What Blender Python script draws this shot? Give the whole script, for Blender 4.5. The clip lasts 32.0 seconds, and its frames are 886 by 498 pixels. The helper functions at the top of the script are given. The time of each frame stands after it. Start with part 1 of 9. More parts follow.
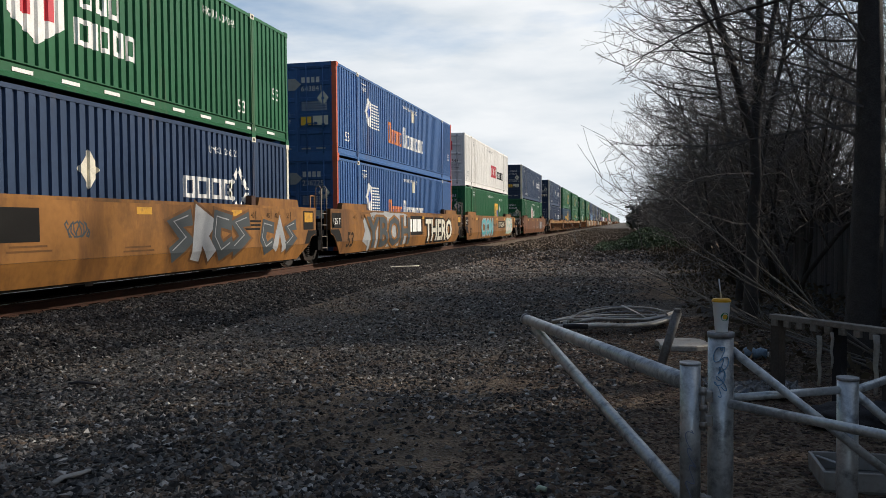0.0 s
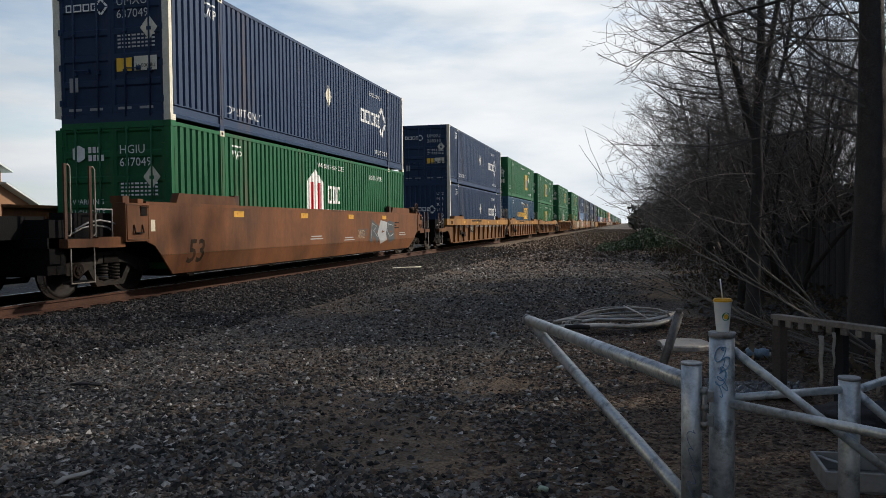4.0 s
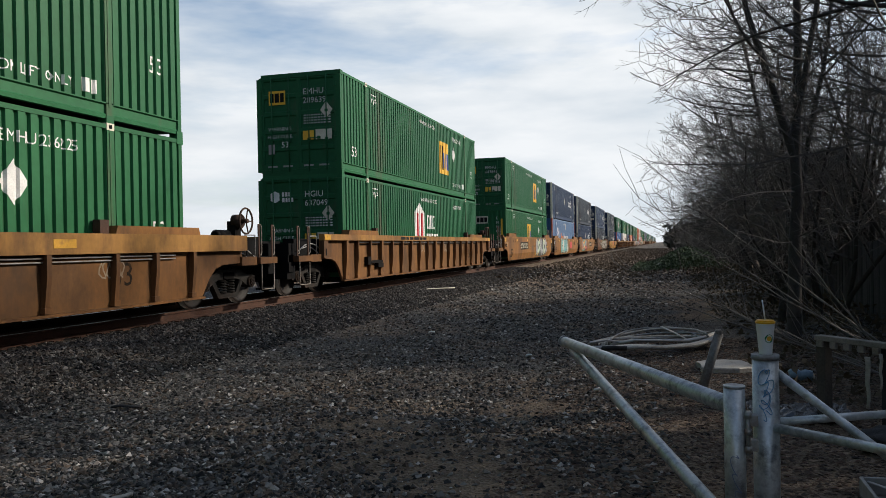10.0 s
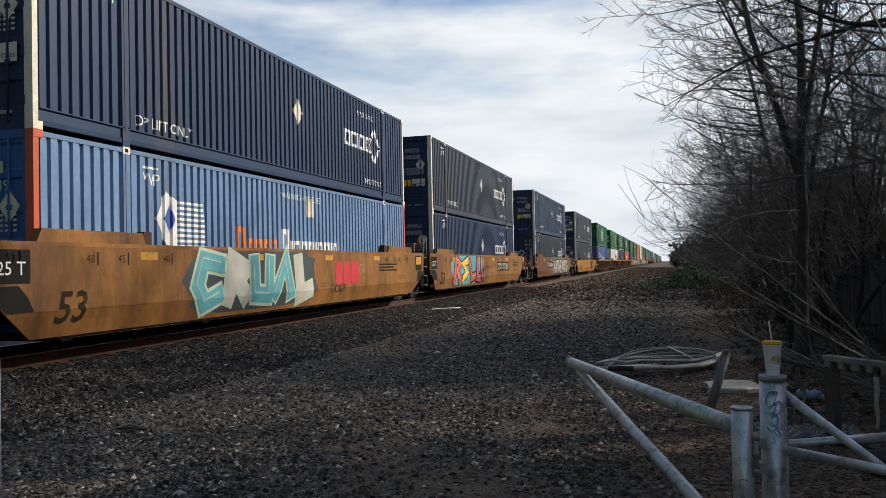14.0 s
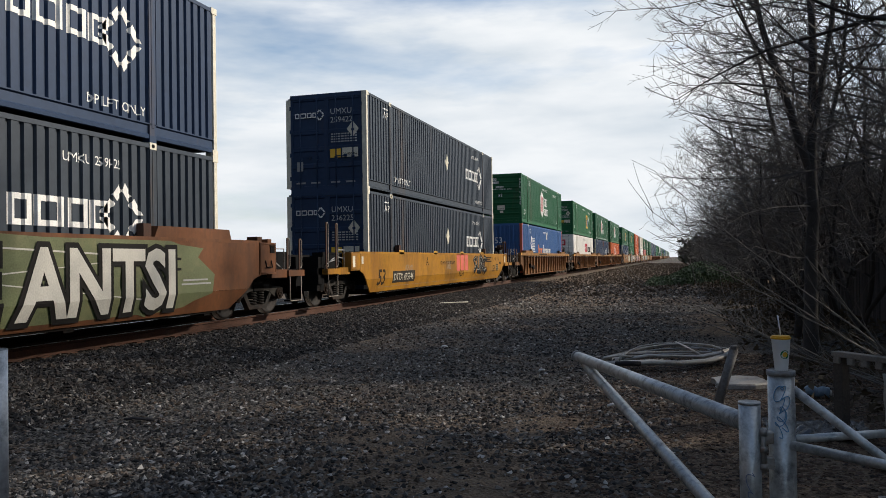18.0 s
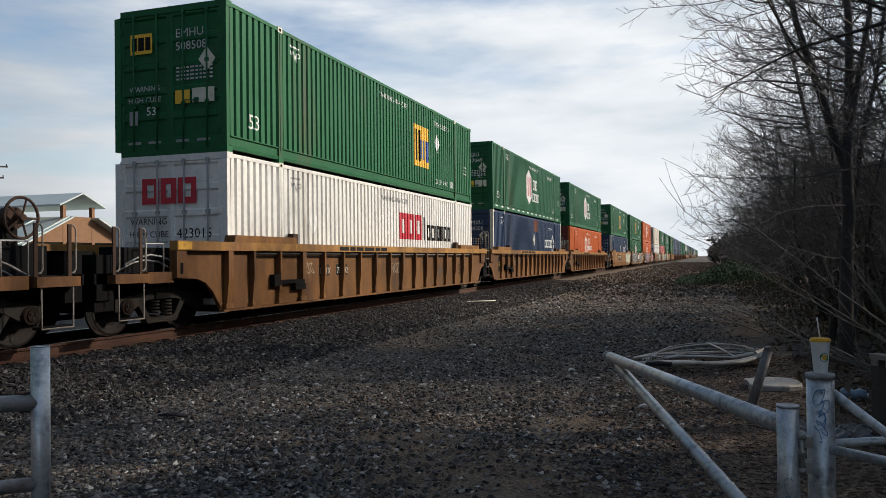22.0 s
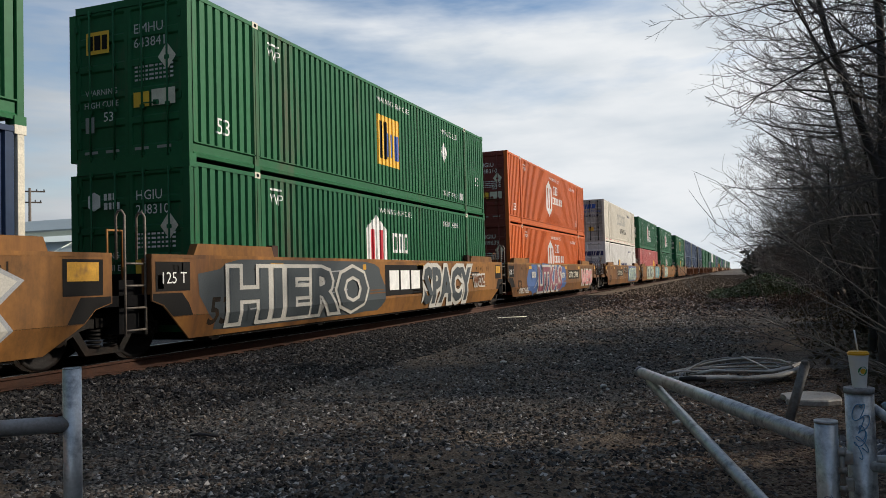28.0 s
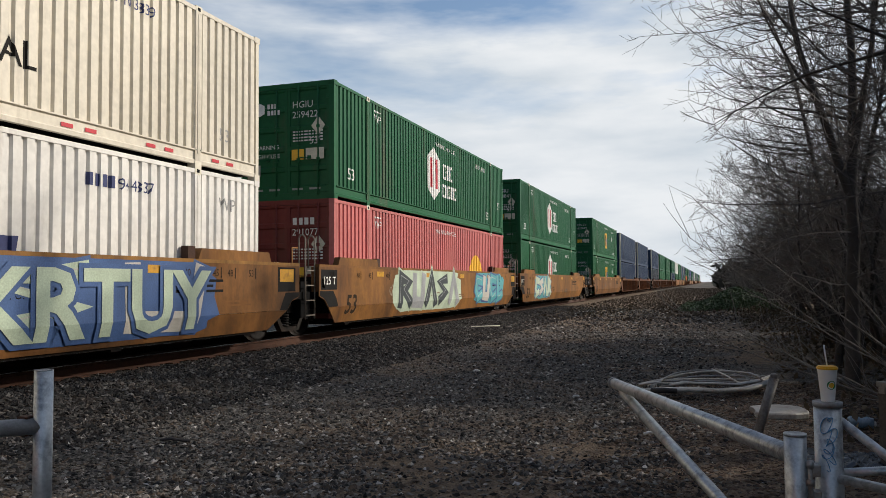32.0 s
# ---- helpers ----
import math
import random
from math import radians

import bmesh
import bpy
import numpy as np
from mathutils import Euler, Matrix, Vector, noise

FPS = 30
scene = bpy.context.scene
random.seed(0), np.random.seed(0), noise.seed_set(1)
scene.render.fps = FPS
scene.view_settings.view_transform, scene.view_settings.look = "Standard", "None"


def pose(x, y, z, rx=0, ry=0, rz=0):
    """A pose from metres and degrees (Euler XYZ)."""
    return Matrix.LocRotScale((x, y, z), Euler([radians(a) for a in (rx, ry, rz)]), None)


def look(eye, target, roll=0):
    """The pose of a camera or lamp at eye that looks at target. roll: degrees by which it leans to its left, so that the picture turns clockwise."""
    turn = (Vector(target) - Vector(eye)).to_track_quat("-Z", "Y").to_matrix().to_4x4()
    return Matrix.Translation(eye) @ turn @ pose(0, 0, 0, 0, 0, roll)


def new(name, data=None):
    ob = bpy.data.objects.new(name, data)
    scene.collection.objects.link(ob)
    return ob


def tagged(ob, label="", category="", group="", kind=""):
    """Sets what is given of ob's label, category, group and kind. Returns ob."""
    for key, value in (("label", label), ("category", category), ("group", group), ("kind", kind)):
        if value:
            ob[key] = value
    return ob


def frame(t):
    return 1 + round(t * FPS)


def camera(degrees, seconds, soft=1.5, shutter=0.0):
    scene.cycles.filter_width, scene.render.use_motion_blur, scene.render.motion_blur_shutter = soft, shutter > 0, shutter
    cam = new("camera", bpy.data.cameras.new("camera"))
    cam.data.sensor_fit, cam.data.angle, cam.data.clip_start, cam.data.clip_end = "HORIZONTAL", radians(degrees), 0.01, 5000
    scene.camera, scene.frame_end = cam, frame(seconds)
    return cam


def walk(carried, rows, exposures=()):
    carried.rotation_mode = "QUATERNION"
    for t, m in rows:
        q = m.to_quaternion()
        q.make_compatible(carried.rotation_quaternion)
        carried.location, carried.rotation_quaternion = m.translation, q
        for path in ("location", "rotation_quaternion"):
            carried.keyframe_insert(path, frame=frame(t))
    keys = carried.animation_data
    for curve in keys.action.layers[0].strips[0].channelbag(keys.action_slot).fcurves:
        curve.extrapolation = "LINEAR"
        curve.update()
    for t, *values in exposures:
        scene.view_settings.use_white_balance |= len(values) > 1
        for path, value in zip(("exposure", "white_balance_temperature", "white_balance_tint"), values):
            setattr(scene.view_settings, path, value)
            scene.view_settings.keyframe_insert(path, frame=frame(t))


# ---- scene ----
EXPOSURES = [(0.0, 0.0), (26.0, 0.0), (28.5, -0.12), (32.0, -0.12)]
cam = camera(59.04, 32.0, soft=0.6)
PATH = [
    (0, pose(0.044, -0.005, 1.594, 88.16, 0.49, 13.15)),
    (0.5, pose(0.044, -0.009, 1.592, 88.45, 0.74, 13.20)),
    (1, pose(0.042, -0.011, 1.591, 88.71, 0.76, 13.32)),
    (1.5, pose(0.041, -0.012, 1.589, 88.86, 0.72, 13.39)),
    (2, pose(0.037, -0.007, 1.583, 88.62, 0.72, 13.29)),
    (2.5, pose(0.037, -0.006, 1.585, 88.40, 0.64, 13.16)),
    (3, pose(0.041, -0.007, 1.586, 88.13, 0.63, 13.30)),
    (3.5, pose(0.050, -0.007, 1.591, 88.18, 0.65, 13.24)),
    (5.5, pose(0.048, -0.005, 1.584, 88.32, 0.35, 13.59)),
    (6, pose(0.047, -0.001, 1.585, 88.18, 0.29, 12.93)),
    (6.5, pose(0.045, 0.002, 1.583, 88.02, 0.12, 12.96)),
    (7, pose(0.039, 0.004, 1.588, 88.18, 0.12, 13.24)),
    (7.5, pose(0.042, 0.004, 1.588, 88.31, 0.13, 13.19)),
    (8, pose(0.041, -0.000, 1.590, 88.53, 0.37, 13.32)),
    (8.5, pose(0.049, 0.004, 1.589, 88.49, 0.47, 13.38)),
    (9, pose(0.053, 0.004, 1.591, 88.68, 0.56, 13.50)),
    (9.5, pose(0.041, -0.003, 1.600, 89.22, 0.79, 14.27)),
    (10, pose(0.035, -0.004, 1.601, 89.78, 1.07, 15.73)),
    (10.5, pose(0.041, -0.001, 1.598, 90.12, 1.24, 15.59)),
    (11, pose(0.042, -0.007, 1.597, 90.25, 1.21, 15.44)),
    (11.5, pose(0.048, -0.012, 1.595, 90.16, 1.31, 15.79)),
    (12, pose(0.046, -0.004, 1.595, 89.98, 0.99, 15.44)),
    (12.5, pose(0.048, -0.007, 1.603, 90.11, 0.88, 15.22)),
    (13, pose(0.052, -0.007, 1.608, 90.33, 0.89, 15.10)),
    (13.5, pose(0.045, -0.007, 1.611, 90.82, 1.06, 15.52)),
    (15.5, pose(0.035, 0.006, 1.605, 91.60, 1.24, 17.30)),
    (16, pose(0.036, 0.009, 1.602, 91.43, 1.09, 17.18)),
    (16.5, pose(0.039, 0.008, 1.600, 91.28, 0.80, 16.97)),
    (17, pose(0.041, 0.007, 1.601, 91.12, 0.69, 16.96)),
    (17.5, pose(0.041, 0.010, 1.604, 91.00, 0.82, 16.73)),
    (18, pose(0.039, 0.010, 1.598, 90.83, 0.87, 16.71)),
    (18.5, pose(0.037, 0.014, 1.599, 90.49, 0.75, 16.43)),
    (19, pose(0.030, 0.015, 1.600, 90.29, 0.57, 16.46)),
    (19.5, pose(0.024, 0.015, 1.602, 90.15, 0.44, 16.57)),
    (20, pose(0.018, 0.001, 1.605, 90.39, 0.50, 16.94)),
    (20.5, pose(0.013, -0.007, 1.607, 90.54, 0.60, 17.64)),
    (21, pose(0.015, -0.011, 1.612, 90.51, 0.77, 17.85)),
    (21.5, pose(0.007, -0.009, 1.608, 90.70, 0.78, 18.37)),
    (22, pose(0.003, -0.007, 1.609, 90.72, 0.68, 18.66)),
    (22.5, pose(0.005, -0.005, 1.607, 90.71, 0.64, 18.74)),
    (23, pose(0.003, -0.005, 1.607, 90.76, 0.66, 18.76)),
    (23.5, pose(-0.005, 0.002, 1.607, 90.75, 0.71, 19.05)),
    (24, pose(-0.025, 0.003, 1.605, 90.74, 0.91, 22.28)),
    (24.5, pose(-0.051, 0.021, 1.604, 90.64, 1.32, 24.95)),
    (25, pose(-0.057, 0.036, 1.603, 90.70, 1.50, 25.24)),
    (25.5, pose(-0.042, 0.036, 1.604, 91.00, 1.67, 25.25)),
    (26, pose(-0.026, 0.029, 1.608, 91.33, 1.75, 24.38)),
    (26.5, pose(-0.005, 0.027, 1.609, 91.47, 1.80, 22.93)),
    (28.5, pose(0.016, 0.014, 1.610, 92.29, 1.48, 20.69)),
    (29, pose(0.020, 0.008, 1.614, 92.61, 1.47, 20.38)),
    (29.5, pose(0.026, 0.004, 1.612, 92.64, 1.25, 19.39)),
    (30, pose(0.018, 0.002, 1.609, 92.54, 0.87, 18.79)),
    (30.5, pose(0.016, 0.004, 1.607, 92.47, 0.77, 18.60)),
    (31, pose(0.012, 0.005, 1.609, 92.34, 0.57, 18.44)),
    (31.5, pose(0.011, -0.004, 1.610, 92.36, 0.46, 18.55)),
    (32, pose(-0.002, -0.009, 1.612, 92.53, 0.41, 18.94)),
]
walk(cam, PATH, EXPOSURES)
# ---- daylight ----
SUN_EL, SUN_AZ = 28.0, 60.0        # degrees; azimuth from the track's way (+y) towards +x
world = bpy.data.worlds.new("sky")
scene.world = world
world.use_nodes = True
_n, _l = world.node_tree.nodes, world.node_tree.links
_bg = _n["Background"]
_sky = _n.new("ShaderNodeTexSky")
_sky.sky_type, _sky.sun_disc = "NISHITA", False
_sky.sun_elevation, _sky.sun_rotation = radians(SUN_EL), radians(SUN_AZ)
_sky.dust_density, _sky.air_density, _sky.ozone_density = 0.7, 1.0, 1.6
_tc = _n.new("ShaderNodeTexCoord")
_map = _n.new("ShaderNodeMapping")
_map.inputs["Scale"].default_value = (1.6, 0.8, 6.5)
_map.inputs["Rotation"].default_value = (0.10, 0.05, 0.6)
_l.new(_tc.outputs["Generated"], _map.inputs["Vector"])
_cl = _n.new("ShaderNodeTexNoise")
_cl.inputs["Scale"].default_value, _cl.inputs["Detail"].default_value, _cl.inputs["Roughness"].default_value = 1.7, 6.0, 0.55
_l.new(_map.outputs["Vector"], _cl.inputs["Vector"])
_ramp = _n.new("ShaderNodeValToRGB")
_ramp.color_ramp.elements[0].position, _ramp.color_ramp.elements[1].position = 0.33, 0.58
_sep = _n.new("ShaderNodeSeparateXYZ")
_l.new(_tc.outputs["Generated"], _sep.inputs[0])
_open = _n.new("ShaderNodeMapRange")           # fewer clouds higher up
_open.inputs["From Min"].default_value, _open.inputs["From Max"].default_value = 0.10, 0.44
_open.inputs["To Min"].default_value, _open.inputs["To Max"].default_value = 0.08, -0.24
_l.new(_sep.outputs["Z"], _open.inputs["Value"])
_sum = _n.new("ShaderNodeMath")
_sum.operation = "ADD"
_l.new(_cl.outputs["Fac"], _sum.inputs[0])
_l.new(_open.outputs[0], _sum.inputs[1])
_cmix = _n.new("ShaderNodeMixRGB")
_cmix.inputs[2].default_value = (8.6, 9.0, 9.6, 1)
_cl2 = _n.new("ShaderNodeTexNoise")
_cl2.inputs["Scale"].default_value, _cl2.inputs["Detail"].default_value = 3.1, 5.0
_l.new(_map.outputs["Vector"], _cl2.inputs["Vector"])
_shade = _n.new("ShaderNodeValToRGB")
_shade.color_ramp.elements[0].position, _shade.color_ramp.elements[1].position = 0.30, 0.62
_shade.color_ramp.elements[0].color, _shade.color_ramp.elements[1].color = (4.4, 4.9, 5.4, 1), (6.2, 6.4, 6.6, 1)
_l.new(_cl2.outputs["Fac"], _shade.inputs["Fac"])
_dot = _n.new("ShaderNodeVectorMath")           # clouds are brightest towards the sun and greyer away from it
_dot.operation = "DOT_PRODUCT"
_dot.inputs[1].default_value = (math.sin(radians(SUN_AZ)), math.cos(radians(SUN_AZ)), 0.0)
_l.new(_tc.outputs["Generated"], _dot.inputs[0])
_clear = _n.new("ShaderNodeMapRange")          # and fewer away from the sun
_clear.inputs["From Min"].default_value, _clear.inputs["From Max"].default_value = -0.34, 0.16
_clear.inputs["To Min"].default_value, _clear.inputs["To Max"].default_value = -0.12, 0.10
_l.new(_dot.outputs["Value"], _clear.inputs["Value"])
_cover = _n.new("ShaderNodeMath")
_cover.operation = "ADD"
_l.new(_sum.outputs[0], _cover.inputs[0])
_l.new(_clear.outputs[0], _cover.inputs[1])
_behind = _n.new("ShaderNodeMapRange")         # unseen dim cloud behind the camera, added to darken the end faces
_behind.inputs["From Min"].default_value, _behind.inputs["From Max"].default_value = -0.85, -0.40
_behind.inputs["To Min"].default_value, _behind.inputs["To Max"].default_value = 0.55, 0.0
_l.new(_dot.outputs["Value"], _behind.inputs["Value"])
_top = _n.new("ShaderNodeMapRange")            # and unseen cloud overhead, added to make the skylight less blue
_top.inputs["From Min"].default_value, _top.inputs["From Max"].default_value = 0.48, 0.85
_top.inputs["To Min"].default_value, _top.inputs["To Max"].default_value = 0.0, 0.06
_l.new(_sep.outputs["Z"], _top.inputs["Value"])
_cover3 = _n.new("ShaderNodeMath")
_cover3.operation = "ADD"
_l.new(_top.outputs[0], _cover3.inputs[0])
_l.new(_behind.outputs[0], _cover3.inputs[1])
_cover2 = _n.new("ShaderNodeMath")
_cover2.operation = "ADD"
_l.new(_cover.outputs[0], _cover2.inputs[0])
_l.new(_cover3.outputs[0], _cover2.inputs[1])
_l.new(_cover2.outputs[0], _ramp.inputs["Fac"])
# also dims the unseen cloud behind the camera, so end faces stay dark
_fall = _n.new("ShaderNodeMapRange")
_fall.interpolation_type = "SMOOTHSTEP"
_fall.inputs["From Min"].default_value, _fall.inputs["From Max"].default_value = -0.80, 0.02
_fall.inputs["To Min"].default_value, _fall.inputs["To Max"].default_value = 0.12, 1.0
_l.new(_dot.outputs["Value"], _fall.inputs["Value"])
_lit = _n.new("ShaderNodeVectorMath")
_lit.operation = "SCALE"
_l.new(_shade.outputs["Color"], _lit.inputs[0])
_l.new(_fall.outputs[0], _lit.inputs["Scale"])
_l.new(_lit.outputs[0], _cmix.inputs[2])
_l.new(_ramp.outputs["Color"], _cmix.inputs[0])
_l.new(_sky.outputs["Color"], _cmix.inputs[1])
_l.new(_cmix.outputs["Color"], _bg.inputs["Color"])
_bg.inputs["Strength"].default_value = 0.145

_sun = bpy.data.lights.new("sun", "SUN")
_sun.energy, _sun.angle, _sun.color = 4.6, radians(1.5), (1.0, 0.90, 0.76)
_a, _e = radians(SUN_AZ), radians(SUN_EL)
_d = Vector((math.sin(_a) * math.cos(_e), math.cos(_a) * math.cos(_e), math.sin(_e)))
sun = new("sun", _sun)
sun.matrix_world = look(_d * 60, (0, 0, 0))
scene.view_settings.exposure = 0.0


# ---- materials ----
def material(name, color, rough=0.7, metal=0.0, vary=0.25, scale=3.0, fine=40.0, bump=0.15, dirt=None, dirt_amount=0.0,
             dirt_scale=1.2, tint=0.0, streak=False, spec=0.4, soot=None, soot_amount=0.0):
    """A surface with grain at two scales, stains of a second colour and a change from object to object."""
    m = bpy.data.materials.new(name)
    m.use_nodes = True
    n, l = m.node_tree.nodes, m.node_tree.links
    bsdf = n["Principled BSDF"]
    tc = n.new("ShaderNodeTexCoord")
    big, small = n.new("ShaderNodeTexNoise"), n.new("ShaderNodeTexNoise")
    big.inputs["Scale"].default_value, big.inputs["Detail"].default_value = scale, 5
    small.inputs["Scale"].default_value, small.inputs["Detail"].default_value = fine, 3
    l.new(tc.outputs["Object"], big.inputs["Vector"])
    l.new(tc.outputs["Object"], small.inputs["Vector"])
    add = n.new("ShaderNodeMath")
    add.operation = "ADD"
    l.new(big.outputs["Fac"], add.inputs[0])
    l.new(small.outputs["Fac"], add.inputs[1])
    mr = n.new("ShaderNodeMapRange")
    mr.inputs["From Min"].default_value, mr.inputs["From Max"].default_value = 0.6, 1.4
    mr.inputs["To Min"].default_value, mr.inputs["To Max"].default_value = 1 - vary, 1 + vary
    l.new(add.outputs[0], mr.inputs["Value"])
    mul = n.new("ShaderNodeVectorMath")
    mul.operation = "SCALE"
    mul.inputs[0].default_value = color[:3]
    l.new(mr.outputs[0], mul.inputs["Scale"])
    out = mul.outputs[0]
    if tint:
        info = n.new("ShaderNodeObjectInfo")
        hsv = n.new("ShaderNodeHueSaturation")
        r2 = n.new("ShaderNodeMapRange")
        r2.inputs["To Min"].default_value, r2.inputs["To Max"].default_value = 1 - tint, 1 + tint
        l.new(info.outputs["Random"], r2.inputs["Value"])
        l.new(r2.outputs[0], hsv.inputs["Value"])
        l.new(out, hsv.inputs["Color"])
        out = hsv.outputs["Color"]
    if dirt:
        st, mp = n.new("ShaderNodeTexNoise"), n.new("ShaderNodeMapping")
        mp.inputs["Scale"].default_value = (1, 1, 0.16) if streak else (1, 1, 1)
        l.new(tc.outputs["Object"], mp.inputs["Vector"])
        l.new(mp.outputs["Vector"], st.inputs["Vector"])
        st.inputs["Scale"].default_value, st.inputs["Detail"].default_value, st.inputs["Roughness"].default_value = dirt_scale, 8, 0.68
        rp = n.new("ShaderNodeValToRGB")
        rp.color_ramp.elements[0].position = 0.64 - 0.3 * dirt_amount
        rp.color_ramp.elements[1].position = 0.82 - 0.2 * dirt_amount
        l.new(st.outputs["Fac"], rp.inputs["Fac"])
        mix = n.new("ShaderNodeMixRGB")
        mix.inputs[2].default_value = (*dirt[:3], 1)
        l.new(rp.outputs["Color"], mix.inputs[0])
        l.new(out, mix.inputs[1])
        out = mix.outputs[0]
    if soot:
        so, mq = n.new("ShaderNodeTexNoise"), n.new("ShaderNodeMapping")
        mq.inputs["Scale"].default_value = (1, 0.8, 0.45)
        mq.inputs["Location"].default_value = (3.1, 7.7, 1.9)
        l.new(tc.outputs["Object"], mq.inputs["Vector"])
        if tint:
            shift = n.new("ShaderNodeVectorMath")
            shift.operation = "ADD"
            mulr = n.new("ShaderNodeMath")
            mulr.operation, mulr.inputs[1].default_value = "MULTIPLY", 60.0
            l.new(info.outputs["Random"], mulr.inputs[0])
            l.new(mq.outputs["Vector"], shift.inputs[0])
            l.new(mulr.outputs[0], shift.inputs[1])
            l.new(shift.outputs[0], so.inputs["Vector"])
        else:
            l.new(mq.outputs["Vector"], so.inputs["Vector"])
        so.inputs["Scale"].default_value, so.inputs["Detail"].default_value, so.inputs["Roughness"].default_value = 0.9, 10, 0.75
        rq = n.new("ShaderNodeValToRGB")
        rq.color_ramp.elements[0].position = 0.58 - 0.22 * soot_amount
        rq.color_ramp.elements[1].position = 0.80 - 0.12 * soot_amount
        rq.color_ramp.elements[1].color = (0.85, 0.85, 0.85, 1)
        l.new(so.outputs["Fac"], rq.inputs["Fac"])
        mx = n.new("ShaderNodeMixRGB")
        mx.inputs[2].default_value = (*soot[:3], 1)
        l.new(rq.outputs["Color"], mx.inputs[0])
        l.new(out, mx.inputs[1])
        out = mx.outputs[0]
    l.new(out, bsdf.inputs["Base Color"])
    rr = n.new("ShaderNodeMapRange")
    rr.inputs["To Min"].default_value, rr.inputs["To Max"].default_value = max(0.05, rough - 0.15), min(1, rough + 0.15)
    l.new(big.outputs["Fac"], rr.inputs["Value"])
    l.new(rr.outputs[0], bsdf.inputs["Roughness"])
    bsdf.inputs["Metallic"].default_value = metal
    bsdf.inputs["Specular IOR Level"].default_value = spec
    if bump:
        bp = n.new("ShaderNodeBump")
        bp.inputs["Strength"].default_value, bp.inputs["Distance"].default_value = bump, 0.02
        l.new(add.outputs[0], bp.inputs["Height"])
        l.new(bp.outputs[0], bsdf.inputs["Normal"])
    return m


def paint(name, color, dirt=(0.10, 0.07, 0.05), amount=0.35, rough=0.5, **kw):
    return material(name, color, rough=rough, vary=0.16, scale=0.7, fine=9, bump=0.04, dirt=dirt, dirt_amount=amount,
                    dirt_scale=1.1, streak=True, tint=0.10, spec=0.22, **kw)


GREEN = paint("green_paint", (0.017, 0.112, 0.042), amount=0.30)
DEEP_GREEN = paint("deep_green_paint", (0.014, 0.100, 0.040), amount=0.30)
NAVY = paint("navy_paint", (0.021, 0.041, 0.086), amount=0.25)
BLACKNAVY = paint("faded_dark_paint", (0.034, 0.044, 0.058), amount=0.25)
BLUE = paint("blue_paint", (0.042, 0.108, 0.262), amount=0.25)
PALE_BLUE = paint("pale_blue_paint", (0.13, 0.21, 0.34), amount=0.25)
CSX_BLUE = paint("slate_blue_paint", (0.030, 0.075, 0.125), amount=0.25)
WHITE = paint("white_paint", (0.72, 0.70, 0.66), dirt=(0.32, 0.28, 0.23), amount=0.30)
CREAM = paint("cream_paint", (0.66, 0.61, 0.51), dirt=(0.30, 0.25, 0.19), amount=0.30)
ORANGE = paint("orange_paint", (0.50, 0.112, 0.024), dirt=(0.27, 0.058, 0.016), amount=0.35)
PINK = paint("faded_red_paint", (0.48, 0.150, 0.140), dirt=(0.28, 0.11, 0.10), amount=0.40)
MAROON = paint("maroon_paint", (0.16, 0.035, 0.03), amount=0.40)
YELLOW = paint("car_yellow_paint", (0.27, 0.120, 0.030), dirt=(0.115, 0.050, 0.020), amount=0.62, rough=0.6, soot=(0.030, 0.019, 0.012), soot_amount=0.62)
BRIGHT_YELLOW = paint("fresh_yellow_paint", (0.35, 0.160, 0.012), dirt=(0.19, 0.080, 0.014), amount=0.45, soot=(0.030, 0.019, 0.012), soot_amount=0.5)
# paler than the car yellow: sunlight on the chord is put into this colour
SUNLIT_CHORD = paint("worn_sunlit_yellow", (0.33, 0.165, 0.042), dirt=(0.15, 0.07, 0.03), amount=0.6, rough=0.6, soot=(0.030, 0.019, 0.012), soot_amount=0.7)
BROWN = paint("rusty_brown_paint", (0.150, 0.058, 0.022), dirt=(0.080, 0.032, 0.014), amount=0.60, rough=0.6, soot=(0.030, 0.019, 0.012), soot_amount=0.6)
TAN = paint("weathered_tan_paint", (0.205, 0.090, 0.025), dirt=(0.100, 0.042, 0.015), amount=0.70, rough=0.65, soot=(0.030, 0.019, 0.012), soot_amount=0.8)
INK_WHITE = material("stencil_white", (0.74, 0.73, 0.70), rough=0.6, vary=0.2, scale=6, bump=0)
DOOR_INK = material("dull_stencil_white", (0.50, 0.50, 0.48), rough=0.6, vary=0.3, scale=6, bump=0)
INK_CREAM = material("decal_cream", (0.62, 0.58, 0.47), rough=0.6, vary=0.25, scale=6, bump=0)
MAROON_RUST = material("rust_patch", (0.15, 0.052, 0.03), rough=0.8, vary=0.3, scale=3, bump=0.05)
INK_GHOST = material("ghost_of_a_name", (0.46, 0.44, 0.39), rough=0.6, vary=0.3, scale=4, bump=0)
INK_BLACK = material("stencil_black", (0.014, 0.013, 0.012), rough=0.75, vary=0.2, bump=0, spec=0.12)
WORN_BLACK = material("worn_stencil_black", (0.026, 0.019, 0.013), rough=0.8, vary=0.4, scale=5, bump=0, spec=0.1, dirt=(0.075, 0.038, 0.018), dirt_amount=0.45, dirt_scale=5)
PANEL_BLACK = material("worn_panel_black", (0.024, 0.023, 0.020), rough=0.8, vary=0.35, scale=3, bump=0, spec=0.1, dirt=(0.075, 0.050, 0.028), dirt_amount=0.5, dirt_scale=2.5)
PANEL_INK = material("worn_panel_lettering", (0.50, 0.46, 0.36), rough=0.7, vary=0.3, scale=5, bump=0, dirt=(0.20, 0.15, 0.09), dirt_amount=0.4, dirt_scale=4)
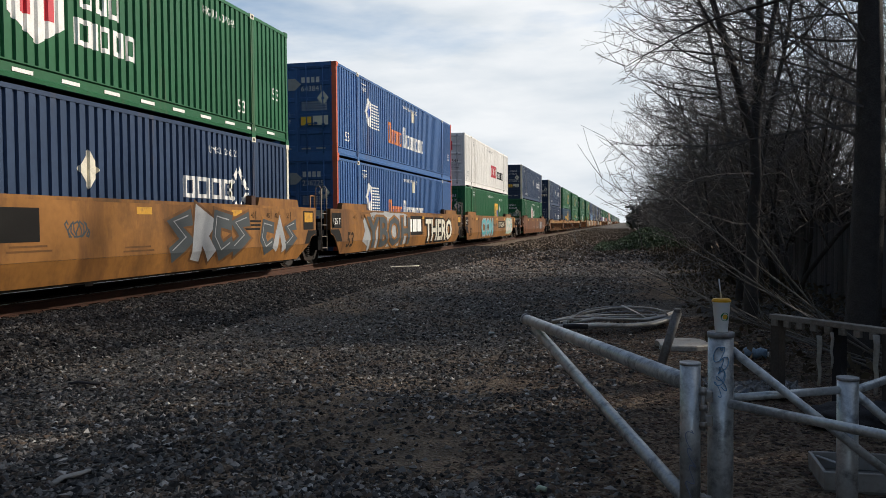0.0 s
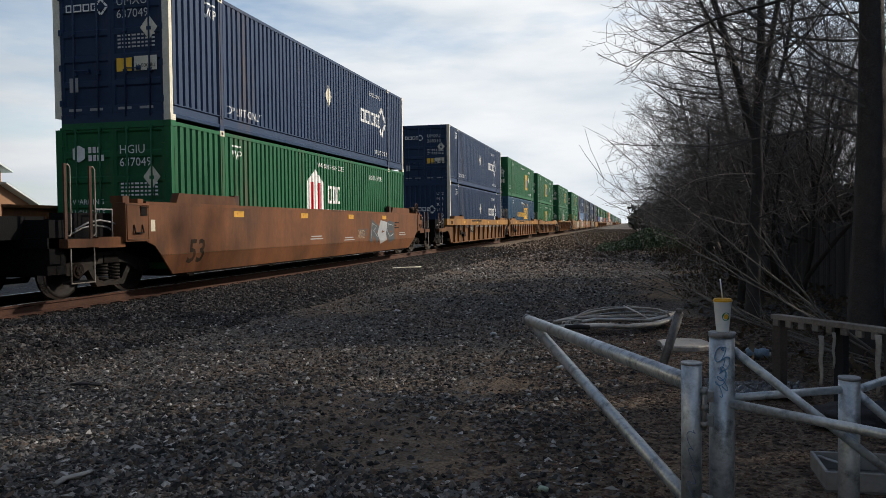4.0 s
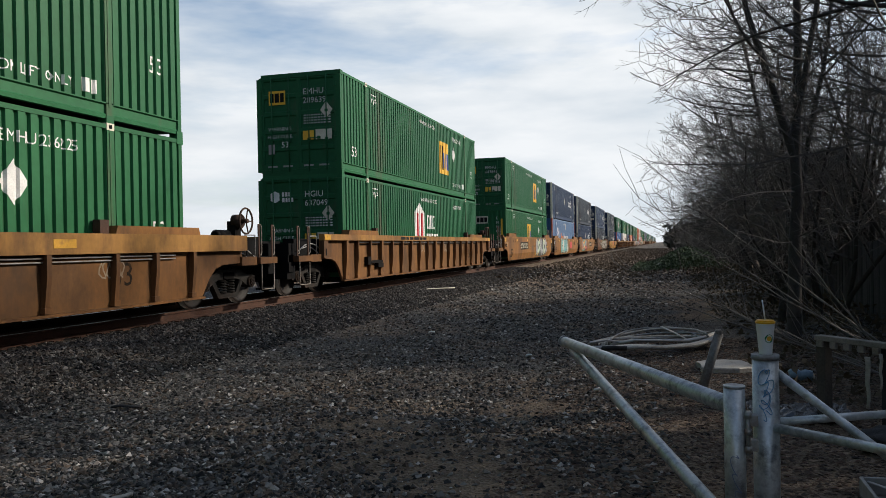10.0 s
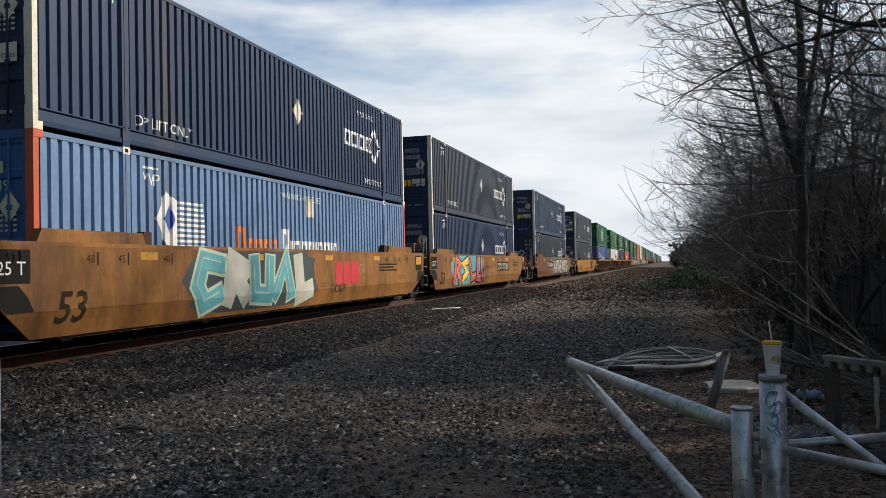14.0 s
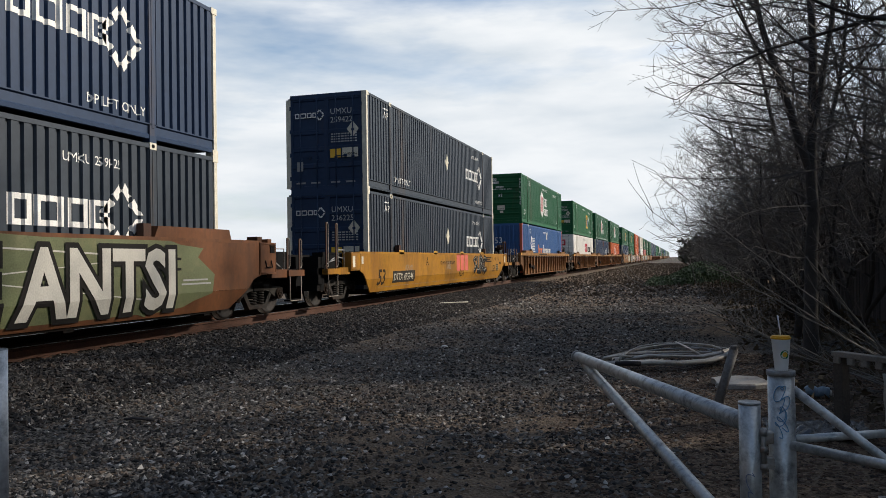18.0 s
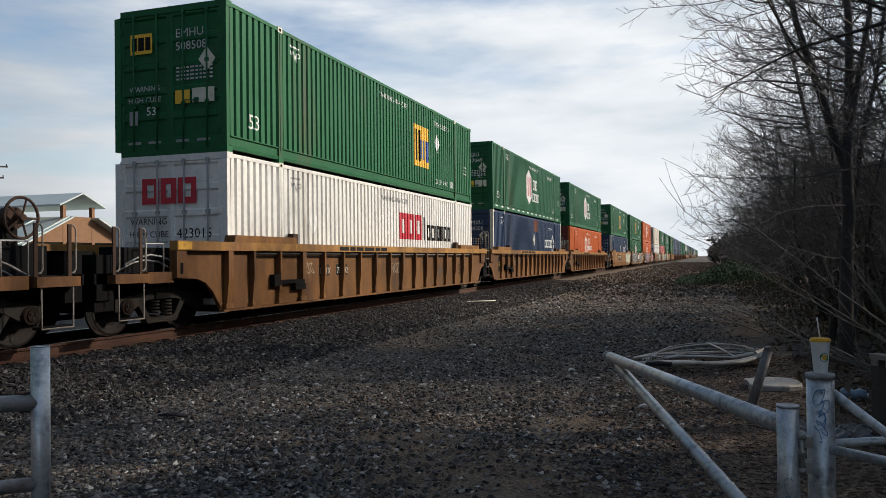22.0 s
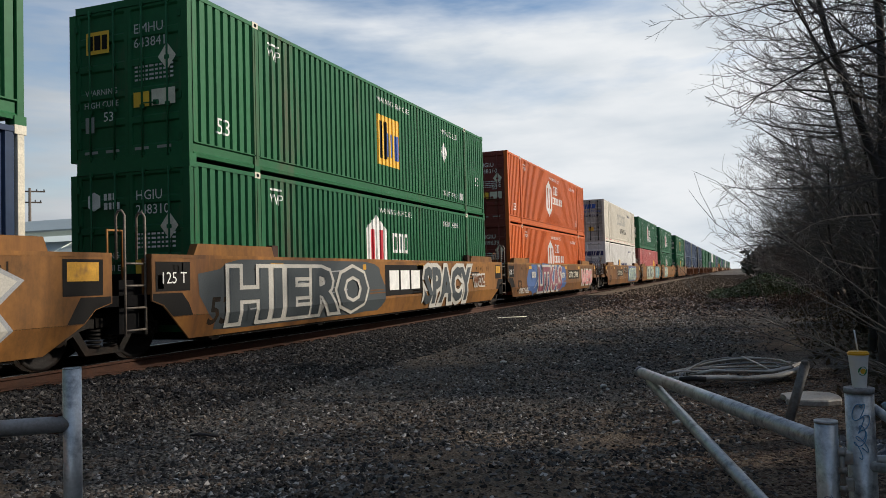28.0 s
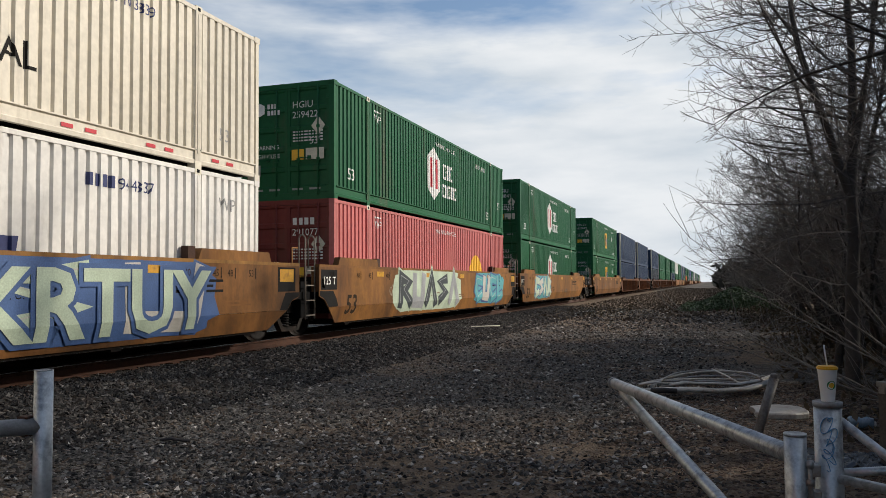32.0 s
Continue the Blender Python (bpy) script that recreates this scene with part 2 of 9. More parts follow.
INK_RED = material("decal_red", (0.50, 0.030, 0.045), rough=0.5, vary=0.2, bump=0)
INK_BLUE = material("decal_blue", (0.04, 0.10, 0.36), rough=0.5, vary=0.2, bump=0)
INK_NAVY = material("decal_navy", (0.025, 0.035, 0.12), rough=0.5, vary=0.2, bump=0)
INK_YELLOW = material("decal_yellow", (0.80, 0.47, 0.045), rough=0.5, vary=0.12, bump=0)
REFLECTOR = material("dull_amber_reflector", (0.52, 0.27, 0.025), rough=0.5, vary=0.3, scale=8, bump=0, dirt=(0.16, 0.08, 0.03), dirt_amount=0.4, dirt_scale=5)
INK_ORANGE = material("decal_orange", (0.66, 0.22, 0.07), rough=0.5, vary=0.2, bump=0)
POST_RED = paint("faded_red_orange_paint", (0.52, 0.115, 0.060), dirt=(0.30, 0.08, 0.05), amount=0.3)
INK_GREY = material("decal_grey", (0.30, 0.30, 0.29), rough=0.6, vary=0.2, bump=0)
SPRAY_WHITE = material("spray_white", (0.47, 0.45, 0.40), rough=0.6, vary=0.25, scale=2, bump=0)
SPRAY_TEAL = material("spray_teal", (0.09, 0.33, 0.36), rough=0.6, vary=0.3, scale=2, bump=0)
SPRAY_MINT = material("spray_mint", (0.42, 0.50, 0.38), rough=0.6, vary=0.3, scale=2, bump=0)
SPRAY_PINK = material("spray_pink", (0.55, 0.24, 0.23), rough=0.6, vary=0.3, scale=2, bump=0)
SPRAY_RED = material("spray_red", (0.50, 0.10, 0.07), rough=0.6, vary=0.3, scale=2, bump=0)
SPRAY_PLUM = material("spray_plum", (0.22, 0.07, 0.09), rough=0.6, vary=0.3, scale=2, bump=0)
SPRAY_BLUE = material("spray_blue", (0.05, 0.10, 0.24), rough=0.6, vary=0.3, scale=2, bump=0)
SPRAY_SLATE = material("spray_slate", (0.040, 0.050, 0.055), rough=0.6, vary=0.3, scale=2, bump=0)
CHALK = material("faded_chalk", (0.25, 0.19, 0.13), rough=0.8, vary=0.4, scale=6, bump=0)
SPRAY_OLIVE = material("spray_olive", (0.105, 0.120, 0.055), rough=0.7, vary=0.4, scale=2, bump=0, dirt=(0.16, 0.15, 0.07), dirt_amount=0.5, dirt_scale=1.5)
SPRAY_GREY = material("spray_silver", (0.30, 0.31, 0.32), rough=0.5, vary=0.3, scale=2, bump=0)
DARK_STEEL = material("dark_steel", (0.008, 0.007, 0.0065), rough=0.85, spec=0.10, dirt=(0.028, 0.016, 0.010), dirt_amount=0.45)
STEP_STEEL = material("worn_step_steel", (0.20, 0.17, 0.14), rough=0.6, vary=0.3, bump=0.05, dirt=(0.05, 0.03, 0.02), dirt_amount=0.5, dirt_scale=6)
TRUCK_STEEL = material("worn_cast_steel", (0.014, 0.012, 0.010), rough=0.7, spec=0.25, vary=0.4, dirt=(0.034, 0.019, 0.012), dirt_amount=0.4)
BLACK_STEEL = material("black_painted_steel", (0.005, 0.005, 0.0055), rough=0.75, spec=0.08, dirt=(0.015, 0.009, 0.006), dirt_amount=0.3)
WHEEL_STEEL = material("wheel_steel", (0.013, 0.010, 0.009), rough=0.7, spec=0.25, vary=0.4, dirt=(0.026, 0.016, 0.012), dirt_amount=0.4)
BRIGHT_STEEL = material("worn_bright_steel", (0.55, 0.54, 0.52), rough=0.3, metal=1.0, vary=0.2)
RUST = material("rusty_rail", (0.066, 0.028, 0.016), rough=0.85, vary=0.35, scale=5, dirt=(0.035, 0.019, 0.013), dirt_amount=0.4)
DULL_RUST = material("dull_rusty_steel", (0.060, 0.034, 0.024), rough=0.85, vary=0.4, scale=6, dirt=(0.02, 0.015, 0.012), dirt_amount=0.5, spec=0.2)
GALV = material("galvanised_pipe", (0.54, 0.555, 0.55), rough=0.40, metal=0.55, vary=0.22, scale=9, fine=60, bump=0.05,
                dirt=(0.15, 0.155, 0.16), dirt_amount=0.55, dirt_scale=11)
GALV_OLD = material("weathered_pipe", (0.30, 0.30, 0.30), rough=0.6, metal=0.35, vary=0.25, scale=6, fine=70, bump=0.06,
                    dirt=(0.15, 0.11, 0.085), dirt_amount=0.55, dirt_scale=5)


# ---- tools ----
def box(bm, x0, x1, y0, y1, z0, z1):
    v = [bm.verts.new((x, y, z)) for x in (x0, x1) for y in (y0, y1) for z in (z0, z1)]
    for f in ((0, 1, 3, 2), (4, 6, 7, 5), (0, 4, 5, 1), (2, 3, 7, 6), (0, 2, 6, 4), (1, 5, 7, 3)):
        bm.faces.new([v[i] for i in f])
    return v


def tube(bm, p, q, r, n=8, r2=None, cap=True):
    p, q = Vector(p), Vector(q)
    r2 = r if r2 is None else r2
    w = (q - p).normalized()
    u = w.orthogonal().normalized()
    s = w.cross(u)
    a, b = [], []
    for i in range(n):
        t = 2 * math.pi * i / n
        d = u * math.cos(t) + s * math.sin(t)
        a.append(bm.verts.new(p + d * r))
        b.append(bm.verts.new(q + d * r2))
    for i in range(n):
        f = bm.faces.new((a[i], a[(i + 1) % n], b[(i + 1) % n], b[i]))
        f.smooth = n > 5
    if cap:
        bm.faces.new(a[::-1])
        bm.faces.new(b)


def bent(bm, pts, r, n=8):
    """A round bar swept through the points in one piece."""
    pts = [Vector(p) for p in pts]
    ways = [(b - a).normalized() for a, b in zip(pts, pts[1:])]
    u, rows = ways[0].orthogonal().normalized(), []
    for i, p in enumerate(pts):
        w0, w1 = ways[max(0, i - 1)], ways[min(len(ways) - 1, i)]
        w = (w0 + w1).normalized() if (w0 + w1).length > 0.1 else w1
        u = (u - w * u.dot(w)).normalized()
        s = w.cross(u)
        wide = min(1.6, 1 / max(0.35, w.dot(w1)))
        side = (w1 - w0) - w * (w1 - w0).dot(w)
        side = side.normalized() if side.length > 1e-4 else None
        row = []
        for k in range(n):
            d = u * math.cos(2 * math.pi * k / n) + s * math.sin(2 * math.pi * k / n)
            if side:
                d = d + side * d.dot(side) * (wide - 1)
            row.append(bm.verts.new(p + d * r))
        rows.append(row)
    for a, b in zip(rows, rows[1:]):
        for k in range(n):
            bm.faces.new((a[k], a[(k + 1) % n], b[(k + 1) % n], b[k])).smooth = True
    bm.faces.new(rows[0][::-1])
    bm.faces.new(rows[-1])


def ball(bm, p, r, n=8):
    m = bmesh.ops.create_icosphere(bm, subdivisions=1, radius=r, matrix=Matrix.Translation(p))
    for v in m["verts"]:
        for f in v.link_faces:
            f.smooth = True


def prism(bm, outline, axis, a, b):
    """Extrudes a flat outline along an axis ('x': points are (y, z); 'y': (x, z); 'z': (x, y)) from a to b."""
    def at(p, h):
        return {"x": (h, p[0], p[1]), "y": (p[0], h, p[1]), "z": (p[0], p[1], h)}[axis]
    lo = [bm.verts.new(at(p, a)) for p in outline]
    hi = [bm.verts.new(at(p, b)) for p in outline]
    bm.faces.new(lo[::-1])
    bm.faces.new(hi)
    for i in range(len(outline)):
        j = (i + 1) % len(outline)
        bm.faces.new((lo[i], lo[j], hi[j], hi[i]))


def ring(bm, centre, axis, radius, r, n=20, k=6):
    c, w = Vector(centre), Vector(axis).normalized()
    u = w.orthogonal().normalized()
    s = w.cross(u)
    rows = []
    for i in range(n):
        t = 2 * math.pi * i / n
        d = u * math.cos(t) + s * math.sin(t)
        rows.append([bm.verts.new(c + d * (radius + r * math.cos(2 * math.pi * j / k)) + w * r * math.sin(2 * math.pi * j / k)) for j in range(k)])
    for i in range(n):
        for j in range(k):
            f = bm.faces.new((rows[i][j], rows[(i + 1) % n][j], rows[(i + 1) % n][(j + 1) % k], rows[i][(j + 1) % k]))
            f.smooth = True


def mesh_of(name, bm, bevel=0.0):
    if bevel:
        bmesh.ops.bevel(bm, geom=bm.edges[:], offset=bevel, segments=1, affect="EDGES", clamp_overlap=True)
    bmesh.ops.recalc_face_normals(bm, faces=bm.faces[:])
    me = bpy.data.meshes.new(name)
    bm.to_mesh(me)
    bm.free()
    me.materials.append(None)
    return me


def link(name, me, mat, parent=None, at=(0, 0, 0), label="", turn=None):
    """A mesh as one object, under a thing or a part, with its own material."""
    ob = new(name, me)
    ob.material_slots[0].link = "OBJECT"
    ob.material_slots[0].material = mat
    ob.parent = parent
    ob.matrix_basis = Matrix.Translation(at) @ (turn if turn is not None else Matrix.Identity(4))
    return tagged(ob, label)


def part(name, bm, mat, parent=None, label="", at=(0, 0, 0), bevel=0.0):
    return link(name, mesh_of(name, bm, bevel), mat, parent, at, label)


def thing(name, label, category, at=(0, 0, 0), group="", kind=""):
    ob = new(name)
    ob.empty_display_size = 0.2
    ob.matrix_basis = Matrix.Translation(at)
    return tagged(ob, label, category, group, kind)


STORE = {}


def stored(key, make, bevel=0.0):
    """A mesh made once and shared by all alike pieces."""
    if key not in STORE:
        bm = bmesh.new()
        make(bm)
        STORE[key] = mesh_of(str(key[0]), bm, bevel)
    return STORE[key]


# Corrugated sides: grooves between flats, the same spacing on every box
PITCH, FLAT, SLOPE, DEEP = 0.2215, 0.128, 0.020, 0.045


def groove(y):
    """How far the side lies behind its outer flats at y."""
    u = (y - 0.12) % PITCH
    if u < FLAT:
        return 0.0
    u -= FLAT
    w = PITCH - FLAT
    return DEEP * min(1.0, u / SLOPE, (w - u) / SLOPE)


def conform(bm, y_shift):
    """Lays a flat mark (in y and z) onto the corrugated side: cuts it at the bends and sinks it into the grooves."""
    ys = [v.co.y for v in bm.verts]
    if not ys:
        return
    k = math.floor((min(ys) + y_shift - 0.12) / PITCH)
    while 0.12 + k * PITCH - y_shift < max(ys):
        for e in (FLAT, FLAT + SLOPE, PITCH - SLOPE, PITCH):
            y = 0.12 + k * PITCH + e - y_shift
            if min(ys) < y < max(ys):
                bmesh.ops.bisect_plane(bm, geom=bm.verts[:] + bm.edges[:] + bm.faces[:], plane_co=(0, y, 0), plane_no=(0, 1, 0))
        k += 1
    for v in bm.verts:
        v.co.x -= groove(v.co.y + y_shift)


def letters(text, size, bold=0.0, shear=0.0):
    """Built-in font as a flat bmesh in the (y, z) plane, its left end at y = 0, its base at z = 0."""
    cu = bpy.data.curves.new("lettering", "FONT")
    cu.body, cu.size, cu.offset, cu.shear = text, size, bold, shear
    cu.resolution_u = 2
    ob = bpy.data.objects.new("lettering", cu)
    me = bpy.data.meshes.new_from_object(ob)
    bm = bmesh.new()
    bm.from_mesh(me)
    bpy.data.objects.remove(ob)
    bpy.data.curves.remove(cu)
    bpy.data.meshes.remove(me)
    for v in bm.verts:
        x, y, _ = v.co
        v.co = (0, x, y)
    return bm


def flat(bm, pts):
    bm.faces.new([bm.verts.new((0, y, z)) for y, z in pts])


def rect(bm, y0, y1, z0, z1):
    flat(bm, ((y0, z0), (y1, z0), (y1, z1), (y0, z1)))


def bars(bm, y, z, widths, h, gap=0.06):
    """Plain bars in place of a name."""
    for w in widths:
        rect(bm, y, y + w, z, z + h)
        y += w + gap
    return y


def frames(bm, y, z, widths, h, t, gap=0.07, lean=0.0):
    """A row of plain open boxes in place of a name; a width under twice the line becomes a single bar."""
    for w in widths:
        s = lean * h
        if w < 2.2 * t:
            flat(bm, ((y, z), (y + w, z), (y + w + s, z + h), (y + s, z + h)))
        else:
            o = [(y, z), (y + w, z), (y + w + s, z + h), (y + s, z + h)]
            k = lean * t
            i = [(y + t + k, z + t), (y + w - t + k, z + t), (y + w - t + s - k, z + h - t), (y + t + s - k, z + h - t)]
            ov, iv = [bm.verts.new((0, *p)) for p in o], [bm.verts.new((0, *p)) for p in i]
            for a in range(4):
                b = (a + 1) % 4
                bm.faces.new((ov[a], ov[b], iv[b], iv[a]))
        y += w + gap
    return y


FOLD_Z = 0.655        # below this the smooth car sides lean inwards


def side_mark(name, key, make, mat, parent, x, y, z, on_ribs=True, label=""):
    """A painted mark on the near side of a box at local (y, z)."""
    fold = FOLD_Z - z if not on_ribs and parent.name.startswith("well_car") and x > SIDE_X - 0.02 else None

    def build(bm):
        make(bm)
        if on_ribs:
            conform(bm, y)
        elif fold is not None and min(v.co.z for v in bm.verts) < fold:
            bmesh.ops.bisect_plane(bm, geom=bm.verts[:] + bm.edges[:] + bm.faces[:], plane_co=(0, 0, fold), plane_no=(0, 0, 1))
            for v in bm.verts:
                v.co.x -= max(0.0, fold - v.co.z) * 0.267
    k = ("mark", key, round(y, 3), on_ribs, None if fold is None else round(fold, 3))
    if k not in STORE:
        bm = bmesh.new()
        build(bm)
        me = bpy.data.meshes.new(name)
        for f in bm.faces:
            if f.normal.x < 0:
                f.normal_flip()
        bm.to_mesh(me)
        bm.free()
        me.materials.append(None)
        STORE[k] = me
    return link(name, STORE[k], mat, parent, (x, y, z), label)


def side_text(key_text, size, mat, parent, x, y, z, on_ribs=True, bold=0.0, shear=0.0, name="lettering", label=""):
    def make(bm):
        t = letters(key_text, size, bold, shear)
        me = bpy.data.meshes.new("t")
        t.to_mesh(me)
        t.free()
        bm.from_mesh(me)
        bpy.data.meshes.remove(me)
    return side_mark(name, (key_text, size, bold, shear), make, mat, parent, x, y, z, on_ribs, label)


TURN_END = Matrix.Rotation(-math.pi / 2, 4, "Z")      # a mark made for the side, turned to face -y


def end_mark(name, key, make, mat, parent, x, y, z, label=""):
    k = ("endmark", key)
    if k not in STORE:
        bm = bmesh.new()
        make(bm)
        me = bpy.data.meshes.new(name)
        bm.normal_update()
        for f in bm.faces:
            if f.normal.x < 0:
                f.normal_flip()
        bm.to_mesh(me)
        bm.free()
        me.materials.append(None)
        STORE[k] = me
    return link(name, STORE[k], mat, parent, (x, y, z), label, TURN_END)


def end_text(text, size, mat, parent, x, y, z, bold=0.0):
    def make(bm):
        t = letters(text, size, bold)
        me = bpy.data.meshes.new("t")
        t.to_mesh(me)
        t.free()
        bm.from_mesh(me)
        bpy.data.meshes.remove(me)
    return end_mark("lettering", (text, size, bold), make, mat, parent, x, y, z)


# ---- containers: 53 foot boxes, their near side at x = +HALF, front end at y = 0 ----
LONG, HALF, TALL = 16.15, 1.295, 2.895
P1, P2 = 1.98, 14.17                 # posts at the 40 foot places


def m_side(bm, y0, y1):
    xs = []
    ks = [y0]
    k = math.floor((y0 - 0.12) / PITCH)
    while 0.12 + k * PITCH < y1:
        for e in (0, FLAT, FLAT + SLOPE, PITCH - SLOPE):
            y = 0.12 + k * PITCH + e
            if y0 + 0.002 < y < y1 - 0.002:
                ks.append(y)
        k += 1
    ks.append(y1)
    out = [(HALF - 0.012 - groove(y), y) for y in ks]
    prev = None
    for x, y in out:
        a, b = bm.verts.new((x, y, 0.315)), bm.verts.new((x, y, TALL - 0.09))
        if prev:
            bm.faces.new((prev[0], a, b, prev[1]))
        prev = (a, b)
    inner = [bm.verts.new((HALF - 0.08, y, z)) for y, z in ((y0, 0.315), (y1, 0.315), (y1, TALL - 0.09), (y0, TALL - 0.09))]
    bm.faces.new(inner)


def m_front_wall(bm):
    prev = None
    x = -HALF + 0.16
    k = 0
    while x < HALF - 0.15:
        y = 0.02 if k % 4 in (0, 1) else 0.055
        a, b = bm.verts.new((x, y, 0.18)), bm.verts.new((x, y, TALL - 0.12))
        if prev:
            bm.faces.new((prev[0], a, b, prev[1]))
        prev = (a, b)
        x += 0.10 if k % 2 == 0 else 0.03
        k += 1
    v = [bm.verts.new(p) for p in ((-HALF + 0.12, 0.07, 0.15), (HALF - 0.12, 0.07, 0.15), (HALF - 0.12, 0.07, TALL - 0.1), (-HALF + 0.12, 0.07, TALL - 0.1))]
    bm.faces.new(v)


def m_flat_front(bm):
    """A front wall with level pressings, in one closed sheet."""
    x, rows = HALF - 0.145, []
    zs = [(0.17, 0.03)]
    for i in range(8):
        z = 0.30 + i * 0.305
        zs += [(z, 0.03), (z + 0.03, 0.065), (z + 0.20, 0.065), (z + 0.275, 0.03)]
    zs.append((TALL - 0.13, 0.03))
    for z, y in zs:
        rows.append([bm.verts.new((-x, y, z)), bm.verts.new((x, y, z)), bm.verts.new((x, 0.11, z)), bm.verts.new((-x, 0.11, z))])
    for a, b in zip(rows, rows[1:]):
        for i in range(4):
            bm.faces.new((a[i], a[(i + 1) % 4], b[(i + 1) % 4], b[i]))
    bm.faces.new(rows[0][::-1])
    bm.faces.new(rows[-1])


def m_leaf(bm):
    """One door leaf, 1.16 m wide from x = 0, a single pressed sheet with a flat border and sunk bands, closed behind."""
    w, z0, z1 = 1.155, 0.17, TALL - 0.13
    zs, n = [(z0, 0.02), (z0 + 0.05, 0.02)], 5
    h = (z1 - z0 - 0.1) / n
    for i in range(n):
        z = z0 + 0.05 + i * h
        zs += [(z + 0.10, 0.024), (z + 0.13, 0.056), (z + h - 0.03, 0.056), (z + h, 0.024)]
    zs += [(z1 - 0.04, 0.02), (z1, 0.02)]
    xs = (0.005, 0.070, 0.085, w - 0.085, w - 0.070, w)
    front = [[bm.verts.new((x, d if 1 < i < 4 else 0.02, z)) for i, x in enumerate(xs)] for z, d in zs]
    for a, b in zip(front, front[1:]):
        for i in range(5):
            bm.faces.new((a[i], a[i + 1], b[i + 1], b[i]))
    rim = [r[0] for r in front] + front[-1][1:] + [r[-1] for r in front[-2::-1]] + front[0][-2:0:-1]
    back = [bm.verts.new((v.co.x, 0.09, v.co.z)) for v in rim]
    for i in range(len(rim)):
        j = (i + 1) % len(rim)
        bm.faces.new((rim[i], rim[j], back[j], back[i]))
    bm.faces.new(back)


def m_rod(bm):
    tube(bm, (0, 0, 0.10), (0, 0, TALL - 0.08), 0.019, 6)
    for z in (0.13, 0.95, 1.75, TALL - 0.16):
        box(bm, -0.045, 0.045, -0.012, 0.045, z, z + 0.07)


def m_handle(bm):
    bent(bm, ((0, -0.01, 0), (0.05, -0.045, -0.02), (0.30, -0.045, -0.03)), 0.012, 5)
    box(bm, 0.24, 0.33, -0.03, 0.03, -0.06, 0.02)


def m_post(bm):
    prism(bm, ((0, 0), (0.145, 0), (0.145, 0.10), (0.06, 0.13), (0, 0.13)), "z", 0.115, TALL - 0.12)


def m_casting(bm):
    x0, x1, y0, y1, z0, z1 = -0.162, 0, 0, 0.178, 0, 0.118
    box(bm, x0, x1, y0, y1, z0, z1)


# solid dark plug in place of the shaded inside of the casting's hole
def m_slot(bm):
    prism(bm, ((0.060, 0.028), (0.118, 0.028), (0.128, 0.045), (0.128, 0.073), (0.118, 0.090), (0.060, 0.090), (0.050, 0.073), (0.050, 0.045)), "x", -0.02, 0.003)


def m_mid_post(bm):
    box(bm, HALF - 0.08, HALF + 0.004, -0.085, 0.085, 0.10, TALL - 0.09)
    box(bm, HALF - 0.08, HALF + 0.012, -0.03, 0.03, 0.25, TALL - 0.15)


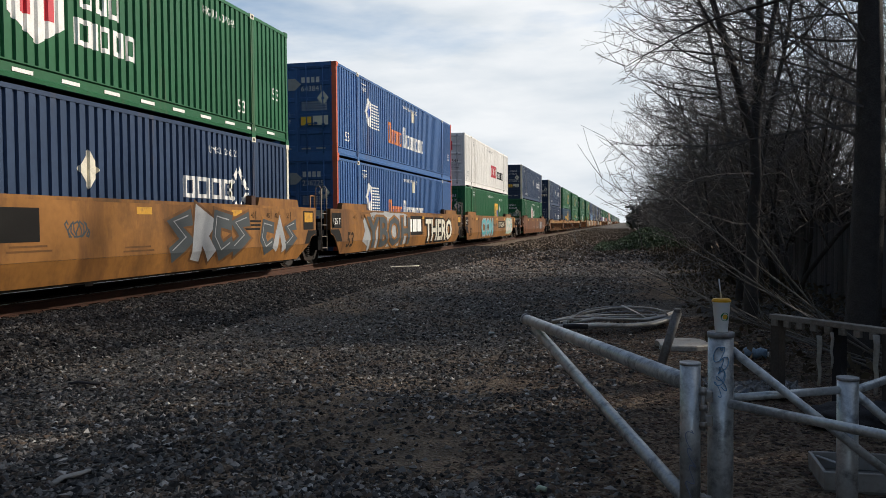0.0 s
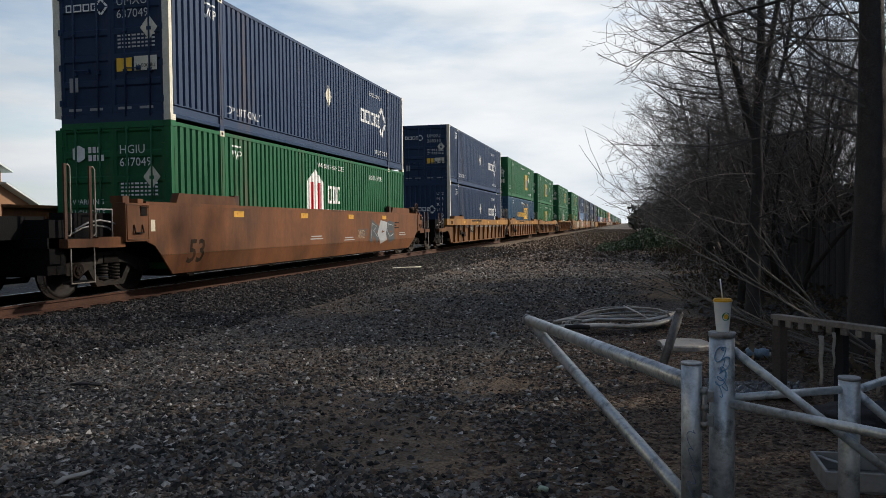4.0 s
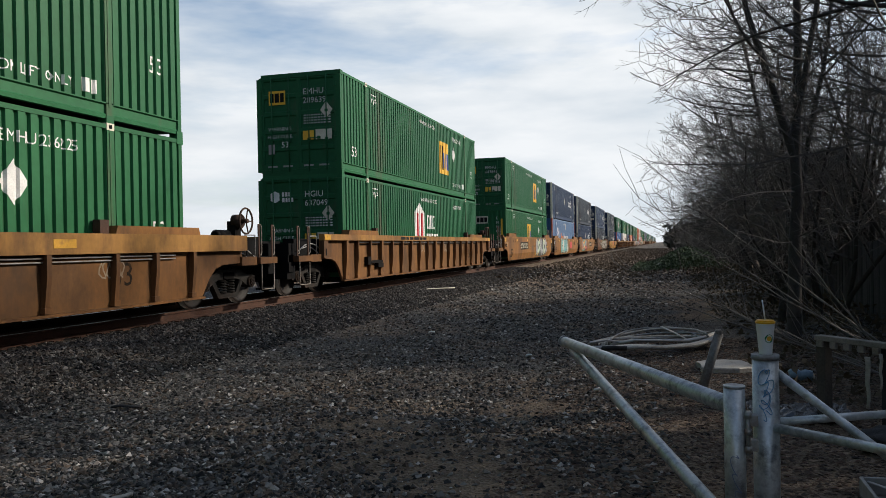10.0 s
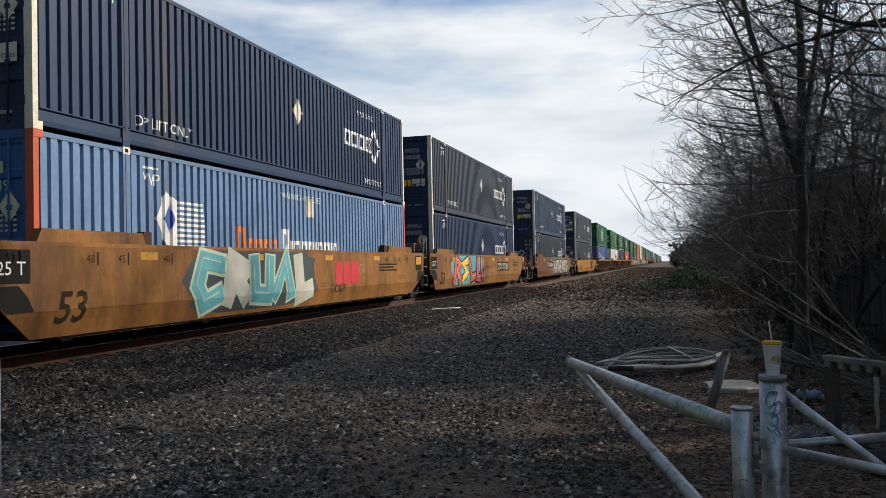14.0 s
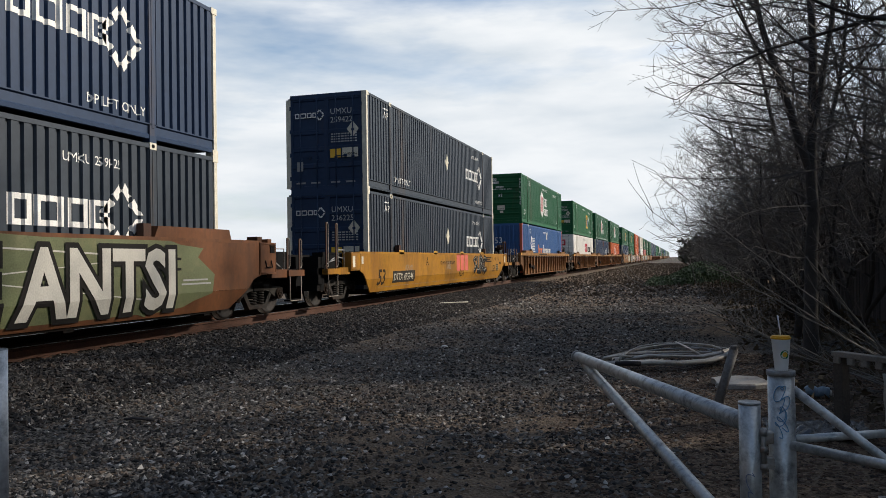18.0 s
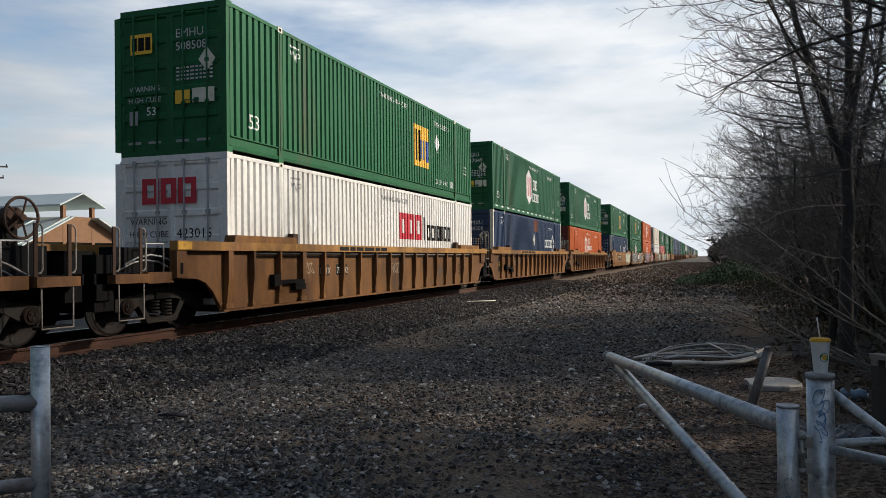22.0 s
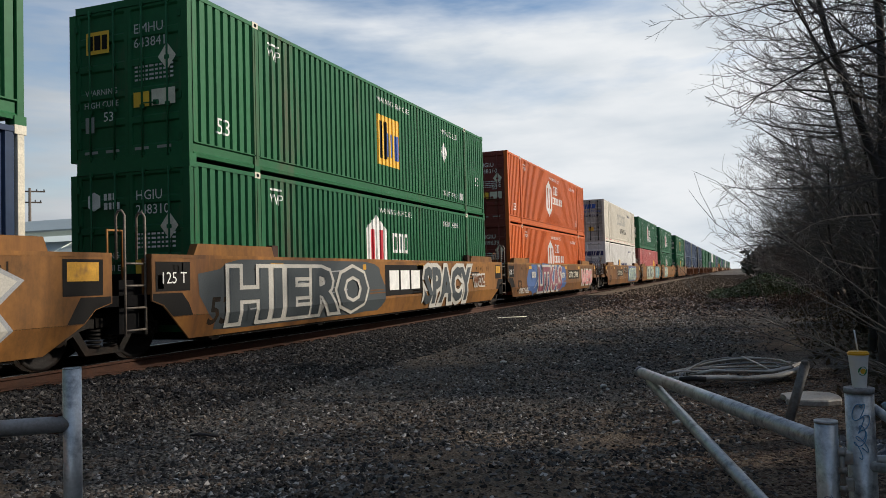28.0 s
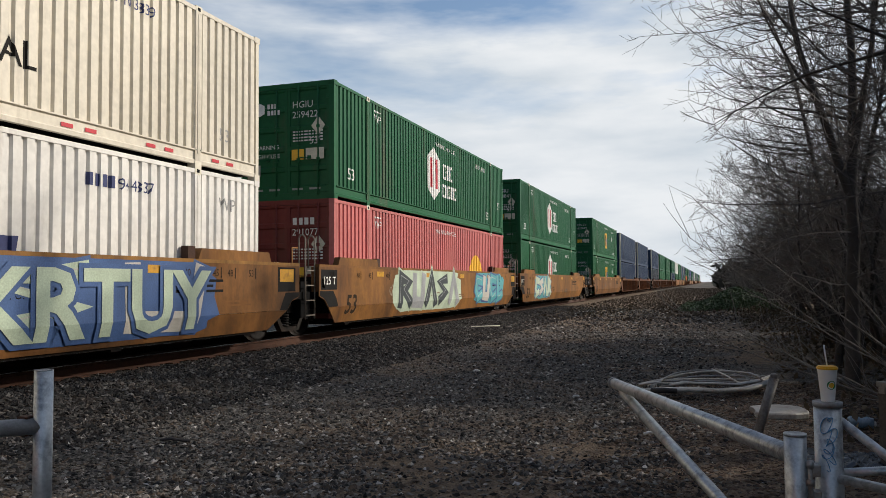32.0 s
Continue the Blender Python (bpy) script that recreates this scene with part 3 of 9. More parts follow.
def container(kind, at, marks="", upper=True, detailed=True):
    L = LIVERY[kind]
    body, posts = L["body"], L.get("posts", L["body"])
    c = thing("container", L["top"] if upper else L["low"], "container", at, "double-stacked containers on the train")
    if not detailed:
        link("side_panel", stored(("side_all",), lambda bm: m_side(bm, 0.13, LONG - 0.13)), body, c)
    else:
        for a, b in ((0.14, P1 - 0.08), (P1 + 0.08, P2 - 0.08), (P2 + 0.08, LONG - 0.14)):
            link("side_panel", stored(("side", a), lambda bm: m_side(bm, a, b)), body, c)
    link("side_wall", stored(("far_side",), lambda bm: box(bm, -HALF, -HALF + 0.06, 0.13, LONG - 0.13, 0.12, TALL - 0.06)), body, c)
    link("roof", stored(("roof",), lambda bm: box(bm, -HALF + 0.06, HALF - 0.07, 0.13, LONG - 0.13, TALL - 0.07, TALL - 0.02)), body, c)
    link("floor", stored(("floor",), lambda bm: box(bm, -HALF + 0.06, HALF - 0.07, 0.10, LONG - 0.10, 0.10, 0.19)), BLACK_STEEL, c)
    link("rear_wall", stored(("rear",), lambda bm: box(bm, -HALF + 0.15, HALF - 0.15, LONG - 0.1, LONG - 0.03, 0.1, TALL - 0.06)), body, c)

    def rail(bm):
        prism(bm, ((HALF - 0.09, 0.066), (HALF - 0.010, 0.066), (HALF - 0.004, 0.13), (HALF - 0.030, 0.15), (HALF - 0.030, 0.285), (HALF + 0.004, 0.305), (HALF + 0.004, 0.325), (HALF - 0.09, 0.325)), "y", 0.14, LONG - 0.14)
    link("bottom_rail", stored(("rail",), rail), L.get("rail", body), c)
    link("top_rail", stored(("top_rail",), lambda bm: box(bm, HALF - 0.08, HALF - 0.002, 0.14, LONG - 0.14, TALL - 0.095, TALL - 0.022)), body, c)
    pm = stored(("post",), m_post) if detailed else stored(("plain_post",), lambda bm: box(bm, 0, 0.145, 0, 0.13, 0, TALL))
    link("corner_post", pm, posts, c, (HALF - 0.145, 0, 0))
    link("corner_post", pm, posts, c, (-HALF, 0.0, 0))
    link("corner_post", pm, L.get("rear_posts", posts), c, (HALF - 0.145, LONG - 0.13, 0))
    link("corner_post", pm, body, c, (-HALF, LONG - 0.13, 0))
    if not detailed:
        link("front_wall", stored(("plain_front",), lambda bm: box(bm, -HALF + 0.13, HALF - 0.13, 0.05, 0.12, 0.1, TALL - 0.06)), L.get("door", body), c)
        return c
    cm = stored(("casting",), m_casting)
    for y in (0, P1 - 0.09, P2 - 0.09, LONG - 0.178):
        for z in (0, TALL - 0.118):
            k = link("corner_casting", cm, L.get("cast", (INK_CREAM if z else body) if 0 < y < 15 else posts), c, (HALF + 0.006, y, z))
            if 0 < y < 15 and z:
                link("slot", stored(("slot",), m_slot), BLACK_STEEL, k)
    mp = stored(("mid_post",), m_mid_post)
    for y in (P1, P2):
        link("side_post", mp, body, c, (0, y, 0))
    link("sill", stored(("sill",), lambda bm: box(bm, -HALF + 0.145, HALF - 0.145, 0.0, 0.12, 0.0, 0.165)), L.get("door", body), c)
    link("header", stored(("header",), lambda bm: box(bm, -HALF + 0.145, HALF - 0.145, 0.0, 0.12, TALL - 0.125, TALL)), L.get("door", body), c)
    if "W" in marks:
        link("front_wall", stored(("flat_front",), m_flat_front) if kind == "hub" else stored(("front_wall",), m_front_wall), body, c)
    else:
        leaf, rod, handle = stored(("leaf",), m_leaf), stored(("rod",), m_rod), stored(("handle",), m_handle)
        hinge = stored(("hinge",), lambda bm: box(bm, -0.02, 0.05, -0.012, 0.03, 0, 0.12))
        for x0 in (-1.155, 0.0):
            d = link("door", leaf, L.get("door", body), c, (x0, 0, 0))
            for rx in (0.32, 0.86):
                r = link("locking_rod", rod, L.get("rod", L.get("door", body)), d, (rx, 0.0, 0))
            link("handle", handle, BRIGHT_STEEL if kind.startswith("xpo") else L.get("door", body), d, (0.34, 0, 1.05))
            for z in (0.35, 1.05, 1.75, 2.45):
                link("hinge", hinge, L.get("door", body), d, (-0.0 if x0 < 0 else 1.11, 0, z))
    L["marks"](c, upper, marks)
    return c


def diamond(bm, s):
    flat(bm, ((0, -s * 1.25), (s, 0), (0, s * 1.25), (-s, 0)))


def common(c, ink, x=HALF - 0.006, upper=True, code=""):
    side_text("53", 0.42, ink, c, x, 0.75, 0.55)
    side_text("53", 0.42, ink, c, x, 15.2, 1.05)
    side_text("WP", 0.30, ink, c, x, 2.4, 2.32)
    side_mark("mark", "wpbar", lambda bm: rect(bm, 0, 0.42, 0, 0.04), ink, c, x, 2.4, 2.60)
    side_text("WARNING HIGH CUBE", 0.20, ink, c, x, 7.4, 2.48)
    if code:
        side_text(code + " " + NUMBERS[len(bpy.data.objects) % 7], 0.25, ink, c, x, 11.95, 2.36)


def placard(c, x, y, z, ink=None):
    side_mark("placard", "diamond", lambda bm: diamond(bm, 0.26), ink or INK_CREAM, c, x, y, z)


def door_marks(c, ink, number="", warn=True, code=""):
    """Numbers, tables and labels on the doors."""
    if number:
        if code:
            end_text(code, 0.24, ink, c, 0.14, 0.012, 2.27)
        else:
            end_mark("mark", "code4", lambda bm: bars(bm, 0, 0, (0.11,) * 4, 0.17, 0.05), ink, c, 0.16, 0.012, 2.28)
        end_text(number, 0.24, ink, c, 0.14, 0.012, 2.02)
    if warn:
        end_text("WARNING", 0.15, ink, c, -0.95, 0.012, 1.28)
        end_text("HIGH CUBE", 0.15, ink, c, -0.98, 0.012, 1.06)
    else:
        end_text("24,000 lbs", 0.11, INK_BLACK, c, 0.54, 0.004, 1.04)
    for k in range(4):
        end_mark("mark", ("line", k % 2), lambda bm: bars(bm, 0, 0, (0.07, 0.10, 0.05, 0.09, 0.06, 0.05, 0.11, 0.07), 0.035, 0.032), ink, c, 0.16, 0.012, 1.66 - 0.075 * k)
    end_mark("weight_label", "lbl", lambda bm: rect(bm, 0, 0.50, 0, 0.28), INK_CREAM, c, 0.52, 0.008, 0.98)
    end_mark("warning_label", "lbl2", lambda bm: rect(bm, 0, 0.34, 0, 0.26), INK_YELLOW, c, 0.13, 0.008, 0.98)
    end_mark("label", "lbl3", lambda bm: rect(bm, 0, 0.20, 0, 0.28), INK_GREY, c, -0.95, 0.008, 0.62)
    for x in (-0.98, -0.50, 0.14, 0.62):
        end_mark("reflector", "rfl", lambda bm: rect(bm, 0, 0.30, 0, 0.05), INK_GREY, c, x, 0.012, 0.24)
    end_mark("placard", "dmd", lambda bm: diamond(bm, 0.19), INK_CREAM, c, 0.86, 0.005, 1.80)


def marks_emp(c, upper, marks):
    x = HALF - 0.006
    common(c, INK_WHITE, code="EMHU")
    e = 10.0 if "2" in marks else 7.35
    side_mark("logo", "emp", lambda bm: rect(bm, 0, 1.40, 0, 1.30), INK_YELLOW, c, x, e, 0.85, label="yellow square logo")
    side_mark("logo", "emp1", lambda bm: (rect(bm, 0, 0.15, 0, 0.98), rect(bm, 0.24, 0.44, 0.0, 0.98)),
              INK_BLACK, c, x + 0.004, e + 0.15, 1.02)
    side_mark("logo", "emp2", lambda bm: (rect(bm, 0, 0.13, 0, 0.62), rect(bm, 0.22, 0.35, 0, 0.62), rect(bm, 0.46, 0.72, -0.05, 0.62)),
              INK_BLUE, c, x + 0.004, e + 0.59, 1.10)
    placard(c, x, 12.2, 1.80, INK_WHITE)
    side_mark("mark", "lift", lambda bm: bars(bm, 0, 0, (0.12, 0.12), 0.22, 0.04), INK_WHITE, c, x, 13.6, 0.42)
    if upper:
        side_text("DP LIFT ONLY", 0.22, INK_WHITE, c, x, 12.0, 0.44)
    if "W" in marks:
        end_mark("logo", "empw", lambda bm: rect(bm, 0, 0.70, 0, 0.42), INK_CREAM, c, -0.45, 0.012, 2.05)
        end_mark("logo", "empw2", lambda bm: bars(bm, 0, 0, (0.16, 0.20, 0.16), 0.28, 0.04), INK_BLACK, c, -0.40, 0.006, 2.12)
        for k, ch in enumerate("EMHU26"):
            end_text(ch, 0.20, INK_WHITE, c, 0.72, 0.012, 2.28 - 0.25 * k - (0.12 if k > 3 else 0))
        for x_ in (-1.12, 1.0):
            end_mark("warning_label", "ystrip", lambda bm: rect(bm, 0, 0.10, 0, 1.0), INK_YELLOW, c, x_, 0.012, 1.30)
        end_mark("placard", "dmd", lambda bm: diamond(bm, 0.22), INK_WHITE, c, -0.62, 0.012, 1.35)
    else:
        end_mark("logo", "empd", lambda bm: rect(bm, 0, 0.52, 0, 0.40), INK_YELLOW, c, -0.92, 0.012, 2.02)
        end_mark("logo", "empd2", lambda bm: bars(bm, 0, 0, (0.12, 0.14, 0.12), 0.26, 0.03), INK_BLACK, c, -0.88, 0.006, 2.09)
        end_text("53", 0.24, INK_WHITE, c, -0.55, 0.012, 0.80)
        door_marks(c, DOOR_INK, number=NUMBERS[len(bpy.data.objects) % 7], code="EMHU")


def hexa(bm, w, h, cut):
    flat(bm, ((0, cut), (w / 2, 0), (w, cut), (w, h - cut), (w / 2, h), (0, h - cut)))


def marks_hub(c, upper, marks, ink=None, orange=False):
    ink = ink or INK_WHITE
    x = HALF - 0.006
    common(c, ink, code="HGIU")
    side_mark("logo", ("hex", orange), lambda bm: hexa(bm, 1.20, 1.75, 0.36), ink, c, x, 6.60, 0.66, label="white six-sided logo")
    bar = LIVERY["orange"]["body"] if orange else INK_RED
    side_mark("logo", "hexbar", lambda bm: (rect(bm, 0.25, 0.45, 0.40, 1.38), rect(bm, 0.75, 0.95, 0.40, 1.38)), bar, c, x + 0.004, 6.60, 0.66)
    if orange:
        side_mark("lettering", "hubwide", lambda bm: (frames(bm, 0.25, 0.48, (0.30, 0.22, 0.24), 0.42, 0.065, 0.05), frames(bm, 0, 0, (0.32, 0.14, 0.22, 0.22, 0.22), 0.34, 0.065, 0.05), frames(bm, 1.50, 0, (0.08, 0.22, 0.22), 0.34, 0.065, 0.06)),
                  ink, c, x, 7.95, 1.34, label="plain white name bars")
    else:
        side_mark("lettering", "hubname", lambda bm: (frames(bm, 0.1, 0.62, (0.34, 0.28, 0.30), 0.52, 0.085, 0.06), frames(bm, 0, 0, (0.38, 0.10, 0.28, 0.28, 0.30), 0.44, 0.085, 0.06)),
                  ink, c, x, 8.05, 0.85, label="plain white name bars")
    side_text("53", 0.42, ink, c, x, 13.4, 0.5)
    if "D" in marks and upper:
        for k in range(15):
            side_mark("reflector", "dash", lambda bm: rect(bm, 0, 0.42, 0, 0.06), INK_WHITE, c, HALF - 0.018, 0.5 + k * 1.03, 0.17, on_ribs=False)
    if "W" in marks:
        end_mark("logo", "hexd", lambda bm: hexa(bm, 0.28, 0.34, 0.07), ink, c, -0.92, 0.012, 2.32)
        end_mark("logo", "hubw", lambda bm: (frames(bm, 0.05, 0.17, (0.11, 0.09, 0.09), 0.14, 0.03, 0.02), frames(bm, 0, 0, (0.12, 0.04, 0.09, 0.09, 0.09), 0.12, 0.03, 0.02)), ink, c, -0.56, 0.012, 2.34)
        end_text("WARNING HIGH CUBE", 0.115, ink, c, -0.48, 0.012, 1.97)
        end_mark("mark", "hubw2", lambda bm: frames(bm, 0, 0, (0.22, 0.22), 0.08, 0.022, 0.02), ink, c, -0.22, 0.012, 2.10)
        end_text("53", 0.26, ink, c, -0.08, 0.012, 1.55)
        end_mark("label", "hublab", lambda bm: rect(bm, 0, 0.44, 0, 0.26), INK_CREAM, c, -0.14, 0.012, 0.80)
        end_text("24,000 lbs", 0.095, INK_BLACK, c, -0.12, 0.006, 0.85)
        end_mark("label", "hublab2", lambda bm: rect(bm, 0, 0.20, 0, 0.13), INK_CREAM, c, 0.0, 0.012, 0.62)
        for x_ in (-1.26, 1.18):
            for k, ch in enumerate("HGIU 518437"):
                if ch != " ":
                    end_text(ch, 0.15, ink, c, x_, -0.004, 2.48 - 0.145 * k)
    else:
        end_mark("logo", "hexd", lambda bm: hexa(bm, 0.28, 0.34, 0.07), ink, c, -0.92, 0.012, 2.12)
        end_mark("logo", "hexd2", lambda bm: (bars(bm, 0, 0.16, (0.07, 0.07, 0.07), 0.12, 0.03), bars(bm, 0, 0, (0.08, 0.06, 0.06, 0.06), 0.12, 0.03)), ink, c, -0.56, 0.012, 2.14)
        end_text("53'", 0.24, ink, c, 0.62, 0.012, 1.36) if upper else None
        door_marks(c, ink, number=NUMBERS[len(bpy.data.objects) % 7], code="HGIU")


def weave(bm, s):
    """A plain woven-diamond emblem: an open lozenge of eight short bars."""
    for sy in (-1, 1):
        for sz in (-1, 1):
            flat(bm, ((sy * 0.10 * s, sz * 0.98 * s), (sy * 0.42 * s, sz * 0.62 * s), (sy * 0.24 * s, sz * 0.42 * s), (-sy * 0.02 * s, sz * 0.74 * s)))
            flat(bm, ((sy * 0.50 * s, sz * 0.54 * s), (sy * 0.92 * s, sz * 0.06 * s), (sy * 0.58 * s, sz * 0.06 * s), (sy * 0.32 * s, sz * 0.34 * s)))


def marks_umax(c, upper, marks):
    x = HALF - 0.006
    side_text("WP", 0.30, INK_WHITE, c, x, 1.35, 2.32)
    side_mark("mark", "wpbar", lambda bm: rect(bm, 0, 0.42, 0, 0.04), INK_WHITE, c, x, 1.35, 2.60)
    placard(c, x, 8.3, 1.75)
    side_mark("lettering", "umaxname", lambda bm: frames(bm, 0, 0, (0.38, 0.52, 0.40, 0.36), 0.44, 0.085, 0.08),
              INK_WHITE, c, x, 11.15, 1.38, label="plain pale name shapes")
    side_mark("logo", "weave", lambda bm: weave(bm, 0.55), INK_WHITE, c, x, 13.40, 1.60, label="pale woven diamond emblem")
    side_text("UMXU " + NUMBERS[len(bpy.data.objects) % 7], 0.21, INK_WHITE, c, x, 12.1, 2.36)
    if "R" in marks:
        side_mark("rust_patch", "rustp", lambda bm: rect(bm, 0, 1.12, 0, 0.60), MAROON_RUST, c, x, 8.2, 2.19, label="rust-brown bare patch of the side")
    if upper:
        side_text("DP LIFT ONLY", 0.26, INK_WHITE, c, x, 2.25, 0.42)
        side_text("DP LIFT ONLY", 0.22, INK_WHITE, c, x, 12.6, 0.42)
    if "W" in marks:
        end_mark("lettering", "umd", lambda bm: frames(bm, 0, 0, (0.17, 0.24, 0.19, 0.18), 0.19, 0.035, 0.04), INK_WHITE, c, -0.62, 0.012, 1.50)
        end_mark("logo", "weaved", lambda bm: weave(bm, 0.22), INK_WHITE, c, 0.36, 0.012, 1.58)
        for k, ch in enumerate("251135"):
            end_text(ch, 0.22, INK_WHITE, c, 0.86, 0.012, 2.3 - 0.27 * k)
        for k, ch in enumerate("UMXU"):
            end_text(ch, 0.22, INK_WHITE, c, 0.60, 0.012, 2.3 - 0.27 * k)
    else:
        end_mark("lettering", "umd2", lambda bm: frames(bm, 0, 0, (0.14, 0.19, 0.15, 0.14), 0.15, 0.028, 0.03), INK_WHITE, c, -1.0, 0.012, 2.20)
        end_mark("logo", "weaved2", lambda bm: weave(bm, 0.17), INK_WHITE, c, -0.20, 0.012, 2.27)
        door_marks(c, DOOR_INK, warn=False, number=NUMBERS[len(bpy.data.objects) % 7], code="UMXU")


def marks_pacer(c, upper, marks):
    x = HALF - 0.006
    common(c, INK_WHITE)
    side_mark("logo", "globe", lambda bm: flat(bm, ((0, 0.5), (0.28, 0.05), (0.62, 0.0), (0.62, 0.85), (0.28, 1.0))), INK_WHITE, c, x, 2.75, 1.25, label="white globe logo with lines")
    side_mark("logo", "globe2", lambda bm: flat(bm, ((0, 0.28), (0.16, 0), (0.32, 0.28), (0.16, 0.56))), INK_BLUE, c, x + 0.004, 2.98, 1.48)
    for k in range(9):
        side_mark("logo_line", ("gl", k), lambda bm: rect(bm, 0, 0.95 - 0.02 * k, 0, 0.05), INK_WHITE, c, x, 3.38, 1.25 + 0.10 * k)
    side_mark("lettering", "pac1", lambda bm: (frames(bm, 0, 0, (0.40,), 0.78, 0.12), frames(bm, 0.47, 0, (0.30, 0.28, 0.28, 0.32), 0.54, 0.10, 0.06)), INK_ORANGE, c, x, 5.35, 0.95, label="plain orange name bars")
    side_mark("lettering", "pac2", lambda bm: (frames(bm, 0, 0, (0.36,), 0.80, 0.12), frames(bm, 0.43, 0, (0.14, 0.34, 0.30, 0.30, 0.14, 0.30, 0.34, 0.10, 0.30), 0.54, 0.10, 0.06)), INK_WHITE, c, x, 7.35, 0.95, label="plain white name bars")
    side_mark("label", "pacpl", lambda bm: rect(bm, 0, 0.42, 0, 0.46), INK_CREAM, c, x, 8.65, 2.10)
    if "W" in marks:
        end_text("53", 0.5, INK_WHITE, c, -0.35, 0.012, 1.75)
        end_mark("label", "pq", lambda bm: rect(bm, 0, 0.42, 0, 0.42), INK_CREAM, c, -0.30, 0.012, 1.15)
        end_text("53", 0.30, INK_WHITE, c, 0.55, 0.012, 1.2)
    else:
        end_mark("logo", "pacd", lambda bm: flat(bm, ((0, 0.18), (0.2, 0), (0.75, 0), (0.95, 0.18), (0.75, 0.36), (0.2, 0.36))), INK_GREY, c, -0.80, 0.012, 2.06)
        door_marks(c, DOOR_INK, number=NUMBERS[len(bpy.data.objects) % 7])


def marks_xpo(c, upper, marks):
    x = HALF - 0.006
    common(c, INK_GREY)
    side_mark("lettering", "xpo1", lambda bm: frames(bm, 0, 0, (0.60, 0.54, 0.62), 0.78, 0.18, 0.05), INK_RED, c, x, 8.75, 0.95 if upper else 1.42, label="plain red name shapes")
    side_mark("lettering", "xpo2", lambda bm: (frames(bm, 0, 0, (0.14,), 0.74, 0.1), frames(bm, 0.30, 0, (0.36, 0.36, 0.12, 0.32, 0.16, 0.12, 0.32, 0.30), 0.50, 0.10, 0.05)), INK_BLACK, c, x, 10.80, 0.95 if upper else 1.42, label="plain dark name bars")
    placard(c, x, 3.4, 1.72, INK_WHITE)
    end_mark("lettering", "xpod", lambda bm: frames(bm, 0, 0, (0.40, 0.36, 0.42), 0.5, 0.12, 0.04), INK_RED, c, -0.66, 0.006, 1.95)
    end_text("WARNING", 0.18, INK_BLACK, c, -0.95, 0.012, 1.55)
    end_text("HIGH CUBE", 0.18, INK_BLACK, c, -0.98, 0.012, 1.30)
    end_text("423015" if not upper else "428545", 0.27, INK_BLACK, c, 0.14, 0.012, 1.28)
    if upper:
        end_text("53'", 0.34, INK_BLACK, c, 0.2, 0.012, 0.7)
    for k in range(3):
        end_mark("mark", ("line", k % 2), lambda bm: bars(bm, 0, 0, (0.16, 0.24, 0.14, 0.2), 0.045, 0.04), INK_GREY, c, 0.16, 0.012, 1.16 - 0.09 * k)


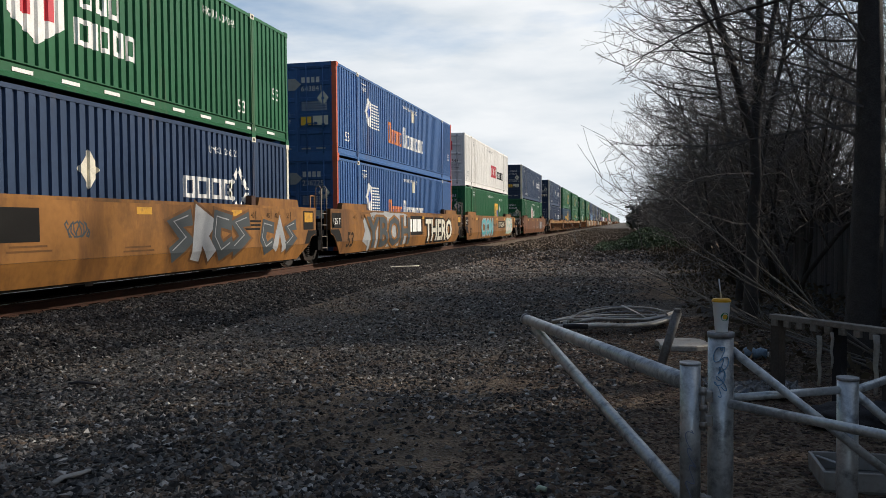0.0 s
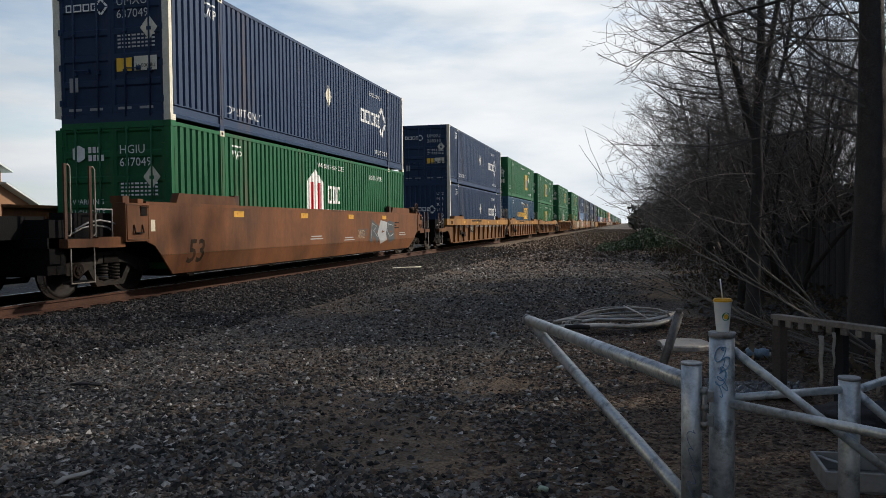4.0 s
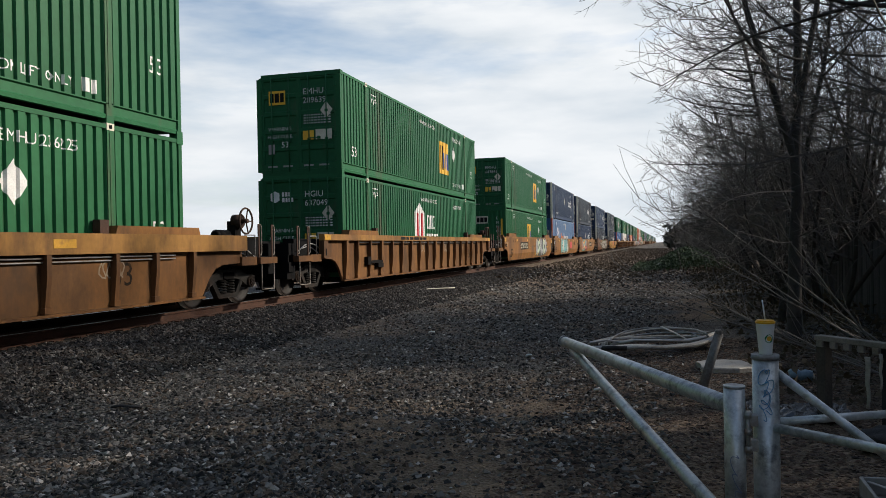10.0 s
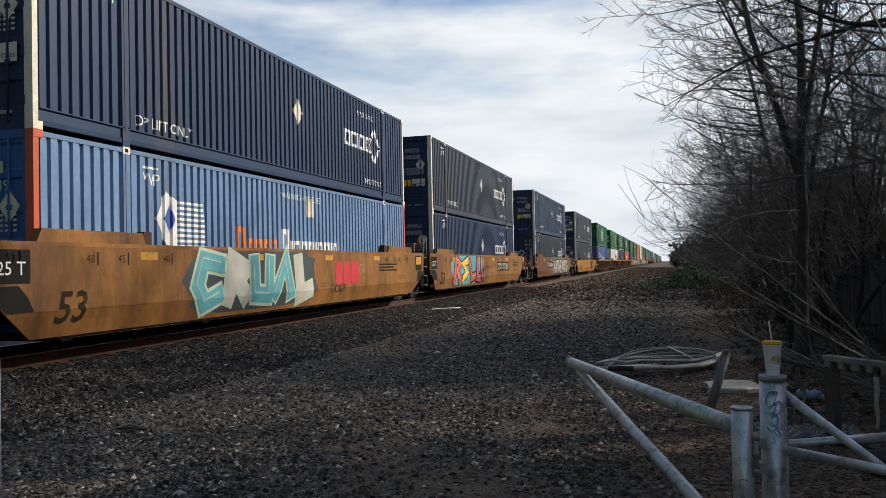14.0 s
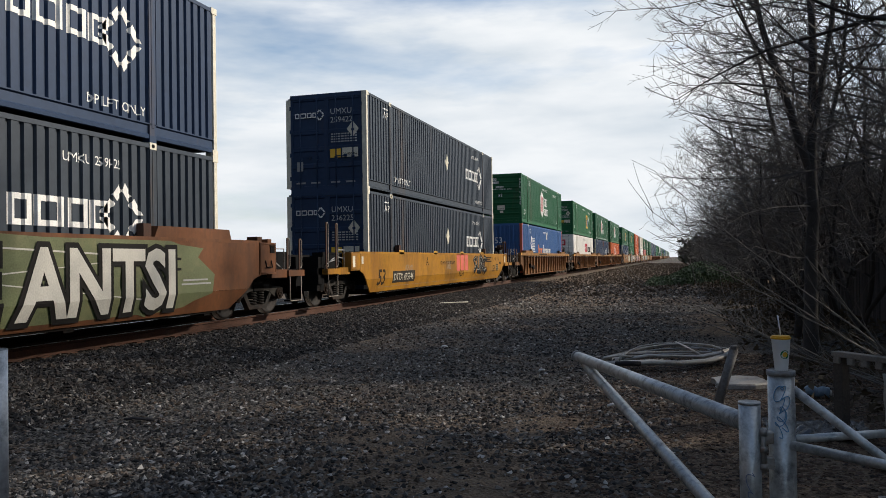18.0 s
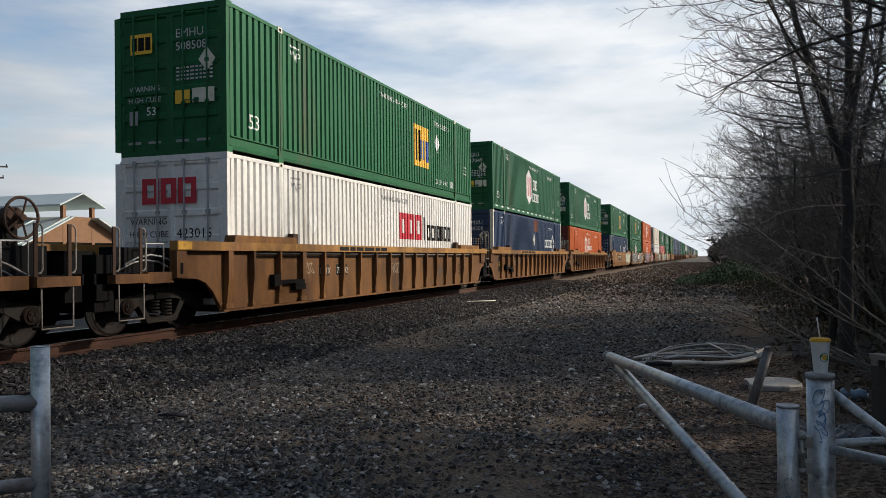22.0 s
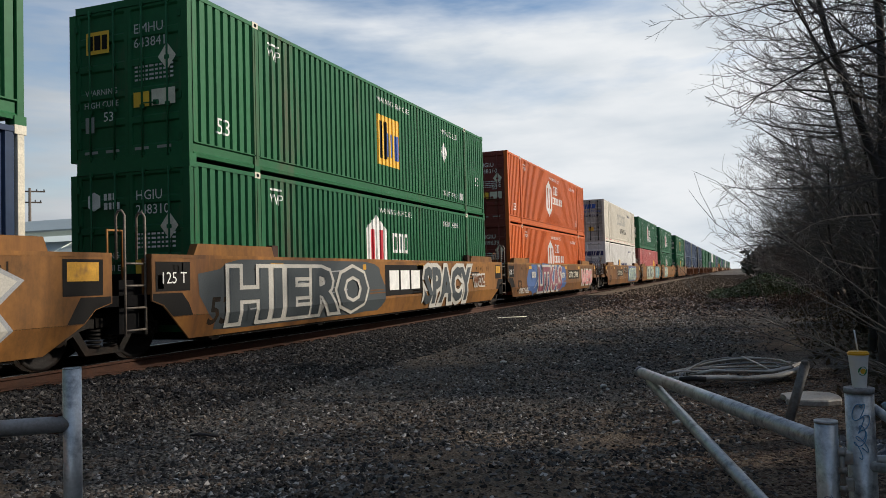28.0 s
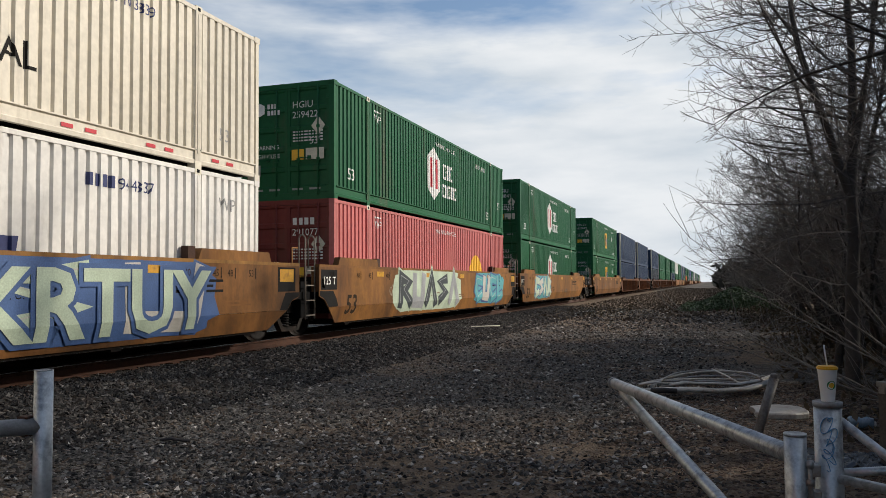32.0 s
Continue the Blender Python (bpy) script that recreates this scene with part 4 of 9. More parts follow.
def marks_swift(c, upper, marks):
    x = HALF - 0.006
    side_mark("mark", "code", lambda bm: bars(bm, 0, 0, (0.1, 0.1, 0.1, 0.1), 0.19, 0.05), INK_NAVY, c, x, 11.6, 2.3)
    side_text("944337" if not upper else "103839", 0.26, INK_NAVY, c, x, 12.25, 2.3)
    side_text("WP" if not upper else "53", 0.34, INK_GREY, c, x, 14.8, 2.2 if not upper else 0.6)
    if upper:
        side_mark("lettering", "sw1", lambda bm: frames(bm, 0, 0, (0.8, 1.1, 0.22, 0.6, 0.7), 0.80, 0.18, 0.16, 0.2), INK_GHOST, c, x, 5.9, 1.45, label="faded ghost of a removed name")
        side_text("INTERMODAL", 0.56, INK_BLACK, c, x, 7.2, 0.82)
        for k in range(9):
            side_mark("reflector", "redash", lambda bm: (rect(bm, 0, 0.22, 0, 0.06), rect(bm, 0.45, 0.67, 0, 0.06)), INK_RED, c, HALF - 0.018, 0.6 + k * 1.75, 0.17, on_ribs=False)
    else:
        side_mark("logo", "sh", lambda bm: flat(bm, ((0, 1.15), (0, 0.45), (0.35, 0.0), (0.50, 0.0), (0.50, 1.05), (0.2, 1.1))), INK_NAVY, c, x, 5.75, 0.60, label="blue and yellow shield")
        side_mark("logo", "sh2", lambda bm: flat(bm, ((0, 0), (0.25, 0.05), (0.55, 0.45), (0.55, 1.15), (0.3, 1.05), (0, 1.1))), INK_YELLOW, c, x, 6.30, 0.60)
        side_mark("logo", "sh3", lambda bm: flat(bm, ((0, 0), (0.25, 0.0), (0.45, 0.45), (0.9, 0.95), (0.55, 0.62), (0.25, 0.4))), INK_WHITE, c, x + 0.004, 5.85, 0.66)
        side_mark("lettering", "sw2", lambda bm: [flat(bm, ((y, 0), (y + w, 0), (y + w + 0.12, 0.68), (y + 0.12, 0.68))) for y, w in ((0, 0.52), (0.64, 0.78), (1.54, 0.20), (1.88, 0.44), (2.42, 0.52))],
                  INK_NAVY, c, x, 7.35, 0.80, label="plain dark blue slanted name bars")
    end_mark("lettering", ("swd", upper), lambda bm: [flat(bm, ((y, 0), (y + w, 0), (y + w + 0.07, 0.3), (y + 0.07, 0.3))) for y, w in ((0, 0.3), (0.36, 0.4), (0.82, 0.1), (0.98, 0.24), (1.28, 0.24))],
             INK_BLUE if upper else INK_NAVY, c, -0.85 if upper else -0.35, 0.006, 2.28 if upper else 1.95)
    if upper:
        end_text("INTERMODAL", 0.20, INK_BLUE, c, -0.15, 0.006, 2.02)
        end_text("SWRU", 0.22, INK_NAVY, c, -0.42, 0.006, 1.72)
        end_text("103839", 0.24, INK_NAVY, c, 0.20, 0.006, 1.72)
        end_mark("warning_label", "lbl2", lambda bm: rect(bm, 0, 0.34, 0, 0.26), INK_YELLOW, c, 0.2, 0.008, 0.75)
        end_mark("label", "swl", lambda bm: rect(bm, 0, 0.45, 0, 0.42), INK_WHITE, c, -0.8, 0.008, 1.35)
    else:
        end_mark("logo", "shd", lambda bm: flat(bm, ((0, 0.5), (0, 0.2), (0.2, 0), (0.4, 0.2), (0.4, 0.5))), INK_NAVY, c, -0.95, 0.008, 1.85)
        end_text("SWRU", 0.24, INK_NAVY, c, -0.48, 0.006, 1.42)
        end_text("944337", 0.26, INK_NAVY, c, 0.16, 0.006, 1.42)


def marks_csx(c, upper, marks):
    x = HALF - 0.006
    common(c, INK_WHITE)
    side_mark("lettering", "csx1", lambda bm: bars(bm, 0, 0, (0.05,), 0.34, 0.08) and frames(bm, 0.1, 0, (0.26, 0.10, 0.30, 0.26, 0.12, 0.26, 0.26, 0.28, 0.40, 0.28, 0.26, 0.26), 0.34, 0.07, 0.07), INK_YELLOW, c, x, 4.9, 1.42, label="plain yellow name bars")
    side_mark("logo", "csx2", lambda bm: (rect(bm, 0, 0.12, 0, 1.7), rect(bm, 0.125, 0.4, 0, 0.12), rect(bm, 0.125, 0.4, 1.58, 1.7), rect(bm, 2.55, 2.67, 0, 1.7), rect(bm, 2.25, 2.545, 0, 0.12), rect(bm, 2.25, 2.545, 1.58, 1.7),
              frames(bm, 0.33, 0.42, (0.60, 0.60, 0.66), 0.95, 0.19, 0.05)), INK_YELLOW, c, x, 8.9, 0.82, label="yellow bracketed logo shapes")
    door_marks(c, INK_WHITE, number="287114")


def marks_pink(c, upper, marks):
    x = HALF - 0.006
    common(c, INK_WHITE)
    side_mark("logo", "sunb", lambda bm: flat(bm, [(0.95 - 0.95 * math.cos(math.pi * k / 10), 1.05 * math.sin(math.pi * k / 10) + 0.5) for k in range(11)]), INK_YELLOW, c, x, 11.0, 0.35, label="faded yellow half-round logo")
    side_mark("logo", "sunb2", lambda bm: (rect(bm, 0, 0.8, 0, 0.1), rect(bm, 0.9, 1.9, 0, 0.45)), INK_CREAM, c, x, 11.0, 0.38)
    door_marks(c, INK_WHITE, number="291077")


NUMBERS = ("248310", "259422", "236225", "508508", "289639", "643841", "637049")
LIVERY = {
    "emp": dict(body=GREEN, door=DEEP_GREEN, marks=marks_emp, top="green corrugated steel container with a yellow logo, stacked on top", low="green corrugated steel container with a yellow logo in the well"),
    "hub": dict(body=DEEP_GREEN, marks=marks_hub, top="dark green corrugated container with white six-sided logo, stacked on top", low="dark green corrugated container with white logo, in the well"),
    "umax": dict(body=NAVY, posts=INK_CREAM, rear_posts=INK_CREAM, door=NAVY, marks=marks_umax, top="navy blue corrugated container with pale corner posts, on top", low="navy blue corrugated container with pale corner posts, in the well"),
    "umaxb": dict(body=BLACKNAVY, posts=INK_CREAM, rear_posts=INK_CREAM, door=NAVY, marks=marks_umax, top="faded near-black corrugated container with pale posts, stacked on top", low="faded near-black corrugated container with pale posts in the well"),
    "pacer": dict(body=BLUE, posts=POST_RED, rear_posts=POST_RED, marks=marks_pacer, top="bright blue corrugated container with orange posts, stacked on top", low="bright blue corrugated container with orange posts in the well"),
    "pacerp": dict(body=PALE_BLUE, posts=POST_RED, rear_posts=POST_RED, door=BLUE, marks=marks_pacer, top="faded blue corrugated container with orange posts", low="sun-faded pale blue corrugated container with orange posts"),
    "xpo": dict(body=WHITE, door=WHITE, rod=INK_GREY, marks=marks_xpo, top="white corrugated container with red and dark name bars, on top", low="white corrugated container with red and dark name bars in the well"),
    "swift": dict(body=WHITE, rod=INK_GREY, marks=marks_swift, top="white corrugated container with stained doors, stacked on top", low="white corrugated container with blue and yellow shield in the well"),
    "swiftc": dict(body=CREAM, door=paint("stained_door_paint", (0.62, 0.57, 0.50), dirt=(0.085, 0.045, 0.024), amount=0.72), rod=INK_BLACK, marks=marks_swift, top="cream corrugated container with rust-stained doors, stacked on top", low="cream corrugated container"),
    "csx": dict(body=CSX_BLUE, marks=marks_csx, top="slate blue corrugated container", low="slate blue corrugated container with yellow bracketed logo in the well"),
    "orange": dict(body=ORANGE, door=MAROON, marks=lambda c, u, m: marks_hub(c, u, m, INK_WHITE, True), top="orange corrugated container with white six-sided logo, stacked on top", low="orange corrugated container with white six-sided logo in the well"),
    "pink": dict(body=PINK, door=MAROON, marks=marks_pink, top="faded pinkish red corrugated container", low="faded pinkish red corrugated container with yellow logo in the well"),
}

# ---- well cars: y as for the containers, z = 0 on the rail's top ----
SIDE_X = 1.53


def m_smooth_side(bm, s, top=1.60):
    up = ((-1.2, top), (-1.2, 0.92), (-0.95, 0.84), (-0.75, 0.66), (16.85, 0.66), (17.05, 0.84), (17.35, 0.92), (17.35, top))
    x0, x1 = (SIDE_X - 0.03, SIDE_X) if s > 0 else (-SIDE_X, -SIDE_X + 0.03)
    prism(bm, up, "x", x0, x1)
    xa, xb = s * SIDE_X, s * (SIDE_X - 0.10)
    lo = [(-0.75, 0.655, xa), (16.85, 0.655, xa), (16.25, 0.28, xb), (-0.24, 0.28, xb)]
    a = [bm.verts.new((x, y, z)) for y, z, x in lo]
    b = [bm.verts.new((x - s * 0.03, y, z)) for y, z, x in lo]
    bm.faces.new(a)
    bm.faces.new(b[::-1])
    for i in range(4):
        j = (i + 1) % 4
        bm.faces.new((a[i], a[j], b[j], b[i]))


def m_ribbed_side(bm, s, top, e0, e1):
    up = ((-e0, top), (-e0, 0.90), (-1.15, 0.87), (-0.92, 0.80), (-0.70, 0.62), (-0.58, 0.46), (-0.46, 0.30),
          (16.50, 0.30), (16.62, 0.46), (16.74, 0.62), (16.97, 0.80), (17.20, 0.87), (LONG + e1, 0.90), (LONG + e1, top))
    x0, x1 = sorted((s * (SIDE_X - 0.13), s * (SIDE_X - 0.10)))
    prism(bm, up, "x", x0, x1)


def m_rib(bm, top, w):
    prism(bm, ((SIDE_X - 0.098, 0.31), (SIDE_X - 0.04, 0.31), (SIDE_X + 0.02, 0.85), (SIDE_X + 0.02, top - 0.003), (SIDE_X - 0.098, top - 0.003)), "y", -w, w)
    box(bm, SIDE_X - 0.097, SIDE_X - 0.01, -w * 1.6, w * 1.6, 0.315, 0.40)


def m_cover(bm):
    prism(bm, ((0, 0), (2.35, 0), (2.28, 0.19), (0.10, 0.19)), "x", SIDE_X - 0.20, SIDE_X - 0.05)


def m_low_cover(bm):
    prism(bm, ((0, 0), (2.35, 0), (2.30, 0.13), (0.05, 0.13)), "x", SIDE_X - 0.22, SIDE_X + 0.01)


def m_side_frame(bm):
    """The cast side frame of a truck, middle at y = 0."""
    prism(bm, ((-1.12, 0.40), (-1.12, 0.60), (-0.62, 0.66), (-0.35, 0.76), (0.35, 0.76), (0.62, 0.66), (1.12, 0.60), (1.12, 0.40), (0.74, 0.40), (0.50, 0.52), (0.34, 0.56), (-0.34, 0.56), (-0.50, 0.52), (-0.74, 0.40)), "x", 0.94, 1.08)
    prism(bm, ((-0.62, 0.52), (-0.36, 0.17), (0.36, 0.17), (0.62, 0.52), (0.48, 0.52), (0.30, 0.27), (-0.30, 0.27), (-0.48, 0.52)), "x", 0.95, 1.07)


def m_spring(bm):
    for z in range(5):
        ring(bm, (1.02, 0, 0.295 + z * 0.056), (0, 0, 1), 0.085, 0.020, 10, 5)


def m_wheel(bm):
    prof = ((0.47, 0.0), (0.495, 0.03), (0.47, 0.04), (0.455, 0.135), (0.40, 0.14), (0.37, 0.10), (0.18, 0.085), (0.14, 0.16), (0.0, 0.16))
    n, rows = 24, []
    for r, x in prof:
        rows.append([bm.verts.new((x, r * math.cos(2 * math.pi * i / n), r * math.sin(2 * math.pi * i / n))) for i in range(n)] if r else None)
    for k, (a, b) in enumerate(zip(rows, rows[1:-1])):
        for i in range(n):
            f = bm.faces.new((a[i], a[(i + 1) % n], b[(i + 1) % n], b[i]))
            f.smooth, f.material_index = True, int(k == 2)
    bm.faces.new(rows[-2])
    bm.faces.new(rows[0][::-1])
    tube(bm, (0.165, 0, 0), (0.465, 0, 0), 0.075, 10)
    for k in range(3):
        a = 2.094 * k
        tube(bm, (0.46, 0.045 * math.cos(a), 0.045 * math.sin(a)), (0.485, 0.045 * math.cos(a), 0.045 * math.sin(a)), 0.018, 6)


def m_cap(bm):
    tube(bm, (0.90, 0, 0), (1.13, 0, 0), 0.13, 12)
    tube(bm, (1.13, 0, 0), (1.15, 0, 0), 0.085, 8)


WHEELS = []


def truck(car, y):
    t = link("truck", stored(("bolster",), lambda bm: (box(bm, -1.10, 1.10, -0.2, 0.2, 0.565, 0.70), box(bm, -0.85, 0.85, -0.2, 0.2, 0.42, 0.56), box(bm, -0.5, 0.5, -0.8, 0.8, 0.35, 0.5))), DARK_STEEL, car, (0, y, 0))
    fr = stored(("side_frame",), m_side_frame)
    link("side_frame", fr, TRUCK_STEEL, t)
    link("side_frame", fr, TRUCK_STEEL, t, turn=Matrix.Rotation(math.pi, 4, "Z"))
    sp = stored(("spring",), m_spring)
    for dy in (-0.16, 0.16):
        link("spring", sp, TRUCK_STEEL, t, (0, dy, 0))
    wh, cap = stored(("wheel",), m_wheel), stored(("bearing",), m_cap)
    if len(wh.materials) < 2:
        wh.materials.append(BRIGHT_STEEL)           # the worn tread
    for dy in (-0.89, 0.89):
        for side, m in ((1, Matrix.Translation((0.68, dy, 0.47))), (-1, Matrix.Translation((-0.68, dy, 0.47)) @ Matrix.Rotation(math.pi, 4, "Z"))):
            w = link("wheel", wh, WHEEL_STEEL, t)
            w.matrix_parent_inverse = m
            WHEELS.append((w, side))
        link("axle", stored(("axle",), lambda bm: tube(bm, (-0.75, 0, 0), (0.75, 0, 0), 0.085, 8)), DARK_STEEL, t, (0, dy, 0.47))
        link("bearing", cap, DARK_STEEL, t, (0, dy, 0.47))
    return t


def m_ladder(bm):
    for y in (0.0, 0.42):
        bent(bm, ((0, y, 0.42), (0, y, 2.20), (-0.05, y, 2.27), (-0.12, y, 2.27), (-0.16, y, 2.20), (-0.16, y, 1.55)), 0.018, 6)
    for k in range(4):
        tube(bm, (0, 0, 0.50 + k * 0.33), (0, 0.42, 0.50 + k * 0.33), 0.016, 6)


def m_grab(bm, h=0.75):
    bent(bm, ((0, 0, 0), (0, 0, h), (0, 0.30, h), (0, 0.30, 0)), 0.017, 6)


def m_step(bm):
    bent(bm, ((0, 0, 0), (0, 0, -0.62), (0, 0.55, -0.62), (0, 0.55, 0)), 0.012, 6)


def m_brake_wheel(bm):
    ring(bm, (0, 0, 0), (1, 0.0, 0), 0.28, 0.022, 22, 6)
    for k in range(5):
        a = 2 * math.pi * k / 5
        tube(bm, (0, 0, 0), (0, 0.28 * math.cos(a), 0.28 * math.sin(a)), 0.016, 5)
    tube(bm, (-0.22, 0, 0), (0.05, 0, 0), 0.05, 8)
    tube(bm, (-0.30, 0, 0), (-0.10, 0, 0), 0.15, 12)


def m_tank(bm):
    tube(bm, (0, 0, -0.3), (0, 0.42, -0.3), 0.13, 14)
    tube(bm, (0, -0.05, -0.3), (0, 0, -0.3), 0.08, 14, 0.13)
    tube(bm, (0, 0.42, -0.3), (0, 0.47, -0.3), 0.13, 14, 0.08)


def car_end(car, y, way, shared, paint_, brake, simple=False, smooth=True, low=False):
    """The end of a car beyond its container end at y. way: -1 front, +1 rear; shared: the truck between two joined wells."""
    tip = 1.68 if shared else 3.45
    a, b = sorted((y + way * 0.15, y + way * tip))

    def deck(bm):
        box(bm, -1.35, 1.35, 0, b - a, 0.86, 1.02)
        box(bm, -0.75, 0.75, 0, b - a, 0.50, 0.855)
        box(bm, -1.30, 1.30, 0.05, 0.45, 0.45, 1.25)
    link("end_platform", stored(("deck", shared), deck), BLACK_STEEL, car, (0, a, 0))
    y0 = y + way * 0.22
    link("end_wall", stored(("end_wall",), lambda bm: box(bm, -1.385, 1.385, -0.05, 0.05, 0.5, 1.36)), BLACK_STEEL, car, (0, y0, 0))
    if simple:
        return
    if shared:
        y1 = y + way * 1.15
        link("corner_box", stored(("cbox", way), lambda bm: box(bm, SIDE_X - 0.22, SIDE_X - 0.035, -0.02, 0.55, 1.02, 1.58)), paint_, car, (0, y1 - (0.0 if way < 0 else 0.55), 0))
        if way < 0:
            link("ladder", stored(("ladder",), m_ladder), STEP_STEEL, car, (SIDE_X - 0.12, y - 1.62, 0))
            link("hand_rail", stored(("grab", 1.0), lambda bm: m_grab(bm, 1.0)), paint_, car, (SIDE_X - 0.45, y - 1.62, 1.0))
        for q in range(3):
            link("hose", stored(("hose", way, q), lambda bm: bent(bm, [(SIDE_X - 0.5 - 0.12 * q, -0.75 + 0.25 * k, 1.02 + 0.22 * math.sin(k * 1.05) + 0.04 * q) for k in range(7)], 0.02, 6)), BLACK_STEEL, car, (0, y + way * 1.2, 0))
        return
    if smooth:
        b0 = y + (-1.81 if way < 0 else 1.13)
        bx = link("end_box", stored(("ebox", low), lambda bm: box(bm, SIDE_X - 0.25, SIDE_X + 0.015, 0, 0.68, 0.93, 1.42 if low else 1.60)), paint_, car, (0, b0, 0))
        if low:
            side_mark("label", "boxlab", lambda bm: rect(bm, 0, 0.17, 0, 0.30), INK_CREAM, bx, SIDE_X + 0.019, 0.09, 1.02, on_ribs=False)
        elif paint_ is not BROWN:
            side_mark("reflector", "yref3", lambda bm: rect(bm, 0, 0.44, 0, 0.20), REFLECTOR, bx, SIDE_X + 0.019, 0.12, 1.36, on_ribs=False)
        link("box_rim", stored(("rim", low), lambda bm: bent(bm, [(SIDE_X + 0.018, u, v) for u, v in ((0.03, 0.96), (0.65, 0.96), (0.65, 1.39 if low else 1.57), (0.03, 1.39 if low else 1.57), (0.03, 0.96))], 0.010, 6)), paint_, bx)
        if not low:
            link("grab_handle", stored(("ghandle",), lambda bm: bent(bm, ((SIDE_X + 0.02, 0.22, 1.22), (SIDE_X + 0.05, 0.22, 1.08), (SIDE_X + 0.05, 0.46, 1.08), (SIDE_X + 0.02, 0.46, 1.22)), 0.014, 6)), DARK_STEEL, bx)
            if paint_ is BROWN:
                # proud dark block, with the shade of the recess as its colour
                link("latch", stored(("latch",), lambda bm: (box(bm, SIDE_X + 0.016, SIDE_X + 0.03, 0.42, 0.60, 1.38, 1.52), box(bm, SIDE_X + 0.016, SIDE_X + 0.045, 0.40, 0.62, 1.525, 1.545))), DARK_STEEL, bx, label="dark recessed latch")
            link("lid_hinge", stored(("lidh",), lambda bm: box(bm, SIDE_X - 0.30, SIDE_X - 0.05, 0.02, 0.20, 1.602, 1.72)), paint_, bx)
            link("lid_hinge", stored(("lidh2",), lambda bm: box(bm, SIDE_X - 0.30, SIDE_X - 0.05, 0.44, 0.60, 1.602, 1.68)), paint_, bx)
    h = 2.17 if smooth and way < 0 else 1.72
    up = stored(("upright", h), lambda bm: box(bm, -0.012, 0.012, -0.085, -0.025, 0.90, h))
    rod = stored(("rod", h), lambda bm: bent(bm, ((0, -0.03, h - 0.02), (0, 0.02, h - 0.01), (0, 0.06, h - 0.06), (0, 0.06, 1.10), (0, 0.03, 1.05), (0, -0.03, 1.05)), 0.012, 6))
    pa, pb = y + way * 2.54, y + way * 3.12
    for k in (pa, pb):
        post = link("rail_post", up, DULL_RUST, car, (SIDE_X - 0.07, k, 0))
        link("hand_rail", rod, STEP_STEEL, post, label="thin worn steel hand rail")
    ys = min(pa, pb)
    link("step", stored(("step",), m_step), STEP_STEEL, car, (SIDE_X - 0.05, ys + 0.02, 0.92))
    link("step", stored(("step2",), lambda bm: box(bm, -0.16, 0.0, 0.0, 0.56, -0.01, 0.03)), DARK_STEEL, car, (SIDE_X - 0.05, ys + 0.02, 0.30), label="low foot step")
    link("step_plate", stored(("stepplate",), lambda bm: box(bm, SIDE_X - 0.35, SIDE_X - 0.02, -0.08, 0.68, 0.86, 1.00)), paint_, car, (0, ys, 0))
    link("end_sill", stored(("endsill", smooth), lambda bm: box(bm, SIDE_X - 0.30, SIDE_X - 0.06, 0, 0.70 if smooth else 0.62, 0.84, 1.02)), paint_, car, (0, y - 2.43 if way < 0 else y + 1.75, 0))
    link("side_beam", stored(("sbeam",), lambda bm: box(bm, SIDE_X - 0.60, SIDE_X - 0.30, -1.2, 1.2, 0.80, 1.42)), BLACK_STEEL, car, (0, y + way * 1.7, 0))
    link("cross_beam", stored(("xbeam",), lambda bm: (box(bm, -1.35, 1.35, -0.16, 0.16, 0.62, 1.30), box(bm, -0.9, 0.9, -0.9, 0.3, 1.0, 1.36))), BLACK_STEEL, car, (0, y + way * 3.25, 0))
    link("hand_rail", stored(("lowrail",), lambda bm: bent(bm, ((SIDE_X - 0.12, 0, 1.0), (SIDE_X - 0.12, 0, 1.48), (SIDE_X - 0.12, 0.42, 1.48), (SIDE_X - 0.12, 0.42, 1.0)), 0.013, 6)), GALV_OLD, car, (0, y + way * 2.2 - 0.21, 0))
    for q in range(2):
        link("hose", stored(("hose2", q), lambda bm: bent(bm, [(SIDE_X - 0.20 - 0.10 * q, -0.9 + 0.3 * k, 1.0 + 0.30 * math.sin(0.5 + k * 0.52) - 0.08 * q) for k in range(6)], 0.017, 6)), GALV_OLD, car, (0, y + way * 1.9, 0))
    link("coupler", stored(("coupler",), lambda bm: (box(bm, -0.14, 0.14, -0.35, 0.35, 0.66, 0.92), tube(bm, (0.3, -0.4, 0.7), (0.25, 0.3, 0.45), 0.03, 6))), DARK_STEEL, car, (0, y + way * 3.5, 0))
    if brake:
        far = 3.10 if brake == "tall" else 2.62
        link("brake_wheel", stored(("brake",), m_brake_wheel), DULL_RUST, car, (SIDE_X - 0.45, y + way * far, 1.80), label="spoked hand brake wheel")
        link("air_tank", stored(("tank",), m_tank), BLACK_STEEL, car, (SIDE_X - 0.80, y + way * (far - 0.45) - 0.2, 1.78), label="black air tank")
        link("brake_stand", stored(("bstand",), lambda bm: (box(bm, -0.10, 0.10, -0.12, 0.12, 0, 0.80), box(bm, -0.3, 0.3, -0.6, 0.3, 0.3, 0.40))), DARK_STEEL, car, (SIDE_X - 0.75, y + way * far, 1.0))
